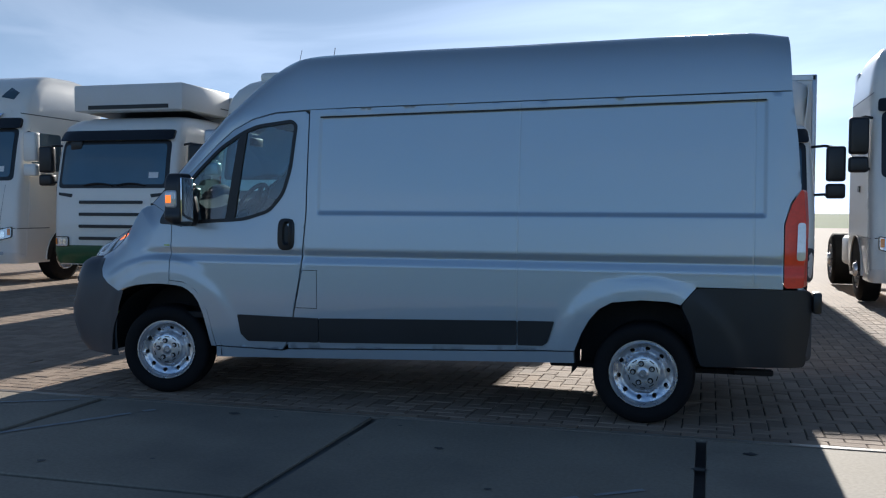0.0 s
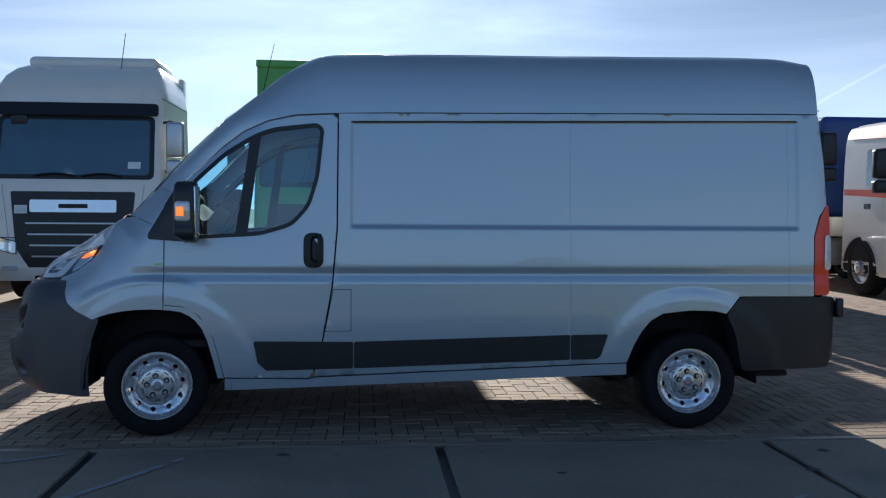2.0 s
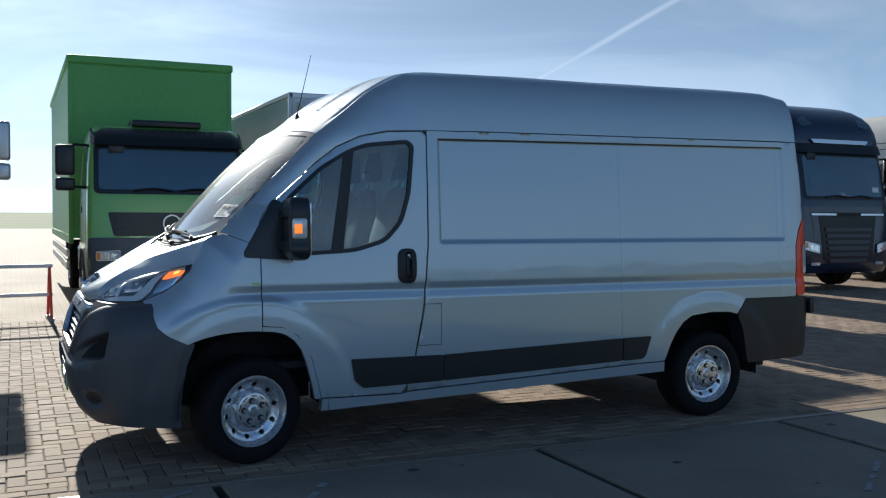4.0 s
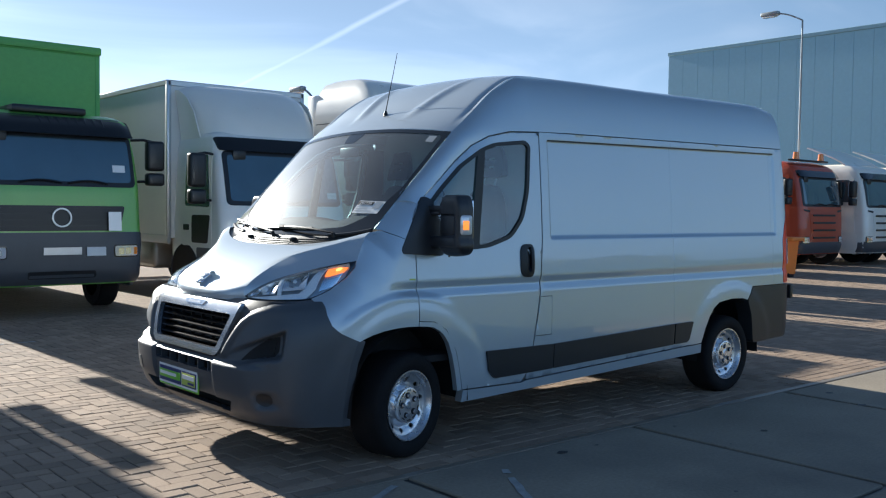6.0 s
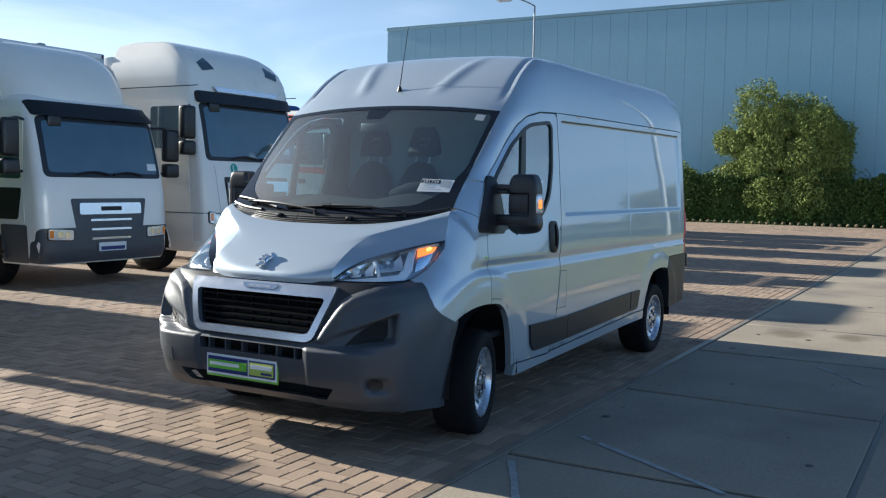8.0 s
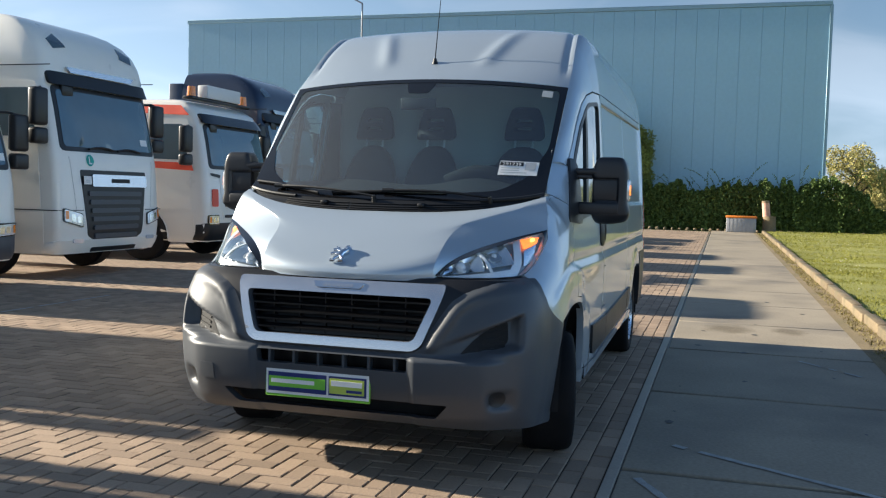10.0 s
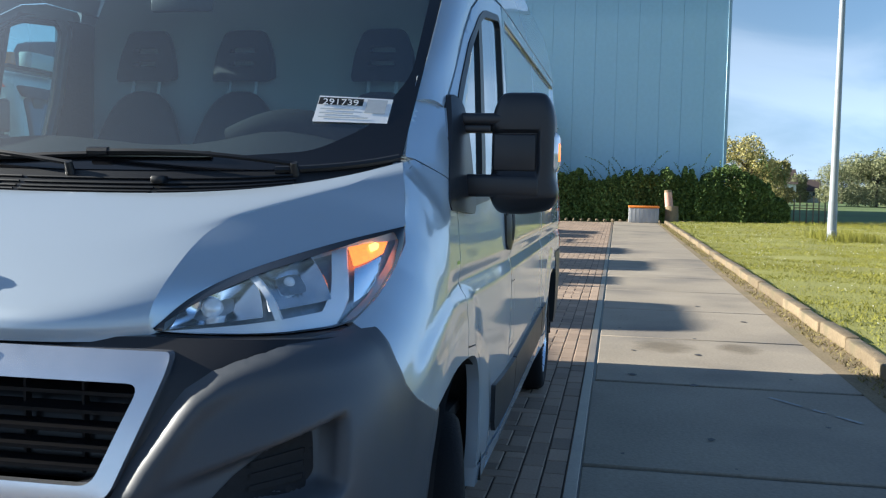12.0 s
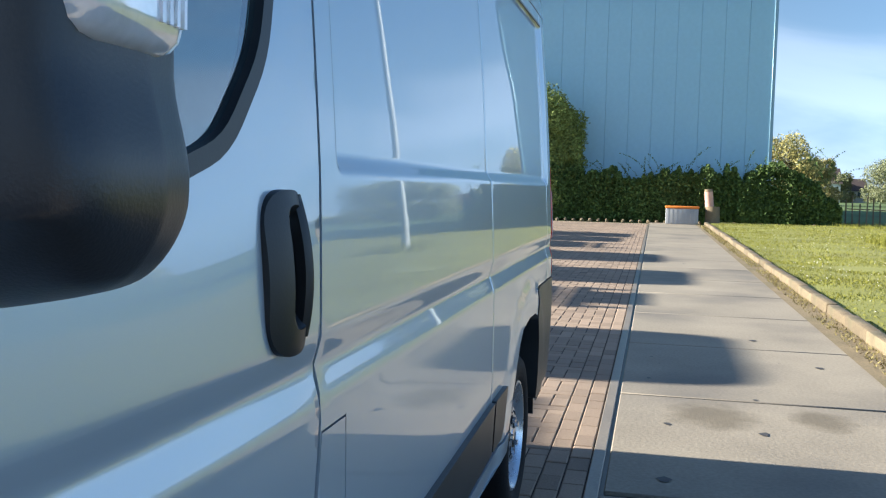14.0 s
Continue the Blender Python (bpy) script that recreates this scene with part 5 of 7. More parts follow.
        disc = [(s * (q_y(0.80) + 0.05 * math.cos(a)), 0.435 + 0.04 * math.sin(a)) for a in np.linspace(0, 2 * math.pi, 24, False)]
        part("fog_blank", sheet(disc, [], face(0.002), 0.02), SHADEDPLASTIC, bumper)
    part("tow_cover", sheet(rounded([(q_y(0.60), 0.44), (q_y(0.68), 0.44), (q_y(0.68), 0.52), (q_y(0.60), 0.52)], 0.008), [], face(0.003), 0.03, rim=0.004, way=(1, 0, 0)), PLASTIC, bumper)
    part("lower_back", sheet([(-q_y(0.62), 0.43), (q_y(0.62), 0.43), (q_y(0.56), 0.31), (-q_y(0.56), 0.31)], [], on_front(-0.05), 0.08), DARK, bumper)
    # dealer plate: printed bars on a white and green panel
    x0 = on_front(0.0)(0.0, 0.44)[0] - 0.03
    plate = part("dealer_plate", box(x0 - 0.006, x0 + 0.004, -0.205, 0.335, 0.385, 0.52, 0.003, 1), LIME, bumper, "green and white dealer plate")
    part("plate_field", box(x0 - 0.009, x0 - 0.005, -0.20, 0.33, 0.398, 0.518), PAPER, plate)
    part("plate_panel", box(x0 - 0.012, x0 - 0.008, 0.015, 0.318, 0.412, 0.504), PRINTBLUE, plate)
    part("plate_panel", box(x0 - 0.012, x0 - 0.008, -0.188, 0.003, 0.412, 0.504), PRINTBLUE, plate)
    part("plate_band", box(x0 - 0.015, x0 - 0.011, 0.02, 0.313, 0.434, 0.484), LIME, plate)
    part("plate_band", box(x0 - 0.015, x0 - 0.011, -0.178, -0.002, 0.422, 0.494), YELLOW, plate)
    part("plate_print", box(x0 - 0.018, x0 - 0.014, 0.075, 0.30, 0.453, 0.472), PAPER, plate)
    part("plate_print", box(x0 - 0.018, x0 - 0.014, -0.168, -0.012, 0.459, 0.484), PAPER, plate)
    part("plate_print", box(x0 - 0.018, x0 - 0.014, -0.168, -0.09, 0.431, 0.444), PRINTBLUE, plate)
    # bonnet
    def bon_edge(s, v):
        p = curve_at(BON_SIDE, v)
        return Vector((p[0], s * p[1], p[2]))

    def bon_front(u):
        return Vector((0.055 + 0.07 * abs(u) ** 3, 0.455 * u, 0.985 + 0.007 * u * u))

    def bon_back(u):
        return Vector((0.52 + 0.215 * abs(u) ** 3, BON_SIDE[-1][1] * u, 1.278 + 0.098 * abs(u) ** 3))

    def slope(x):
        return 1.026 + 0.635 * (x - 0.078) - 0.295 * (x - 0.078) * (x - 0.30)

    # flat middle with a folded edge that drops to the lamp
    middle = [(0.055, 0.985), (0.061, 1.006), (0.078, 1.026), (0.12, 1.055), (0.25, 1.137), (0.38, 1.210), (0.52, 1.278)]
    last = bon_back(0.94)
    fold = [(0.119, 0.446, 0.991), (0.123, 0.448, 1.022), (0.140, 0.451, 1.052)]
    fold += [(x, y, slope(x) - 0.004) for x, y in ((0.20, 0.458), (0.30, 0.466), (0.37, 0.484), (0.43, 0.532), (0.49, 0.606), (0.55, 0.688))]
    fold += [(0.61, 0.760, 1.315), (0.66, 0.800, 1.339), tuple(last)]

    def bonnet(uu, v):
        u = 2 * uu - 1
        s, a = math.copysign(1, u), abs(u)
        f, t = Vector(curve_at(fold, v)), a / 0.84
        if t <= 1:
            c = curve_at(middle, v)
            x = c[0] + (f.x - c[0]) * t**3
            flat = slope(x) + (f.z - slope(f.x)) * t**8
            z = (c[1] + (f.z - c[1]) * t**3) * (1 - smooth01((v - 0.06) / 0.12)) + flat * smooth01((v - 0.06) / 0.12)
            z += 0.008 * math.sin(math.pi * v) * (1 - t * t)
            return Vector((x, s * f.y * t, z))
        e, k = bon_edge(1, v), (a - 0.84) / 0.16
        p = f.lerp(e, k) + Vector((0, 0, 0.003 * math.sin(math.pi * v) * math.sin(math.pi * k)))
        return Vector((p.x, s * p.y, p.z))

    bon = part("bonnet", grid(200, 80, bonnet, 0.025, (0.2, 0, -1)), PAINT, van)
    def emblem(a, b):
        p, e = bonnet(0.53 - a / 1.15, 0.19 + b / 0.62), 0.004
        n = (bonnet(0.5 + e, 0.19) - bonnet(0.5, 0.19)).cross(bonnet(0.5, 0.19 + e) - bonnet(0.5, 0.19)).normalized()
        return p + n * math.copysign(0.006, n.z)

    for e in bon.data.edges:
        a, b = e.vertices
        if a < 201 * 81 and b < 201 * 81 and a % 201 == b % 201 and a % 201 in (16, 184):
            e.use_edge_sharp = True
    # badge of rounded strokes: head, back, two fore and two hind limbs, tail
    badge_bm = bmesh.new()
    for pts, r in (([(0.030, 0.040), (0.042, 0.034)], 0.021), ([(0.034, 0.030), (0.012, 0.006), (0.006, -0.022)], 0.017), ([(0.020, 0.018), (-0.018, 0.034), (-0.040, 0.026)], 0.009),
                   ([(0.014, 0.006), (-0.022, 0.004), (-0.046, -0.006)], 0.009), ([(0.006, -0.018), (-0.016, -0.036), (-0.018, -0.056), (-0.034, -0.058)], 0.009),
                   ([(0.010, -0.020), (0.026, -0.038), (0.030, -0.056), (0.012, -0.058)], 0.010), ([(-0.010, 0.044), (-0.030, 0.050)], 0.006)):
        add_tube(badge_bm, [emblem(x, y) for x, y in pts], r, 10)
    for v in badge_bm.verts:
        v.co += Vector((-0.004, 0, 0.006))
    part("bonnet_badge", badge_bm, CHROME, bon, "polished metal badge shape")
    part("bonnet_lip_gap", grid(40, 2, lambda u, v: bon_front(2 * u - 1) + Vector((0.03, 0, -0.012 - 0.03 * v))), BLACK, van)
    for s in (-1, 1):
        build_lamp(van, s)

        def shelf(u, v):
            a = lamp_at(s, 0.004)(0.54 * u, 0.0)
            b = Vector(on_front(-0.010, s)(q_y(0.455) + (q_x(0.325) - q_y(0.455)) * u, 0.975))
            return a.lerp(b, v) + Vector((0, 0, -0.003))

        part("lamp_shelf", grid(24, 3, shelf), SURROUND, van)
    # scuttle, windscreen, wipers
    def base_line(k):
        return -0.054 * (1 - abs(k) ** 6)

    def scuttle(u, v):
        k = 2 * u - 1
        a = bon_back(k * 0.985) + Vector((0.008, 0, -0.012))
        b = screen_at(1)(k * 0.985, 0.012 + base_line(k)) + Vector((0.0, 0, 0.001))
        p = a.lerp(b, v)
        p.z -= 0.012 * math.sin(math.pi * v)
        return p

    cowl = part("scuttle_panel", grid(40, 6, scuttle), BLACK, van)
    for k in range(5):
        for u0, u1 in ((0.15, 0.36), (0.37, 0.60), (0.61, 0.84)):
            rib = [scuttle(u0 + (u1 - u0) * i / 12, 0.16 + 0.14 * k) + Vector((-0.002, 0, 0.002)) for i in range(13)]
            part("vent_rib", add_tube(bmesh.new(), rib, 0.0035, 6), BLACK, cowl)
    frame = [(k, base_line(k)) for k in np.linspace(-1, 1, 25)] + [(1, 1), (-1, 1)]
    edge = rounded([(-0.965, 0.40), (-0.88, 0.14), (-0.72, 0.025), (-0.40, 0.0), (0.40, 0.0), (0.72, 0.025), (0.88, 0.14), (0.965, 0.40), (0.955, 0.962), (-0.955, 0.962)], 0.06)
    part("windscreen", sheet(frame, [], screen_at(1), 0.08), SCREEN, van, "large clear windscreen").visible_shadow = False
    part("windscreen_band", sheet(frame, [edge], screen_at(1, 0.003), 0.05), GLOSS, van)
    part("mirror_patch", sheet(rounded([(-0.10, 0.93), (-0.07, 0.85), (0.07, 0.85), (0.10, 0.93), (0.10, 0.97), (-0.10, 0.97)], 0.02), [], screen_at(1, 0.001), 0.03), GLOSS, van)
    for pivot, hold, near, far in (((-0.684, -0.05), (-0.025, 0.0), (-0.40, 0.004), (0.36, -0.022)), ((0.055, -0.05), (0.765, 0.004), (0.46, -0.03), (0.97, 0.045))):
        arm = bmesh.new()
        pts = [screen_at(1, 0.022 + 0.014 * math.sin(math.pi * t))(pivot[0] + (hold[0] - pivot[0]) * t, pivot[1] + (hold[1] - pivot[1]) * t + 0.006 * math.sin(math.pi * t)) for t in np.linspace(0, 1, 14)]
        add_tube(arm, pts, 0.0075, 6)
        add_rod(arm, pts[0] - Vector((-0.01, 0, 0.035)), pts[0] + Vector((-0.006, 0, 0.004)), 0.015, 12, 0.010)
        add_rod(arm, pts[-1] + Vector((0, -0.03, 0)), pts[-1] + Vector((0, 0.03, 0)), 0.012, 8)
        wiper = part("wiper", arm, BLACK, van)
        blade = [screen_at(1, 0.012)(near[0] + (far[0] - near[0]) * t, near[1] + (far[1] - near[1]) * t + 0.01 * math.sin(math.pi * t)) for t in np.linspace(0, 1, 18)]
        part("wiper_blade", add_tube(bmesh.new(), blade, 0.008, 6), BLACK, wiper)
    for u in (-0.27, 0.39):
        p = scuttle(0.5 + u / 2, 0.62)
        part("washer_jet", box(p.x - 0.022, p.x + 0.015, p.y - 0.02, p.y + 0.02, p.z - 0.004, p.z + 0.02, 0.008, 2), BLACK, van)
    for s in (-1, 1):
        line = [screen_at(1, 0.004)(s * k, base_line(k) - 0.004) for k in np.linspace(0.62, 0.995, 16)]
        part("screen_trim", add_tube(bmesh.new(), line, 0.011, 8), BLACK, van)
    # paper notice behind the glass
    def notice(a, b, out):
        return screen_at(1, out)(-0.912 + a, 0.205 + b)

    def slip(name, a0, a1, b0, b1, out, material, parent, label=""):
        return part(name, sheet([(a0, b0), (a1, b0), (a1, b1), (a0, b1)], [], lambda a, b: notice(a, b, out), 0.05), material, parent, label)

    paper = slip("paper_notice", -0.015, 0.225, -0.055, 0.06, 0.004, PAPER, van, "white paper notice behind the windscreen")
    slip("notice_number_field", 0.078, 0.222, 0.02, 0.052, 0.0055, INK, paper)
    for k in range(3):
        slip("notice_print", 0.10 - 0.05 * (k == 2), 0.21, -0.002 - 0.018 * k, 0.004 - 0.018 * k, 0.0055, LINER, paper)
    slip("notice_print_field", 0.0, 0.066, -0.012, 0.052, 0.0055, LINER, paper)
    c = bpy.data.curves.new("notice_number", "FONT")
    c.body, c.size, c.align_x, c.align_y, c.extrude = "291739", 0.033, "CENTER", "CENTER", 0.0003
    c.space_character = 1.05
    txt = new("notice_number", c)
    c.materials.append(PAPER)
    txt.parent = paper
    mid, right, up = notice(0.150, 0.031, 0.0065), notice(0.140, 0.031, 0.0065), notice(0.150, 0.045, 0.0065)
    ax, ay = (right - mid).normalized(), (up - mid).normalized()
    az = ax.cross(ay).normalized()
    ay = az.cross(ax)
    m = Matrix((ax, ay, az)).transposed().to_4x4()
    m.translation = mid
    txt.matrix_basis = m
    slip("permit_sticker", 0.0, 0.07, 0.672, 0.735, 0.004, LINER, van, "small pale sticker in the windscreen corner")


def build_roof(van):
    r3 = RAIL_R[3:]

    def roof(uu, v):
        u = 2 * uu - 1
        e, c = curve_at(r3, v), curve_at(ROOF_C, v)
        z = c[1] + (e[2] - c[1]) * (0.55 * u * u + 0.45 * u**6)
        x, y = c[0] + (e[0] - c[0]) * u * u, e[1] * u
        rib = abs(y) - (0.30 + 0.32 * (x - 1.45))
        z += 0.020 * math.exp(-(rib / 0.05) ** 2) * smooth01((x - 1.42) / 0.15) * smooth01((2.05 - x) / 0.35)
        z -= 0.016 * math.exp(-((abs(u) - 0.955) / 0.018) ** 2) * smooth01((v - 0.02) / 0.05)
        if x > 2.3:
            z += 0.0025 * smooth01(math.sin(x * 7.0) * 2) * (abs(u) < 0.85)
        return Vector((x, y, z))

    part("roof", grid(90, 90, roof, 0.02, (0, 0, -1)), PAINT, van)
    bm = rod((1.50, 0, 2.18), (1.50, 0, 2.215), 0.02, 16, 0.009)
    aerial = part("aerial_base", bm, BLACK, van)
    part("aerial", rod((1.50, 0, 2.21), (1.60, 0.0, 2.64), 0.0035, 8, 0.002), TRIM, aerial)
    # back doors close the body
    back = [(-0.97, 0.87), (0.97, 0.87), (0.955, 1.5), (0.90, 2.08), (0.80, 2.40), (0.5, 2.49), (-0.5, 2.49), (-0.80, 2.40), (-0.90, 2.08), (-0.955, 1.5)]
    for s in (-1, 1):
        door = [(y, z) for y, z in back if y * s > 0]
        door = ([(s * 0.004, 0.87)] + door + [(s * 0.004, 2.49)]) if s > 0 else ([(s * 0.004, 2.49)] + sorted(door, key=lambda p: -p[1]) + [(s * 0.004, 0.87)])
        part("back_door", sheet(door, [], lambda y, z: (5.36 - 0.09 * max(z - 1.2, 0) ** 1.3 - 0.02 * y * y, y, z), 0.12, rim=0.03, way=(-1, 0, 0)), PAINT, van)
    part("rear_bumper", box(5.20, 5.40, -0.98, 0.98, 0.44, 0.87, 0.04, 3), PLASTIC, van)
    part("tow_block", box(5.40, 5.45, -1.0, -0.90, 0.74, 0.87, 0.012, 2), BLACK, van)


def build_below(van):
    part("underbody", box(0.45, 5.25, -0.60, 0.60, 0.40, 0.60, 0.03, 1), DARK, van)
    part("floor_pan", box(1.42, 3.92, -0.97, 0.97, 0.40, 0.52, 0.02, 1), DARK, van)
    part("floor_pan", box(4.85, 5.25, -0.97, 0.97, 0.45, 0.60, 0.02, 1), DARK, van)
    part("rear_axle", rod((4.40, -0.85, 0.335), (4.40, 0.85, 0.335), 0.05, 16), DARK, van)
    part("front_subframe", box(0.75, 1.30, -0.60, 0.60, 0.25, 0.42, 0.03, 1), DARK, van)
    part("exhaust_pipe", add_tube(bmesh.new(), [(1.3, 0.2, 0.30), (2.2, 0.3, 0.29), (3.1, 0.25, 0.29), (3.9, 0.35, 0.32), (4.6, 0.5, 0.42), (5.1, 0.5, 0.36)], 0.03, 10), DARK, van)
    part("silencer", add_tube(bmesh.new(), [(2.25, 0.3, 0.31), (2.3, 0.3, 0.31), (2.95, 0.28, 0.31), (3.0, 0.28, 0.31)], 0.09, 14), DARK, van)
    part("exhaust_bracket", box(2.72, 2.82, -0.32, -0.22, 0.26, 0.41, 0.02, 1), DARK, van)
    part("spring_leaf", box(3.75, 5.05, -0.66, -0.60, 0.29, 0.33, 0.01, 1), DARK, van)
    part("spring_leaf", box(3.75, 5.05, 0.60, 0.66, 0.29, 0.33, 0.01, 1), DARK, van)
    part("brake_hose", box(4.95, 5.20, -0.72, -0.66, 0.30, 0.34, 0.01, 1), DARK, van)


def cushion(c, size, power, narrow, m):
    """A padded block with rounded corners that narrows towards its top."""
    bm = bmesh.new()
    bmesh.ops.create_cube(bm, size=2)
    bmesh.ops.subdivide_edges(bm, edges=bm.edges, cuts=7, use_grid_fill=True)
    for v in bm.verts:
        n = v.co / (abs(v.co.x) ** power + abs(v.co.y) ** power + abs(v.co.z) ** power) ** (1 / power)
        v.co = Vector((c[0] + n.x * size[0], c[1] + n.y * size[1] * (1 - narrow * max(n.z, 0)), c[2] + n.z * size[2]))
    bmesh.ops.transform(bm, matrix=m, verts=bm.verts)
    return bm


def build_cabin(van):
    prof = [(0.70, 1.20), (0.72, 1.36), (0.95, 1.42), (1.12, 1.42), (1.20, 1.36), (1.22, 1.15), (1.15, 0.95), (0.95, 0.80), (0.75, 0.80)]
    bm = bmesh.new()
    rings = []
    for y in np.linspace(-0.88, 0.88, 25):
        hump = 0.05 * math.exp(-((y + 0.42) / 0.2) ** 2) + 0.03 * math.exp(-((y - 0.35) / 0.25) ** 2)
        rings.append([bm.verts.new((x + (0.03 if z > 1.3 else 0), y, z + (hump if z > 1.3 and x > 0.9 else 0))) for x, z in prof])
    for a, b in zip(rings, rings[1:]):
        for k in range(len(prof)):
            bm.faces.new((a[k], a[(k + 1) % len(prof)], b[(k + 1) % len(prof)], b[k]))
    part("dashboard", bm, TRIM, van)
    part("instrument_hood", add_tube(bmesh.new(), [(1.10, -0.62 + 0.4 * t, 1.44 + 0.06 * math.sin(math.pi * t)) for t in np.linspace(0, 1, 12)], 0.05, 10), TRIM, van)
    m = Matrix.Translation((1.36, -0.42, 1.385)) @ Matrix.Rotation(radians(-58), 4, "Y")
    bm = bmesh.new()
    ring = [(0.19 * math.cos(a), 0.19 * math.sin(a), 0) for a in np.linspace(0, 2 * math.pi, 41)]
    add_tube(bm, ring, 0.016, 8)
    for a in (0.0, 2.2, 4.1):
        add_rod(bm, (0, 0, -0.02), (0.18 * math.cos(a), 0.18 * math.sin(a), 0), 0.02, 8)
    add_rod(bm, (0, 0, -0.04), (0, 0, 0.01), 0.07, 16)
    bmesh.ops.transform(bm, matrix=m, verts=bm.verts)
    part("steering_wheel", bm, TRIM, van)
    for y, w in ((-0.45, 0.50), (0.17, 0.44), (0.62, 0.44)):
        seat = part("seat_cushion", box(1.50, 2.0, y - w / 2, y + w / 2, 0.98, 1.12, 0.05, 3), SEAT, van)
        tilt = Matrix.Translation((1.95, 0, 1.08)) @ Matrix.Rotation(radians(14), 4, "Y")
        part("seat_back", cushion((0, y, 0.30), (0.07, w / 2 - 0.01, 0.34), 3.0, 0.30, tilt), SEAT, seat)
        pad = rounded([(y - 0.135, 0.675), (y + 0.135, 0.675), (y + 0.125, 0.80), (y + 0.088, 0.905), (y - 0.088, 0.905), (y - 0.125, 0.80)], 0.035, 5)
        slots = [rounded([(y - 0.06, z), (y + 0.06, z), (y + 0.055, z + 0.024), (y - 0.055, z + 0.024)], 0.010, 4) for z in (0.740, 0.800)]
        bm = sheet(pad, slots, lambda a, b: tilt @ Vector((-0.045 + 1.2 * (a - y) ** 2, a, b)), 0.03, rim=0.075, way=(1, 0, 0.2))
        for k in (-0.06, 0.06):
            rod_bm = rod((0, y + k, 0.58), (0, y + k, 0.72), 0.008, 8)
            bmesh.ops.transform(rod_bm, matrix=tilt, verts=rod_bm.verts)
            part("headrest_post", rod_bm, STRIP, seat)
        part("headrest", bm, SEAT, seat)
    part("bulkhead", sheet([(-0.92, 0.55), (0.92, 0.55), (0.90, 2.0), (0.72, 2.34), (-0.72, 2.34), (-0.90, 2.0)], [], lambda y, z: (2.16 + 0.01 * math.cos(y * 20), y, z), 0.06), LINER, van)
    part("cab_floor", box(0.9, 2.18, -0.93, 0.93, 0.56, 0.60, 0.0), DARK, van)
    part("headliner", grid(10, 10, lambda u, v: (1.36 + 0.84 * v, (2 * u - 1) * 0.80, 2.02 + 0.27 * v)), LINER, van)
    part("rear_view_mirror", box(1.18, 1.20, -0.11, 0.11, 1.87, 1.94, 0.01, 2), BLACK, van)
    part("seat_base", box(1.50, 2.0, -0.70, 0.84, 0.60, 0.98, 0.03, 1), DARK, van)


def build_van():
    van = thing("panel_van", -4.623, 7.10, 0, "silver high-roof panel van with grey plastic bumpers parked on brick paving", "van")
    for s in (-1, 1):
        build_side(van, s)
        build_wheel(van, 0.948, s, 13.0)
        build_wheel(van, 4.398, s)
    build_front(van)
    build_roof(van)
    build_below(van)
    build_cabin(van)
    return van


build_van()


# ---- trucks: x across, y back from the nose, z up; all face the camera's side of the yard ----
def ring_front(hw, yf, round_by, x):
    return yf + round_by * (1 - max(1 - abs(x / hw) ** 7, 0.0) ** (1 / 7))


class Cab:
    """Outline of a cab: a list of (height, set-back of the front, half width)."""

    def __init__(self, rows, depth, round_by=0.38):
        self.rows, self.depth, self.round_by = rows, depth, round_by

    def at(self, z):
        zs = [r[0] for r in self.rows]
        return float(np.interp(z, zs, [r[1] for r in self.rows])), float(np.interp(z, zs, [r[2] for r in self.rows]))

    def front(self, out=0.0):
        def lift(x, z):
            yf, hw = self.at(z)
            return (x, ring_front(hw + 0.002, yf, self.round_by, max(min(x, hw), -hw)) - out, z)
        return lift

    def side(self, s, out=0.0):
        return lambda y, z: (s * (self.at(z)[1] + out), y, z)

    def shell(self):
        bm = bmesh.new()
        rings = []
        zs = sorted(set(np.linspace(self.rows[0][0], self.rows[-1][0], 22)) | {r[0] for r in self.rows})
        for z in zs:
            yf, hw = self.at(z)
            xs = [math.copysign(1 - (1 - abs(t)) ** 2.2, t) * hw for t in np.linspace(-1, 1, 27)]
            ring = [(-hw, self.depth, z), (-hw, (self.depth + yf) / 2 + 0.2, z)] + [(x, ring_front(hw, yf, self.round_by, x), z) for x in xs] + [(hw, (self.depth + yf) / 2 + 0.2, z), (hw, self.depth, z)]
            rings.append([bm.verts.new(p) for p in ring])
        for a, b in zip(rings, rings[1:]):
            for k in range(len(a)):
                bm.faces.new((a[k], a[(k + 1) % len(a)], b[(k + 1) % len(a)], b[k]))
        bm.faces.new(rings[0]), bm.faces.new(rings[-1])
        bmesh.ops.bevel(bm, geom=[e for e in bm.edges if all(abs(v.co.z - zs[-1]) < 1e-4 for v in e.verts)], offset=0.05, segments=3, affect="EDGES")
        return bm


WHEEL = {}


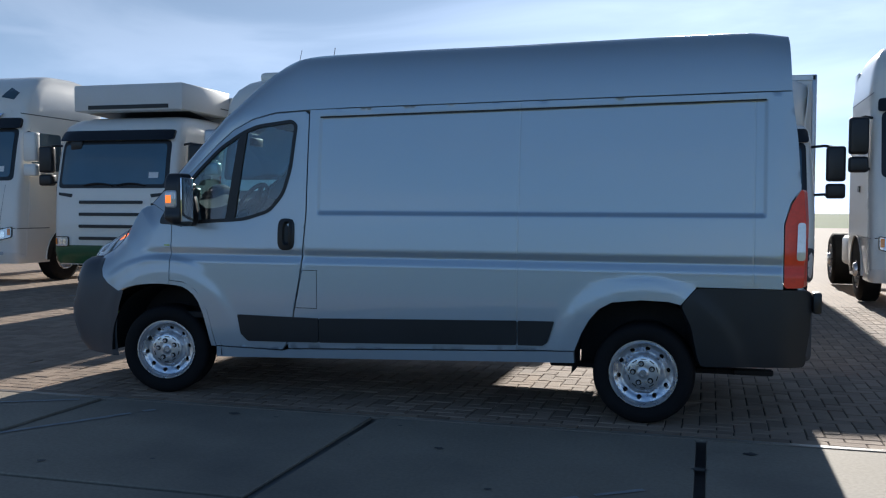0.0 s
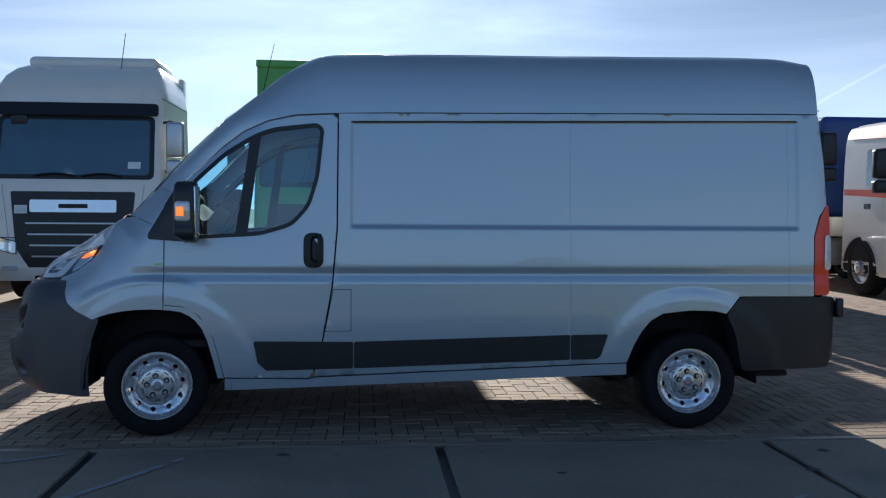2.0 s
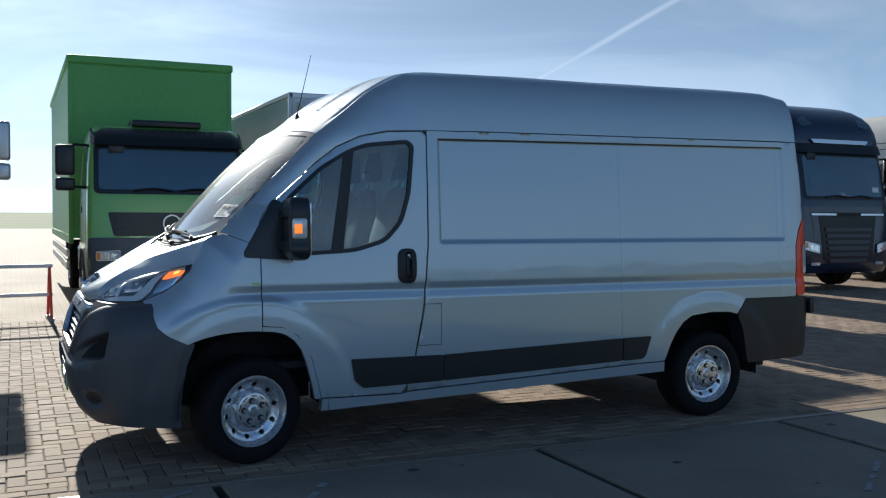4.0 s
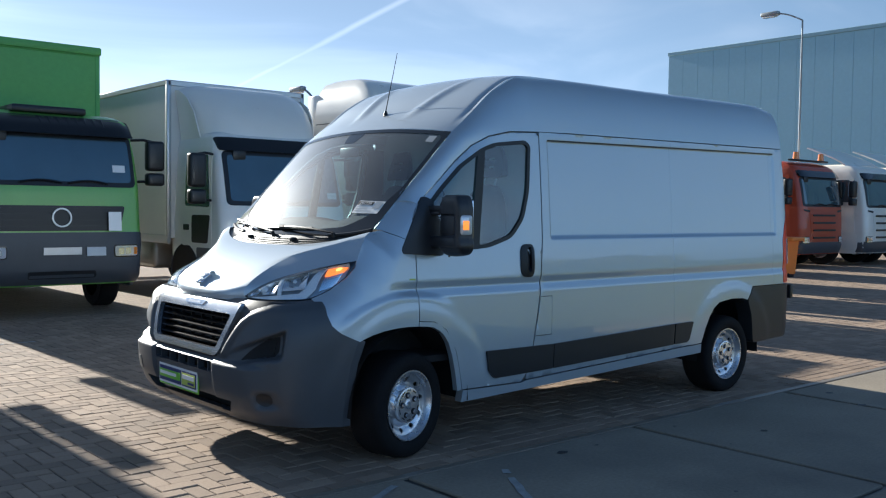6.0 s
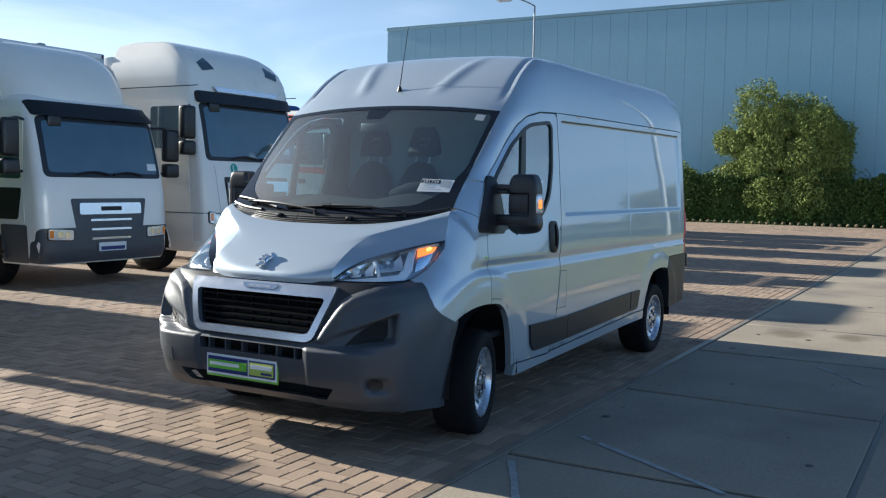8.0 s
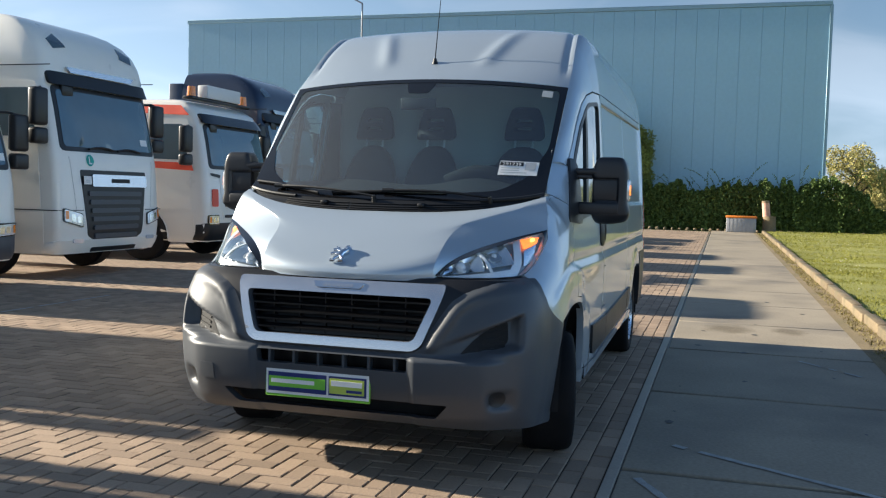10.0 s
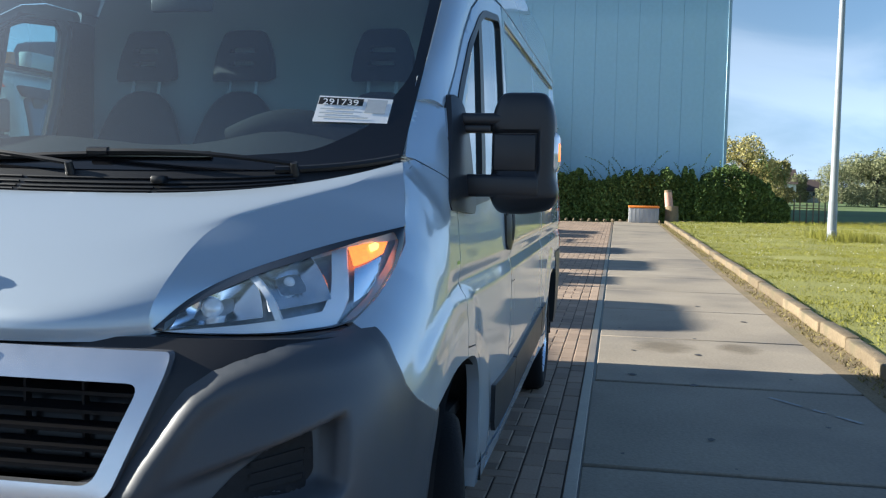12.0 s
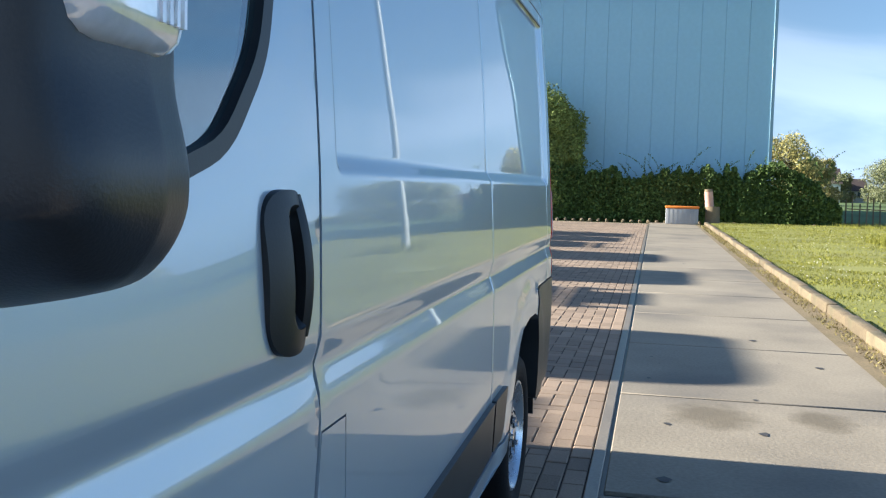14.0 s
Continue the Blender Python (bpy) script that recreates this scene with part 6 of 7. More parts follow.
def truck_wheel(parent, x, y, r=0.48, wide=0.28, face=RIM):
    key = (r, wide, face.name)
    s = 1 if x > 0 else -1
    hub = new("wheel")
    hub.parent = parent
    hub.matrix_basis = pose(x, y, r, 0, 0, 90 if s > 0 else -90)
    if key not in WHEEL:
        k = r / 0.48
        tyre = part("tyre", lathe([(0.27 * k, 0.02), (0.29 * k, -0.01), (0.40 * k, -0.02), (0.45 * k, 0.0), (r, 0.03), (r, wide - 0.03), (0.45 * k, wide), (0.3 * k, wide)], seg=40), RUBBER)
        disc = part("rim", lathe([(0.285 * k, 0.0), (0.27 * k, -0.012), (0.255 * k, 0.0), (0.25 * k, 0.05), (0.17 * k, 0.075), (0.145 * k, 0.03), (0.13 * k, 0.0), (0.11 * k, -0.01), (0.10 * k, -0.06), (0.02, -0.07)], seg=32), face)
        bm = bmesh.new()
        for j in range(10):
            a = 2 * math.pi * j / 10
            add_rod(bm, (0.138 * k * math.cos(a), 0.02, 0.138 * k * math.sin(a)), (0.138 * k * math.cos(a), -0.025, 0.138 * k * math.sin(a)), 0.016 * k, 6)
        nuts = part("wheel_nuts", bm, SATIN)
        WHEEL[key] = [o.data for o in (tyre, disc, nuts)]
        for o in (tyre, disc, nuts):
            bpy.data.objects.remove(o)
    for name, data in zip(("tyre", "rim", "wheel_nuts"), WHEEL[key]):
        ob = new(name, data)
        ob.parent = hub
        if name == "wheel_nuts":
            ob["kind"] = "stuff"


def truck_mirror(truck, cab, s, z0, z1, y=0.25, out=0.30, cover=BLACK, arm=True):
    hw = cab.at((z0 + z1) / 2)[1]
    x0, x1 = s * (hw + out - 0.13), s * (hw + out + 0.13)
    cut = z0 + (z1 - z0) * 0.30
    m = part("mirror", box(min(x0, x1), max(x0, x1), y - 0.09, y + 0.07, cut + 0.02, z1, 0.045, 3), cover, truck)
    part("wide_mirror", box(min(x0, x1), max(x0, x1), y - 0.09, y + 0.07, z0, cut - 0.01, 0.04, 3), cover, m)
    part("mirror_glass", box(min(x0, x1) + 0.03, max(x0, x1) - 0.03, y + 0.068, y + 0.076, cut + 0.05, z1 - 0.03), CHROME, m)
    if arm:
        for z in (z1 - 0.02, z0 + 0.03):
            part("mirror_arm", add_tube(bmesh.new(), [(s * (hw - 0.02), y + 0.12, z + 0.02), (s * (hw + out * 0.5), y + 0.03, z + 0.03), (s * (hw + out), y, z)], 0.02, 8), BLACK, m)


def build_cab(truck, cab, o):
    """The cab's parts from a table of sizes o."""
    w = cab.at(1.5)[1]
    shell = part("cab_body", cab.shell(), o["paint"], truck)
    z0, z1, sw = o["screen"]
    out = [(-sw, z0), (sw, z0), (sw * 0.985, z1), (-sw * 0.985, z1)]
    part("windscreen", sheet(rounded(out, 0.09), [], cab.front(0.006), 0.12, rim=0.01, way=(0, 1, 0)), BLACK, truck)
    part("windscreen_pane", sheet(rounded(inset(out, 0.065), 0.07), [], cab.front(0.012), 0.12), TRUCKGLASS, truck, "dark windscreen reflecting the sky")
    for u0, u1 in ((-0.5, 0.02), (0.1, 0.6)):
        pts = [cab.front(0.028)(sw * (u0 + (u1 - u0) * t), z0 + 0.045 + 0.035 * math.sin(math.pi * t)) for t in np.linspace(0, 1, 8)]
        part("wiper", add_tube(bmesh.new(), pts, 0.017, 6), BLACK, truck)
    if "notice" in o:
        x, z = o["notice"]
        part("paper_notice", sheet(rect(x - 0.09, x + 0.09, z - 0.05, z + 0.05), [], cab.front(0.015), 0.1), PAPER, truck)
    if "visor" in o:
        a, b, mt, deep = o["visor"]
        vis = [(-sw * 1.03, a), (sw * 1.03, a), (sw * 1.02, b), (-sw * 1.02, b)]
        part("sun_visor", sheet(rounded(vis, 0.05), [], lambda x, z: Vector(cab.front(0.03 + deep * (b - z) / (b - a))(x, z)), 0.12, rim=0.05, way=(0, 1, 0)), mt, truck)
    g = o["grille"]
    part("grille_panel", sheet(rounded(g["outline"], 0.04), [], cab.front(0.008), 0.1, rim=0.02, way=(0, 1, 0)), g.get("mat", BLACK), truck)
    for z, half, thick in g["slats"]:
        part("grille_slat", sheet(rounded(rect(-half, half, z - thick / 2, z + thick / 2), thick * 0.4), [], cab.front(0.03), 0.15, rim=0.03, way=(0, 1, 0)), g.get("slat_mat", SATIN), truck)
    if "name" in o:
        x0, x1, a, b = o["name"]
        bar = part("name_bar", sheet(rounded(rect(x0, x1, a, b), 0.03), [], cab.front(0.035), 0.1, rim=0.03, way=(0, 1, 0)), SATIN, truck)
        k = (x1 - x0) / 6
        m = (x0 + x1) / 2
        part("name_print", sheet(rect(m - k, m + k, (a + b) / 2 - 0.03, (a + b) / 2 + 0.03, 0.012), [], cab.front(0.04), 0.1), INK, bar)
    a, b = o["bumper"]
    part("bumper", sheet(rect(-w * 0.998, w * 0.998, a, b, 0.06), [], cab.front(0.02), 0.1, rim=0.10, way=(0, 1, 0)), o["bumper_mat"], truck)
    if "intake" in o:
        x, za, zb = o["intake"]
        part("bumper_intake", sheet(rect(-x, x, za, zb, 0.03), [], cab.front(0.026), 0.1), BLACK, truck)
    lx, lz, lw, lh, lean = o["lamp"]
    for s in (-1, 1):
        poly = [(s * (lx - lw / 2), lz - lh / 2), (s * (lx + lw / 2), lz - lh / 2 + lean), (s * (lx + lw / 2), lz + lh / 2 + lean), (s * (lx - lw / 2), lz + lh / 2)]
        lamp = part("headlamp", sheet(rounded(poly, 0.04), [], cab.front(0.024), 0.06, rim=0.02, way=(0, 1, 0)), GLOSS, truck)
        part("lamp_lens", sheet(rounded(inset(poly, 0.015), 0.03), [], cab.front(0.03), 0.04, rim=0.008, way=(0, 1, 0)), LENS, lamp)
        for f in (-0.22, 0.06):
            c = s * (lx + lw * f)
            d = s * lw * 0.11
            ref = [(c - d, lz - lh * 0.28 + lean * (f + 0.4)), (c + d, lz - lh * 0.26 + lean * (f + 0.5)), (c + d, lz + lh * 0.26 + lean * (f + 0.5)), (c - d, lz + lh * 0.24 + lean * (f + 0.4))]
            part("lamp_reflector", sheet(rounded(ref, 0.02), [], cab.front(0.036), 0.03, rim=0.006, way=(0, 1, 0)), REFLECT, lamp)
        part("lamp_indicator", sheet(rect(min(s * (lx + lw * 0.3), s * (lx + lw * 0.44)), max(s * (lx + lw * 0.3), s * (lx + lw * 0.44)), lz - lh * 0.3 + lean, lz + lh * 0.3 + lean), [], cab.front(0.036), 0.05), AMBER, lamp)
        if "fog" in o:
            fx, fz = o["fog"]
            part("fog_lamp", sheet(rect(min(s * (fx - 0.11), s * (fx + 0.11)), max(s * (fx - 0.11), s * (fx + 0.11)), fz - 0.03, fz + 0.03, 0.02), [], cab.front(0.03), 0.05, rim=0.01, way=(0, 1, 0)), LENS, truck)
        if "eyebrow" in o:
            ex, ez = o["eyebrow"]
            part("air_inlet", sheet(rounded([(s * (ex - 0.14), ez - 0.04), (s * (ex + 0.14), ez), (s * (ex + 0.15), ez + 0.05), (s * (ex - 0.16), ez + 0.02)], 0.02), [], cab.front(0.012), 0.06), BLACK, truck)
        # door: window, seams, handle, steps
        dz0, dz1 = o["door_glass"]
        y0, y1 = o.get("door_y", (0.42, 1.25))
        win = [(y0, dz0), (y1, dz0 + 0.02), (y1, dz1), (y0 + 0.12, dz1)]
        door = part("door", sheet(rounded([(y0 - 0.08, o["door_low"]), (y1 + 0.10, o["door_low"]), (y1 + 0.10, dz1 + 0.09), (y0 + 0.02, dz1 + 0.09)], 0.05), [], cab.side(s, 0.006), 0.15, rim=0.012, way=(-s, 0, 0)), o["paint"], truck)
        part("door_window", sheet(rounded(win, 0.06), [], cab.side(s, 0.012), 0.15, rim=0.008, way=(-s, 0, 0)), TRUCKGLASS, door)
        part("door_handle", sheet(rect(y1 - 0.16, y1 + 0.02, dz0 - 0.36, dz0 - 0.27, 0.02), [], cab.side(s, 0.022), 0.1, rim=0.012, way=(-s, 0, 0)), BLACK, door)
        if o.get("low_glass"):
            part("door_low_window", sheet(rounded([(y0 + 0.05, dz0 - 0.55), (y1 - 0.25, dz0 - 0.55), (y1 - 0.25, dz0 - 0.12), (y0 - 0.02, dz0 - 0.12)], 0.05), [], cab.side(s, 0.012), 0.15, rim=0.008, way=(-s, 0, 0)), BLACK, door)
        part("step_skirt", sheet(rect(0.30, 0.85, 0.36, o["door_low"] - 0.02, 0.04), [], cab.side(s, 0.004), 0.15, rim=0.05, way=(-s, 0, 0)), o["skirt"], truck)
        ay, ar = o["axle"], o.get("wheel_r", 0.48)
        arch = [(ay + (ar + 0.10) * math.cos(t), 0.40 + (ar + 0.13) * math.sin(t)) for t in np.linspace(0, math.pi, 20)]
        part("wheel_arch", sheet(arch + [(ay - ar - 0.10, 0.36), (ay + ar + 0.10, 0.36)][::-1], [], cab.side(s, 0.003), 0.15), DARK, truck)
        part("mudguard", grid(16, 2, lambda u, v: (s * (w - 0.25 + 0.27 * v), ay + (ar + 0.10) * math.cos(math.pi * u), 0.42 + (ar + 0.10) * math.sin(math.pi * u))), o["skirt"], truck)
        truck_wheel(truck, s * (w - 0.02), ay, ar, face=o.get("rim", RIM))
        mz0, mz1 = o["mirror"]
        truck_mirror(truck, cab, s, mz0, mz1, o.get("mirror_y", 0.30), o.get("mirror_out", 0.30), cover=o.get("mirror_mat", BLACK))
    part("kerb_mirror", box(-w * 0.75, -w * 0.55, -0.05 + cab.at(z1)[0], 0.05 + cab.at(z1)[0], z1 - 0.16, z1 + 0.03, 0.03, 2), BLACK, truck)
    if "badge" in o:
        bx, bz, r, mt = o["badge"]
        disc = [(bx + r * math.cos(t), bz + r * math.sin(t)) for t in np.linspace(0, 2 * math.pi, 32, False)]
        hole = [(bx + r * 0.85 * math.cos(t), bz + r * 0.85 * math.sin(t)) for t in np.linspace(0, 2 * math.pi, 32, False)]
        if mt is CHROME:
            b = part("badge_ring", sheet(disc, [hole], cab.front(0.05), 0.03, rim=0.03, way=(0, 1, 0)), ALU, truck, "round chrome badge")
        else:
            b = part("round_sticker", sheet(disc, [], cab.front(0.008), 0.05), mt, truck, "round teal sticker with the letter L")
            part("letter", sheet([(bx - 0.03, bz - 0.055), (bx + 0.04, bz - 0.055), (bx + 0.04, bz - 0.033), (bx - 0.008, bz - 0.033), (bx - 0.008, bz + 0.055), (bx - 0.03, bz + 0.055)], [], cab.front(0.011), 0.05), PAPER, b)
    if "plate" in o:
        px, pz, pw, mt = o["plate"]
        pl = part("bumper_plate", sheet(rect(px - pw / 2, px + pw / 2, pz - 0.06, pz + 0.06), [], cab.front(0.045), 0.1, rim=0.01, way=(0, 1, 0)), PAPER, truck)
        part("plate_print", sheet(rect(px - pw / 2 + 0.03, px + pw / 2 - 0.03, pz - 0.045, pz + 0.005), [], cab.front(0.049), 0.1), mt, pl)


def chassis(truck, w, length, rear, mt=DARK, dual=True, axles=1):
    for s in (-1, 1):
        part("chassis_rail", box(s * 0.42 - 0.04, s * 0.42 + 0.04, 0.6, length, 0.72, 0.98), mt, truck)
        for k in range(axles):
            truck_wheel(truck, s * (w - 0.02), rear + 1.3 * k, 0.48, 0.55)
        part("fuel_tank", box(s * (w - 0.35) - 0.3, s * (w - 0.35) + 0.3, 2.6, 3.7, 0.45, 0.95, 0.08, 3), ALU, truck)
    part("rear_crossbar", box(-w * 0.9, w * 0.9, length - 0.1, length, 0.6, 0.85, 0.02, 1), mt, truck)
    part("engine_block", box(-0.42, 0.42, 0.4, 2.2, 0.5, 1.0), DARK, truck)


def cargo_box(truck, w, y0, y1, z0, z1, mt, trim=ALU):
    body = part("cargo_body", box(-w, w, y0, y1, z0, z1, 0.01, 1), mt, truck)
    for x0, x1 in ((-w - 0.012, -w + 0.06), (w - 0.06, w + 0.012)):
        part("corner_post", box(x0, x1, y0 - 0.012, y0 + 0.06, z0, z1 + 0.01, 0.012, 2), trim, body)
        part("roof_edge_strip", box(x0, x1, y0, y1, z1 - 0.07, z1 + 0.015, 0.012, 1), trim, body)
        part("floor_trim", box(x0, x1, y0, y1, z0 - 0.09, z0 + 0.05, 0.01, 1), trim, body)
    part("front_trim", box(-w, w, y0 - 0.012, y0 + 0.05, z1 - 0.08, z1 + 0.014, 0.012, 1), trim, body)
    part("side_guard", box(w - 0.06, w - 0.02, y0 + 1.3, y0 + 3.6, 0.50, 0.62), trim, body)
    part("side_guard", box(-w + 0.02, -w + 0.06, y0 + 1.3, y0 + 3.6, 0.50, 0.62), trim, body)
    return body


TALL = [(0.36, 0.10, 1.22), (0.50, 0.02, 1.24), (0.75, 0.0, 1.25), (1.25, 0.02, 1.25), (1.70, 0.05, 1.25), (1.95, 0.10, 1.25), (2.45, 0.20, 1.24), (2.85, 0.30, 1.23),
        (3.05, 0.32, 1.23), (3.24, 0.37, 1.215), (3.42, 0.46, 1.18), (3.58, 0.62, 1.13), (3.71, 0.84, 1.06), (3.79, 1.06, 0.99), (3.84, 1.30, 0.92)]
LOWER_ROOF = TALL[:9] + [(3.24, 0.40, 1.20), (3.40, 0.55, 1.15), (3.54, 0.80, 1.08), (3.62, 1.05, 1.00), (3.66, 1.25, 0.94)]
TALL_SET = dict(screen=(1.84, 2.78, 1.13), visor=(2.78, 2.97, BLACK, 0.05), grille=dict(outline=[(-0.80, 1.58), (0.80, 1.58), (0.66, 0.62), (0.52, 0.55), (-0.52, 0.55), (-0.66, 0.62)],
                slats=[(1.235 - 0.125 * k, 0.64 - 0.025 * k, 0.07) for k in range(6)], slat_mat=PLASTIC), name=(-0.56, 0.78, 1.34, 1.52), bumper=(0.36, 0.56), bumper_mat=WHITE, intake=(0.55, 0.37, 0.44),
                lamp=(0.97, 0.84, 0.38, 0.20, 0.09), fog=(0.88, 0.55), door_glass=(2.02, 2.72), door_low=1.0, skirt=WHITE, axle=1.38, mirror=(1.92, 2.70), mirror_y=0.26, mirror_out=0.17, notice=(0.85, 2.05))
MID = [(0.34, 0.06, 1.10), (0.46, 0.0, 1.12), (0.80, 0.0, 1.14), (1.30, 0.03, 1.14), (1.52, 0.06, 1.13), (2.00, 0.18, 1.11), (2.42, 0.30, 1.08), (2.58, 0.42, 1.04), (2.66, 0.62, 0.98)]
LOWSC = [(0.38, 0.08, 1.16), (0.55, 0.0, 1.19), (1.10, 0.0, 1.20), (1.70, 0.03, 1.20), (2.20, 0.12, 1.19), (2.62, 0.22, 1.17), (2.78, 0.30, 1.14), (2.90, 0.50, 1.08), (2.96, 0.75, 1.0)]
SC_SET = dict(screen=(1.70, 2.52, 1.08), visor=(2.52, 2.70, GLOSS, 0.06), bumper=(0.40, 0.72), lamp=(0.98, 0.78, 0.30, 0.18, 0.0), eyebrow=(0.92, 1.58), door_glass=(1.85, 2.50), door_low=0.95, axle=1.40,
              mirror=(1.75, 2.45), grille=dict(outline=[(-0.78, 1.58), (0.78, 1.58), (0.70, 0.76), (-0.70, 0.76)], slats=[], mat=WHITE), skirt=WHITE)


def tall_tractor(x, y, label, paint=WHITE, group="trucks parked in a row", rows=TALL, **more):
    t = thing("truck", x, y, 0, label, "truck", group)
    cab = Cab(rows, 2.25)
    o = dict(TALL_SET, paint=paint)
    o.update(more)
    build_cab(t, cab, o)
    for s in (-1, 1):
        if rows is TALL:
            part("roof_lamp", sheet([(s * 0.64, 3.36), (s * 0.92, 3.31), (s * 0.98, 3.44), (s * 0.74, 3.55)], [], cab.front(0.012), 0.06, rim=0.01, way=(0, 1, 0)), TRUCKGLASS, t)
        part("side_fairing", box(s * 1.12 - 0.04, s * 1.12 + 0.04, 2.25, 2.6, 1.0, 3.6, 0.03, 2), paint, t)
    for s in (-1, 1):
        seam = [(s * 0.90, 0.98), (s * 0.905, 0.98), (s * 1.005, 1.76), (s * 1.0, 1.76)]
        part("corner_seam", sheet(seam, [], cab.front(0.004), 0.1), BLACK, t)
        part("cab_seam", sheet(rect(0.20, 2.2, 3.03, 3.045), [], cab.side(s, 0.004), 0.15), BLACK, t)
        part("bumper_seam", sheet(rect(0.05, 0.9, 0.985, 0.997), [], cab.side(s, 0.004), 0.1), BLACK, t)
    part("bumper_seam", sheet(rect(-1.2, -0.75, 0.985, 0.997), [], cab.front(0.004), 0.1), BLACK, t)
    part("bumper_seam", sheet(rect(0.75, 1.2, 0.985, 0.997), [], cab.front(0.004), 0.1), BLACK, t)
    if rows is TALL:
        part("roof_light_strip", sheet(rounded([(-0.72, 2.98), (0.72, 2.98), (0.80, 3.06), (-0.80, 3.06)], 0.02), [], cab.front(0.05), 0.1, rim=0.03, way=(0, 1, 0)), SATIN, t)
    chassis(t, 1.22, 5.9, 4.9)
    return t


def slatted(n, z0, z1, half, mt=BLACK):
    return [(z0 + (z1 - z0) * k / (n - 1), half, 0.055) for k in range(n)]


def low_truck(x, y, label, paint, bumper, slat_mat=BLACK, group="trucks parked in a row", **more):
    t = thing("truck", x, y, 0, label, "truck", group)
    cab = Cab(LOWSC, 2.0)
    o = dict(SC_SET, paint=paint, bumper_mat=bumper, skirt=paint)
    o["grille"] = dict(outline=[(-0.78, 1.58), (0.78, 1.58), (0.70, 0.76), (-0.70, 0.76)], slats=slatted(4, 0.84, 1.46, 0.62), mat=paint, slat_mat=slat_mat)
    o.update(more)
    build_cab(t, cab, o)
    return t, cab


# white tractor at the end of the row
tall_tractor(-12.85, 13.9, "white high-roof truck tractor beside a refrigerated lorry", mirror_mat=WHITE)
# refrigerated lorry
t, cab = low_truck(-9.65, 13.9, "white lorry with green bumper and refrigerated body", WHITE, DGREEN, notice=(0.80, 1.92))
chassis(t, 1.2, 9.0, 6.2)
cargo_box(t, 1.27, 2.1, 9.2, 1.05, 3.42, PANELW)
fr = part("cooling_unit", box(-1.05, 1.12, 0.45, 2.1, 3.06, 3.52, 0.03, 2), PANELW, t, "white cooling unit over the cab")
bm = bmesh.new()
vs = [bm.verts.new(p) for p in ((-1.03, 0.47, 3.08), (1.10, 0.47, 3.08), (0.9, 1.9, 2.98), (-0.9, 1.9, 2.98))]
bm.faces.new(vs)
part("cooling_intake", bm, BLACK, fr)
part("cooling_grille", box(-0.75, 0.85, 0.44, 0.46, 3.09, 3.16), BLACK, fr)
part("warning_flag", box(1.24, 1.27, 1.5, 1.75, 1.75, 1.95), REDBAND, t, "small red warning board")
for z in (0.6, 1.0, 1.4, 1.8, 2.2):
    part("ladder_rung", rod((1.24, 1.75, z), (1.24, 2.05, z), 0.012, 8), ALU, t)
for y in (1.75, 2.05):
    part("ladder_rail", rod((1.24, y, 0.5), (1.24, y, 2.4), 0.014, 8), ALU, t)
# wide-grille tractor
t = tall_tractor(-6.54, 14.1, "white high-roof truck tractor with a wide black grille", rows=LOWER_ROOF, name=(-0.60, 0.62, 1.36, 1.54),
                 grille=dict(outline=[(-0.88, 1.66), (0.88, 1.66), (0.80, 0.85), (0.62, 0.55), (-0.62, 0.55), (-0.80, 0.85)], slats=[(1.20 - 0.16 * k, 0.66 - 0.03 * k, 0.022) for k in range(4)], slat_mat=ALU), mirror_mat=ALU, plate=(-0.72, 1.40, 0.18, ALU))
part("roof_spoiler", box(-0.95, 1.0, 1.05, 2.25, 3.58, 3.76, 0.08, 3), WHITE, t)
part("roof_aerial", rod((0.5, 0.8, 3.5), (0.55, 0.9, 4.1), 0.006, 6), BLACK, t)
# green curtain-side lorry
t = thing("truck", -2.88, 14.55, 0, "green box lorry with a black grille and a dark windscreen", "truck", "trucks parked in a row")
cab = Cab([(0.42, 0.10, 1.10), (0.55, 0.0, 1.13), (0.95, 0.0, 1.15), (1.15, 0.02, 1.15), (1.75, 0.06, 1.14), (2.2, 0.16, 1.12), (2.60, 0.27, 1.08), (2.70, 0.36, 1.05), (2.78, 0.60, 0.98)], 1.75)
build_cab(t, cab, dict(paint=GREEN, screen=(1.76, 2.48, 1.06), visor=(2.46, 2.72, BLACK, 0.09), grille=dict(outline=[(-0.88, 1.50), (0.88, 1.50), (0.80, 1.16), (-0.80, 1.16)], slats=slatted(4, 1.20, 1.44, 0.78), slat_mat=BLACK),
     bumper=(0.44, 1.14), bumper_mat=PLASTIC, intake=(0.45, 0.52, 0.62), lamp=(0.88, 0.88, 0.36, 0.17, 0.0), door_glass=(1.85, 2.45), door_low=1.0, skirt=PLASTIC, axle=1.25, wheel_r=0.42, mirror=(1.80, 2.45), badge=(0.0, 1.34, 0.13, CHROME),
     plate=(0.45, 0.88, 0.26, PAPER), notice=(0.82, 2.02)))
part("roof_deflector", box(-0.5, 0.5, 0.45, 1.0, 2.76, 2.86, 0.03, 2), BLACK, t)
part("number_holder", sheet(rect(-0.25, 0.25, 0.84, 0.94), [], cab.front(0.045), 0.1, rim=0.01, way=(0, 1, 0)), ALU, t)
part("grille_card", sheet(rect(0.62, 0.80, 1.16, 1.42), [], cab.front(0.07), 0.1, rim=0.005, way=(0, 1, 0)), ALU, t)
chassis(t, 1.12, 9.2, 5.6)
body = cargo_box(t, 1.28, 2.05, 9.3, 1.08, 3.92, TARP, TARP)
part("tarp_front", grid(20, 16, lambda u, v: (-1.16 + 2.32 * u, 2.035 - 0.02 * noise.noise(Vector((u * 3, v * 4, 1))), 2.0 + 1.72 * v)), TARP, body)
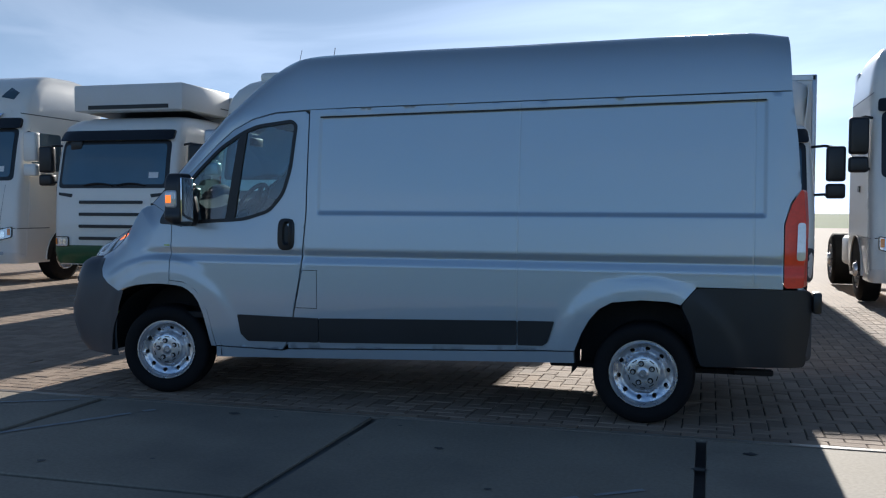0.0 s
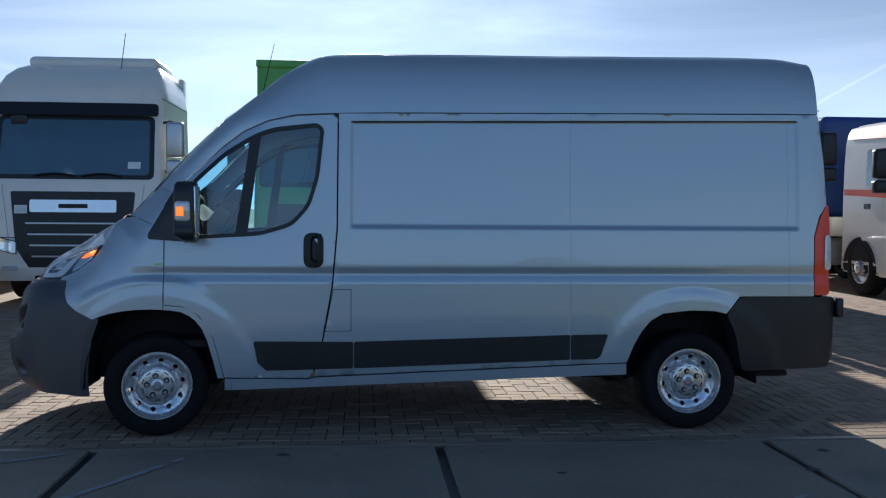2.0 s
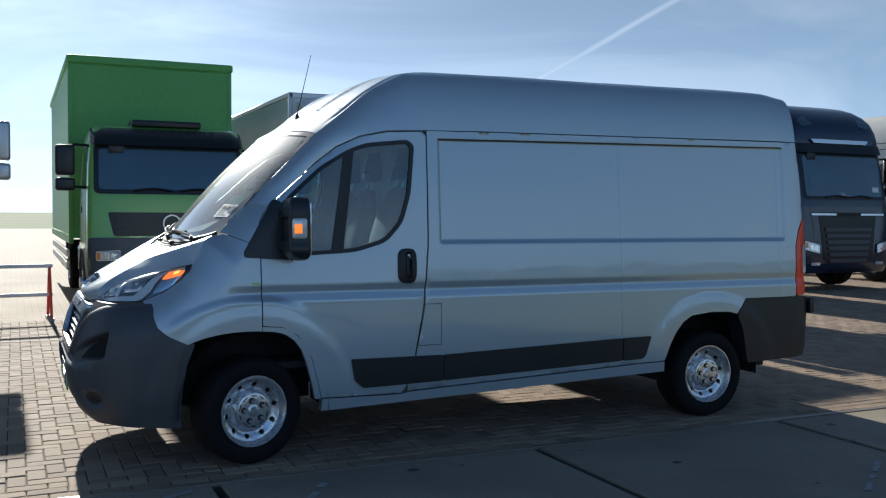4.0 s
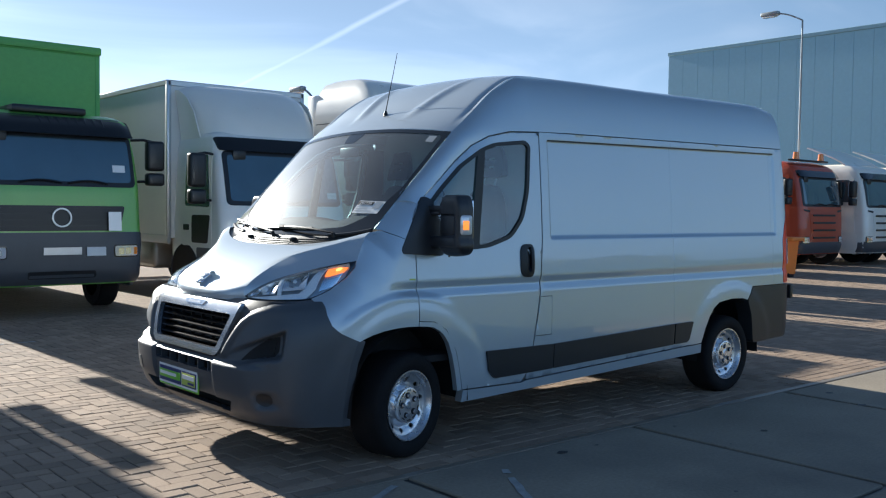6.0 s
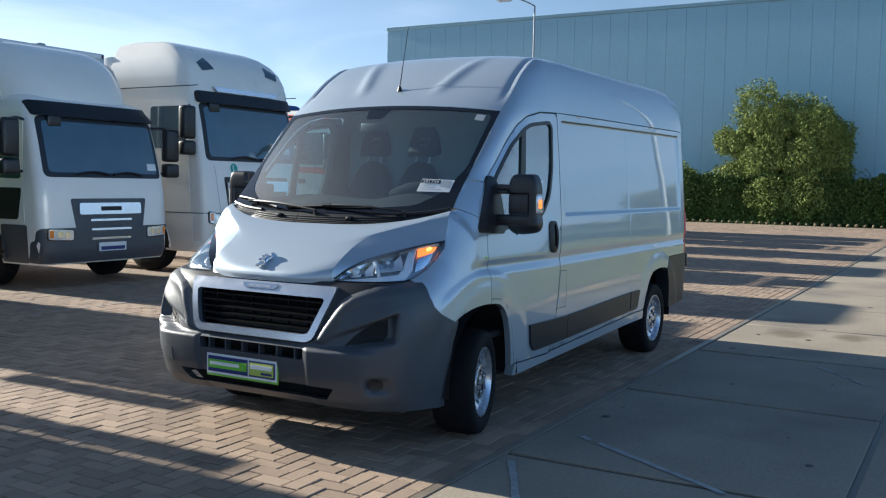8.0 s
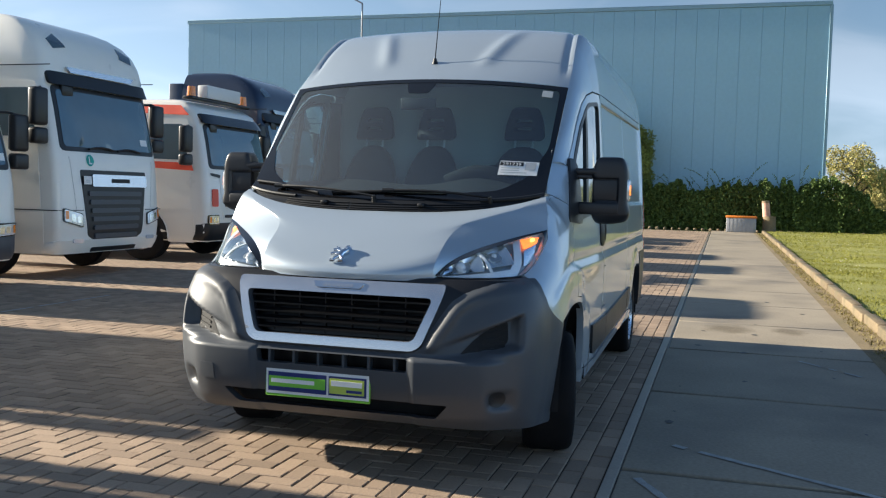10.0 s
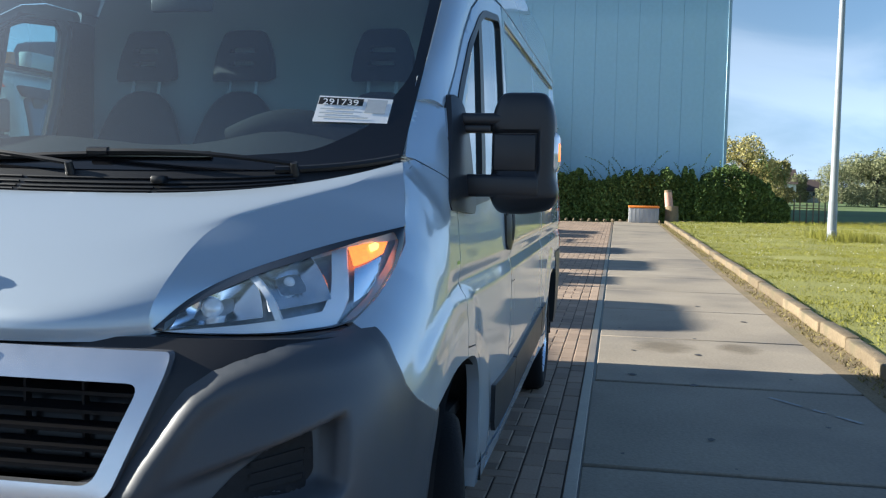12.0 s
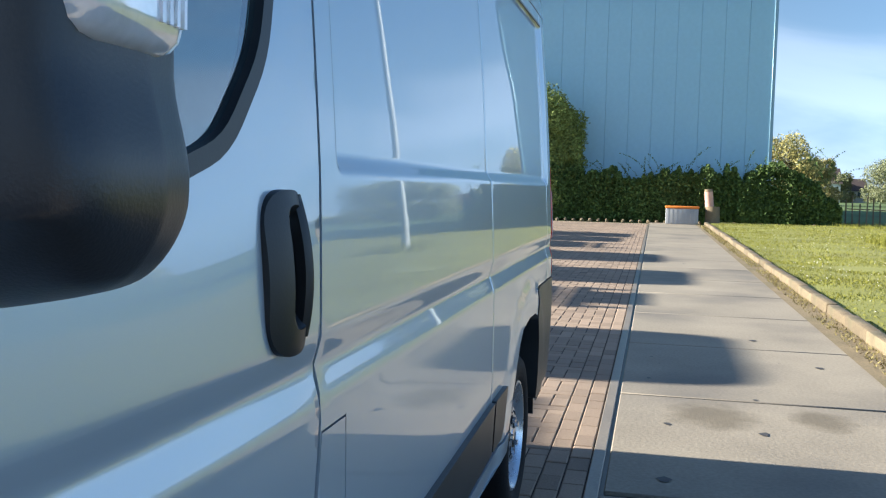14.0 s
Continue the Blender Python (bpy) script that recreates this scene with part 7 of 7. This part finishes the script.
part("roof_flap", box(-1.31, 1.31, 2.0, 9.35, 3.86, 3.99, 0.03, 2), TARP, body)
for z in (0.55, 0.75):
    part("side_board", box(-1.29, -1.25, 2.9, 9.0, z, z + 0.12), PANELW, body)
# white box lorry
t = thing("truck", 0.49, 14.29, 0, "white box lorry with a wind deflector over its cab", "truck", "trucks parked in a row")
cab = Cab(MID, 1.7)
build_cab(t, cab, dict(paint=WHITE, screen=(1.53, 2.36, 1.02), visor=(2.36, 2.57, BLACK, 0.035), grille=dict(outline=[(-0.66, 1.24), (0.66, 1.24), (0.55, 0.62), (-0.55, 0.62)], slats=[(0.94 - 0.13 * k, 0.36 - 0.01 * k, 0.03) for k in range(3)], mat=PLASTIC),
     name=(-0.54, 0.54, 1.02, 1.18), bumper=(0.36, 0.84), bumper_mat=PLASTIC, lamp=(0.84, 0.74, 0.40, 0.17, 0.02), door_glass=(1.50, 2.30), door_low=0.90, skirt=PLASTIC, axle=1.25, wheel_r=0.40, mirror=(1.55, 2.30), low_glass=True,
     plate=(0.0, 0.56, 0.48, PRINTBLUE), notice=(0.85, 1.70)))
part("wind_deflector", grid(24, 20, lambda u, v: ((2 * u - 1) * (1.02 + 0.14 * v), 0.50 + 1.05 * (1 - math.cos(v * math.pi / 2)) ** 0.8 + 0.40 * abs(2 * u - 1) ** 5, 2.60 + 0.86 * math.sin(v * math.pi / 2) - 0.08 * abs(2 * u - 1) ** 5), 0.03, (0, 1, -0.3)), WHITE, t)
for s in (-1, 1):
    part("deflector_side", sheet([(0.92, 2.55), (1.58, 2.45), (1.62, 3.36), (1.46, 3.34), (1.24, 3.22), (1.05, 2.98)], [], lambda y, z: (s * (1.03 + 0.12 * (z - 2.45)), y, z), 0.1, rim=0.02, way=(-s, 0, 0)), WHITE, t)
chassis(t, 1.12, 8.4, 5.2)
cargo_box(t, 1.26, 1.62, 8.6, 1.0, 3.50, PANELW)
# white tractor with round sticker
tall_tractor(3.6, 14.25, "white high-roof truck tractor with a round teal sticker", badge=(-0.56, 1.72, 0.085, TEAL), plate=(-0.68, 1.43, 0.16, ALU))
# red and white recovery lorry
t, cab = low_truck(7.4, 14.2, "white lorry with red bands and an amber beacon bar", WHITE, BLACK)
for s in (-1, 1):
    part("red_band", sheet([(0.30, 1.66), (1.95, 1.74), (1.95, 1.84), (0.35, 1.80)], [], cab.side(s, 0.016), 0.2), REDBAND, t)
    part("red_band", sheet([(0.42, 2.66), (1.95, 2.72), (1.95, 2.88), (0.62, 2.84)], [], cab.side(s, 0.02), 0.2), REDBAND, t)
    part("side_lamp", sheet(rect(min(s * 0.86, s * 1.04), max(s * 0.86, s * 1.04), 1.02, 1.34, 0.04), [], cab.front(0.02), 0.08, rim=0.01, way=(0, 1, 0)), REDBAND, t)
bar = part("beacon_bar", box(-1.1, 1.1, 0.42, 0.62, 2.96, 3.02, 0.02, 1), BLACK, t)
for x in (-0.95, 0.95):
    part("beacon", rod((x, 0.52, 3.02), (x, 0.52, 3.20), 0.085, 16, 0.07), AMBER, bar, "amber beacon lamp")
part("light_box", box(-0.62, 0.62, 0.38, 0.60, 3.02, 3.26, 0.02, 2), PANELW, bar)
chassis(t, 1.2, 8.5, 5.4, axles=2)
part("recovery_body", box(-1.25, 1.25, 2.3, 8.5, 1.0, 1.35, 0.02, 1), WHITE, t)
part("covered_load", box(-1.1, 1.1, 3.0, 7.5, 1.35, 3.25, 0.12, 3), BLUE, t)
# dark tractor
tall_tractor(10.4, 14.4, "dark navy high-roof truck tractor with a pale stripe", paint=NAVY, bumper_mat=NAVY, skirt=NAVY, name=(-1.0, 1.0, 1.52, 1.56))
# further white tractor
tall_tractor(14.4, 14.8, "white high-roof truck tractor standing far along the row")
# orange lorry
t, cab = low_truck(18.0, 14.6, "orange-red lorry with two amber beacons", ORANGE, PLASTIC)
bar = part("beacon_bar", box(-1.0, 1.0, 0.45, 0.60, 2.97, 3.02, 0.01, 1), BLACK, t)
for x in (-0.7, 0.7):
    part("beacon", rod((x, 0.52, 3.02), (x, 0.52, 3.22), 0.09, 16, 0.07), AMBER, bar, "amber beacon lamp")
chassis(t, 1.2, 8.0, 5.4)
part("tipper_body", box(-1.22, 1.22, 2.3, 8.0, 1.05, 2.4, 0.03, 1), ORANGE, t)
# two white lorries far along
for x, y in ((20.7, 14.1), (23.2, 13.9)):
    t, cab = low_truck(x, y, "white lorry with a black slatted grille far along the row", WHITE, PLASTIC if x < 22 else WHITE)
    chassis(t, 1.2, 8.5, 5.4)
    part("roof_spoiler", grid(12, 8, lambda u, v: ((2 * u - 1) * 1.05, 0.75 + 1.2 * v, 2.95 + 0.55 * v**0.8), 0.04, (0, 0.3, -1)), WHITE, t)
    part("flat_bed", box(-1.25, 1.25, 2.3, 8.5, 1.0, 1.25, 0.02, 1), ALU, t)


# ---- hedge, trees, lamp posts, loose things ----
LEAF = mat("hedge_leaves", (0.105, 0.155, 0.042), 0.8, spec=0.2, vary=0.3, scale=0.8, fine=12, island=0.5)
LEAFB = mat("bush_leaves", (0.19, 0.235, 0.058), 0.75, spec=0.25, vary=0.3, scale=0.7, fine=12, island=0.45)
OCHRE = mat("spring_leaves", (0.40, 0.35, 0.13), 0.85, spec=0.2, vary=0.3, scale=0.3, fine=5, island=0.4)
FARLEAF = mat("far_leaves", (0.26, 0.27, 0.14), 0.85, spec=0.2, vary=0.3, scale=0.3, fine=5, island=0.4)
BARK = mat("bark", (0.07, 0.055, 0.04), 0.9, vary=0.3, scale=5, fine=40, bump=0.4)
STEEL = mat("galvanised_steel", (0.30, 0.33, 0.35), 0.6, 0.3, vary=0.1, scale=4, fine=60)
LID = mat("orange_lid", (0.80, 0.24, 0.03), 0.5, vary=0.08)
PINK = mat("faded_red_paint", (0.62, 0.36, 0.27), 0.7, vary=0.2, scale=8, fine=60)
WALLW = mat("white_render", (0.70, 0.68, 0.64), 0.8, vary=0.06)
TILE = mat("dark_roof_tiles", (0.08, 0.06, 0.055), 0.8, vary=0.15)


def leaf_mesh(name, pts, size, material, seed):
    """Many small tilted leaves, one at each point."""
    rng = np.random.default_rng(seed)
    pts = np.asarray(pts)
    n = len(pts)
    a = rng.normal(size=(n, 3))
    a /= np.linalg.norm(a, axis=1)[:, None]
    b = np.cross(a, rng.normal(size=(n, 3)))
    b /= np.linalg.norm(b, axis=1)[:, None]
    s = (size * rng.uniform(0.55, 1.2, n))[:, None]
    v = np.stack([pts - a * s, pts + b * s * 0.55, pts + a * s, pts - b * s * 0.55], 1).reshape(-1, 3)
    me = bpy.data.meshes.new(name)
    me.from_pydata(v.tolist(), [], np.arange(4 * n).reshape(-1, 4).tolist())
    me.materials.append(material)
    return new(name, me)


def clumps(rng, blobs, count):
    """Points near the skins of uneven blobs."""
    out = []
    wsum = np.array([b[3] ** 2 for b in blobs])
    for (x, y, z, r), n in zip(blobs, (count * wsum / wsum.sum()).astype(int)):
        d = rng.normal(size=(n, 3))
        d /= np.linalg.norm(d, axis=1)[:, None]
        k = np.array([0.75 + 0.45 * noise.noise(Vector((float(p[0]) * 2 + x, float(p[1]) * 2 + y, float(p[2]) * 2 + z))) for p in d])
        rad = r * k * rng.uniform(0.55, 1.05, n) ** 0.6
        out.append(np.array([x, y, z]) + d * rad[:, None])
    return np.concatenate(out)


def build_tree(x, y, height, spread, material, label, seed, leaves=2600, size=0.12, low=0.25, category="tree", group=""):
    rng = np.random.default_rng(seed)
    tree = thing("tree" if category == "tree" else "bush", x, y, 0, label, category, group)
    bm = bmesh.new()
    add_rod(bm, (0, 0, -0.1), (0.03 * height * 0.2, 0, height * 0.45), 0.03 * height, 10, 0.018 * height)
    tips = []
    for k in range(9):
        a, h = 2 * math.pi * k / 9 + rng.uniform(-0.4, 0.4), height * rng.uniform(0.25, 0.55)
        tip = (spread * 0.6 * math.cos(a), spread * 0.6 * math.sin(a), h + height * rng.uniform(0.15, 0.4))
        add_rod(bm, (0, 0, h), tip, 0.012 * height, 6, 0.003 * height)
        tips.append(tip)
    part("trunk", bm, BARK, tree)
    blobs = [(t[0], t[1], min(t[2], height * 0.85), spread * rng.uniform(0.32, 0.55)) for t in tips]
    blobs += [(0, 0, height * (0.5 + low * 0.4), spread * 0.6), (0, 0, height * 0.8, spread * 0.45), (spread * 0.3, -spread * 0.3, height * 0.62, spread * 0.5)]
    if category == "bush":
        blobs += [(spread * 0.6 * math.cos(a), spread * 0.6 * math.sin(a), height * 0.46, spread * 0.46) for a in np.linspace(0.4, 6.68, 6, False)]
    if low < 0.2:
        blobs += [(spread * 0.7 * math.cos(a), spread * 0.7 * math.sin(a), height * 0.2, spread * 0.45) for a in np.linspace(0, 6.28, 7, False)]
    crown = leaf_mesh("crown", clumps(rng, blobs, leaves), size, material, seed + 1)
    crown.parent = tree
    return tree


# hedge before the hall
rng = np.random.default_rng(21)
n = 105000
y = rng.uniform(-1.6, 25.0, n)
face = rng.random(n)
top = np.array([1.98 + 0.7 * noise.noise(Vector((0, float(v) * 0.55, 3))) + 0.45 * noise.noise(Vector((0, float(v) * 2.1, 5))) + 0.35 * noise.noise(Vector((0, float(v) * 6.3, 8))) for v in y])
top *= np.clip((y + 2.4) / 2.0, 0.35, 1)
deep = np.array([0.28 * noise.noise(Vector((float(v) * 1.3, float(f) * 4, 9))) for v, f in zip(y, face)])
x = np.where(face < 0.72, 35.55 + deep + rng.exponential(0.14, n), rng.uniform(35.6, 37.2, n))
z = np.where(face < 0.72, rng.uniform(0.03, 1.04, n) * top, top + 0.12 - rng.exponential(0.2, n))
hedge = leaf_mesh("hedge", np.c_[x, y, np.clip(z, 0.03, None)], 0.07, LEAF, 22)
tagged(hedge, "dense dark green hedge along the foot of the hall", "hedge", kind="stuff")
tagged(part("hedge_core", grid(80, 10, lambda u, v: (36.2, -1.2 + 26 * u, 1.75 * v * min(1.0, 0.4 + 6 * u) + 0.12 * noise.noise(Vector((u * 40, v * 4, 0)))), 0.8, (1, 0, 0)), LEAF), "shaded inside of the hedge", "hedge", kind="stuff")
sh = []
for _ in range(64):
    yy, reach, lean, bow = rng.uniform(-1.6, 9.5), rng.uniform(0.25, 0.75) + (0.55 if rng.random() < 0.25 else 0.0), rng.normal(0, 0.35), rng.normal(0, 0.5)
    k = np.arange(0, 1, 0.02 / reach)
    sh += [(36 + rng.normal(0, 0.03), yy + lean * f + bow * f * f * reach + rng.normal(0, 0.02), 1.75 + (reach + 0.3) * f - 0.3 * abs(bow) * f**3) for f in k]
tagged(leaf_mesh("hedge_shoots", sh, 0.045, LEAF, 31), "thin shoots growing out of the hedge top", "hedge", kind="stuff")
for x, y, h, r, label, seed, leaves, size in ((36.5, 11.2, 6.2, 2.8, "broad leafy green bush standing before the hall", 41, 95000, 0.065), (36.5, 13.2, 4.7, 1.7, "leafy green shrub growing into the broad bush", 47, 30000, 0.065),
                                              (36.6, 9.5, 5.2, 1.1, "slim leafy green shrub beside the broad bush", 43, 10000, 0.065), (36.4, 16.6, 2.5, 2.0, "low rounded green bush before the hall", 45, 24000, 0.065)):
    build_tree(x, y, h, r, LEAFB, label, seed, leaves, size, 0.1, "bush").matrix_basis = pose(x, y, 0) @ Matrix.Diagonal((0.5, 1, 1, 1))
for k in range(60):
    x, y = 34.9 + rng.normal(0, 0.04), -0.5 + 20 * k / 60
    if k == 0:
        bm = bmesh.new()
        bmesh.ops.create_icosphere(bm, subdivisions=1, radius=0.1)
        edging = tagged(new("stone_edging"), "row of small pale stones before the hedge", "edging", kind="structure")
        base = part("stone", bm, KERB, edging)
        base.matrix_basis = pose(x, y, 0.03)
    else:
        ob = new("stone", base.data)
        ob.parent = edging
        ob.matrix_basis = pose(x, y, 0.02, rng.uniform(0, 90), 0, rng.uniform(0, 90)) @ Matrix.Diagonal((rng.uniform(0.6, 1.1), 1, rng.uniform(0.5, 1), 1))

# far trees and farmhouses
for k, (x, y, h, r, m) in enumerate(((118, -10.5, 8.6, 4.4, OCHRE), (124, -14.5, 6.0, 3.0, OCHRE), (172, -25, 5.2, 3.4, FARLEAF), (168, -33, 8.0, 4.6, FARLEAF), (122, -27.0, 7.4, 4.2, FARLEAF), (135, -34, 7.6, 4.8, FARLEAF),
                                     (190, -45, 9, 6, FARLEAF), (175, -22, 6.0, 2.6, FARLEAF), (200, -58, 10, 6, FARLEAF))):
    build_tree(x, y, h, r, m, "leafing spring tree far across the field", 60 + k, 20000, 0.13, 0.12, group="far trees across the field")
rng = np.random.default_rng(77)
n = 9000
yy = rng.uniform(-120, 8, n)
hh = np.array([1.8 + 2.4 * abs(noise.noise(Vector((float(v) * 0.11, 0, 2)))) for v in yy])
n2 = 14000
xx = rng.uniform(-160, 215, n2)
h2 = np.array([3.5 + 5.0 * abs(noise.noise(Vector((float(v) * 0.05, 0, 4)))) for v in xx])
tagged(leaf_mesh("far_woods", np.c_[xx, -150 + rng.uniform(0, 8, n2), rng.random(n2) * h2], 0.9, FARLEAF, 79), "low line of far woods across the open fields", "woods", kind="stuff")
tagged(leaf_mesh("far_woods", np.c_[215 + rng.uniform(0, 6, n), yy, rng.random(n) * hh], 0.5, FARLEAF, 78), "low line of far woods behind the field", "woods", kind="stuff")


def build_house(x, y, w, d, h, label):
    hs = thing("farmhouse", x, y, 0, label, "house")
    part("wall", box(-d / 2, d / 2, -w / 2, w / 2, -0.1, h), WALLW, hs)
    bm = bmesh.new()
    v = [bm.verts.new(p) for p in ((-d / 2 - 0.3, -w / 2 - 0.3, h), (d / 2 + 0.3, -w / 2 - 0.3, h), (d / 2 + 0.3, w / 2 + 0.3, h), (-d / 2 - 0.3, w / 2 + 0.3, h), (0, -w / 2 - 0.3, h + d * 0.45), (0, w / 2 + 0.3, h + d * 0.45))]
    for f in ((0, 1, 4), (2, 3, 5), (0, 4, 5, 3), (1, 2, 5, 4), (0, 3, 2, 1)):
        bm.faces.new([v[i] for i in f])
    part("roof", bm, TILE, hs, smooth=False)
    part("chimney", box(-0.3, 0.3, w / 4 - 0.3, w / 4 + 0.3, h + d * 0.3, h + d * 0.55), TILE, hs)
    for k in range(3):
        part("window", box(-d / 2 - 0.03, -d / 2 + 0.02, -w / 2 + w * (k + 0.7) / 4 - 0.4, -w / 2 + w * (k + 0.7) / 4 + 0.4, 0.8, 1.9), TRUCKGLASS, hs)


build_house(178, -28, 6, 5, 2.0, "low white farmhouse with a dark roof far off")
build_house(172, -21.5, 8, 6, 3.2, "pale farmhouse with a dark tiled roof far off")


def lamp_post(x, y, h, r, arm, label, z0=0.0, turn=0.0):
    post = thing("street_lamp", x, y, z0, label, "street lamp", turn=turn)
    part("pole", rod((0, 0, -0.1), (0, 0, h), r, 20, r * 0.6), STEEL, post)
    part("pole_foot", rod((0, 0, -0.1), (0, 0, 1.1), r * 1.12, 20, r * 1.05), STEEL, post)
    part("service_box", box(-r - 0.10, -r + 0.01, -0.07, 0.07, 0.06, 0.30, 0.01, 1), STEEL, post)
    pts = [(0, arm * t, h + 0.35 * math.sin(t * math.pi / 2)) for t in np.linspace(0, 1, 10)]
    part("bracket", add_tube(bmesh.new(), pts, r * 0.55, 10), STEEL, post)
    end = Vector(pts[-1])
    head = part("lamp_head", box(-0.11, 0.11, end.y - 0.15, end.y + 0.50, end.z - 0.06, end.z + 0.09, 0.05, 3), STEEL, post)
    part("lamp_glass", box(-0.09, 0.09, end.y - 0.05, end.y + 0.44, end.z - 0.10, end.z - 0.055, 0.02, 2), LENS, head)


lamp_post(21.0, -0.18, 8.0, 0.115, 1.2, "tall grey steel lamp post in the grass verge", 0.05)
lamp_post(22.2, 17.7, 7.9, 0.048, 1.0, "grey street lamp with a curved bracket behind the lorries")
lamp_post(7.6, 24.6, 4.6, 0.06, 0.7, "slim street lamp far behind the parked lorries")

# grit box, concrete posts
gb = thing("grit_box", 34.3, 4.55, 0, "grey ribbed grit box with an orange lid", "box")
part("body", box(-0.35, 0.35, -0.62, 0.62, 0.0, 0.62, 0.03, 2), BIN_GREY, gb)
for k in range(7):
    part("rib", box(-0.37, -0.345, -0.52 + 0.165 * k, -0.47 + 0.165 * k, 0.04, 0.58), BIN_GREY, gb)
part("lid", box(-0.38, 0.38, -0.65, 0.65, 0.62, 0.71, 0.03, 2), LID, gb)
post = thing("marker_post", 34.4, 3.66, 0, "faded red and white concrete marker post", "post")
part("post_foot", rod((0, -0.28, 0), (0, -0.28, 0.72), 0.30, 24, 0.26), KERB, post)
part("post_shaft", rod((0, -0.16, 0.70), (0.0, -0.10, 1.30), 0.165, 20, 0.16), PINK, post)
part("post_cap", rod((0, -0.10, 1.30), (0, -0.09, 1.40), 0.16, 20, 0.15), KERB, post)
fence = thing("field_fence", 36.5, -1.9, 0, "low wooden field fence beside the hedge", "fence")
for k in range(7):
    part("fence_picket", rod((0, -0.26 * k, -0.05), (0.02, -0.26 * k + 0.03 * math.sin(k * 1.7), 1.15 + 0.2 * math.sin(k * 2.3)), 0.028, 8), KERB, fence)
part("fence_rail", rod((0, 0, 0.75), (0, -1.56, 0.72), 0.022, 8), KERB, fence)

# trestle, waste bin, loading gear between the lorries
tr = thing("trestle", -4.72, 14.75, 0, "low red and white steel trestle on the paving", "trestle", turn=4)
for z in (0.32, 0.72):
    part("rail", box(-0.55, 0.24, -0.03, 0.03, z, z + 0.05, 0.01, 1), PAPER, tr)
for x in (-0.5, 0.2):
    for s in (-1, 1):
        part("leg", rod((x, 0, 0.74), (x, s * 0.25, 0.0), 0.02, 8), REDBAND, tr)
    part("foot", box(x - 0.03, x + 0.03, -0.3, 0.3, 0.0, 0.03), STEEL, tr)
wb = thing("waste_bin", 13.5, 13.2, 0, "orange wheeled waste bin beside a lorry", "bin")
part("body", lathe([(0.22, 0.08), (0.29, 0.85), (0.30, 0.88)], "z", 4), LID, wb, smooth=False)
part("lid", box(-0.29, 0.29, -0.29, 0.29, 0.86, 0.95, 0.03, 2), LID, wb)
for s in (-1, 1):
    part("wheel", rod((s * 0.2, 0.22, 0.1), (s * 0.26, 0.22, 0.1), 0.1, 16), RUBBER, wb)
part("axle_foot", box(-0.12, 0.12, -0.12, 0.12, 0.0, 0.1), DARK, wb)
YEL = mat("worn_yellow_paint", (0.42, 0.30, 0.04), 0.6, vary=0.2, scale=6, dirt=0.5)
cart = thing("fork_cart", -8.05, 13.75, 0, "worn yellow steel handling cart beside a lorry", "cart")
part("tray", box(-0.35, 0.35, -0.3, 0.5, 0.30, 0.60, 0.02, 1), YEL, cart)
for x in (-0.33, 0.33):
    part("upright", rod((x, -0.25, 0.1), (x, -0.25, 1.0), 0.025, 8), YEL, cart)
    part("cart_wheel", rod((x - 0.03, 0.0, 0.1), (x + 0.03, 0.0, 0.1), 0.1, 14), RUBBER, cart)
part("handle", rod((-0.33, -0.25, 0.98), (0.33, -0.25, 0.98), 0.02, 8), YEL, cart)
part("counterweight", box(-0.25, 0.25, -0.2, 0.3, 0.08, 0.30, 0.02, 1), YEL, cart)


# ---- bricks of the yard: the nearest stretch piece by piece, the rest joined ----
part("joint_bed", box(-13.0, 33.0, 5.86, 14.62, -0.05, -0.0075), JOINT, paving)
rng = np.random.default_rng(90)
laid = herringbone(-13.0, 33.0, 6.07, 14.6)
for row in range(2):
    laid += [(-13.0 + 0.21 * k + 0.1 * row, 5.86 + 0.105 * row, -12.79 + 0.21 * k + 0.1 * row, 5.965 + 0.105 * row) for k in range(218)]
singles = [b for b in laid if -7.2 < b[0] < -5.0 and 6.2 < b[1] < 8.95][:300]
chosen = set(singles)
verts, faces = [], []
for b in laid:
    if b in chosen:
        continue
    k = len(verts)
    z = rng.normal(0, 0.0012)
    shape = brick_shape(*b, 0.0)
    tx, ty = rng.normal(0, 0.006), rng.normal(0, 0.006)
    cx, cy = (b[0] + b[2]) / 2, (b[1] + b[3]) / 2
    verts += [(x, y, zz + z + tx * (x - cx) + ty * (y - cy)) for x, y, zz in shape]
    faces += [tuple(k + i for i in f) for f in (BRICK_FACES if b[1] < 9 and b[0] < 4 else BRICK_FACES[:5])]
me = bpy.data.meshes.new("paving_bricks")
me.from_pydata(verts, [], faces)
me.materials.append(BRICK)
rest = new("paving_bricks", me)
rest.parent = paving
rest["kind"] = "stuff"
shapes = {}
for x0, y0, x1, y1 in singles:
    key = x1 - x0 > y1 - y0
    if key not in shapes:
        m = bpy.data.meshes.new("brick")
        m.from_pydata(brick_shape(0, 0, *((0.21, 0.105) if key else (0.105, 0.21)), 0.0), [], BRICK_FACES)
        m.materials.append(BRICK)
        shapes[key] = m
    ob = new("brick", shapes[key])
    ob.parent = paving
    ob.matrix_basis = pose(x0, y0, rng.normal(0, 0.0012), rng.normal(0, 0.3), rng.normal(0, 0.3))
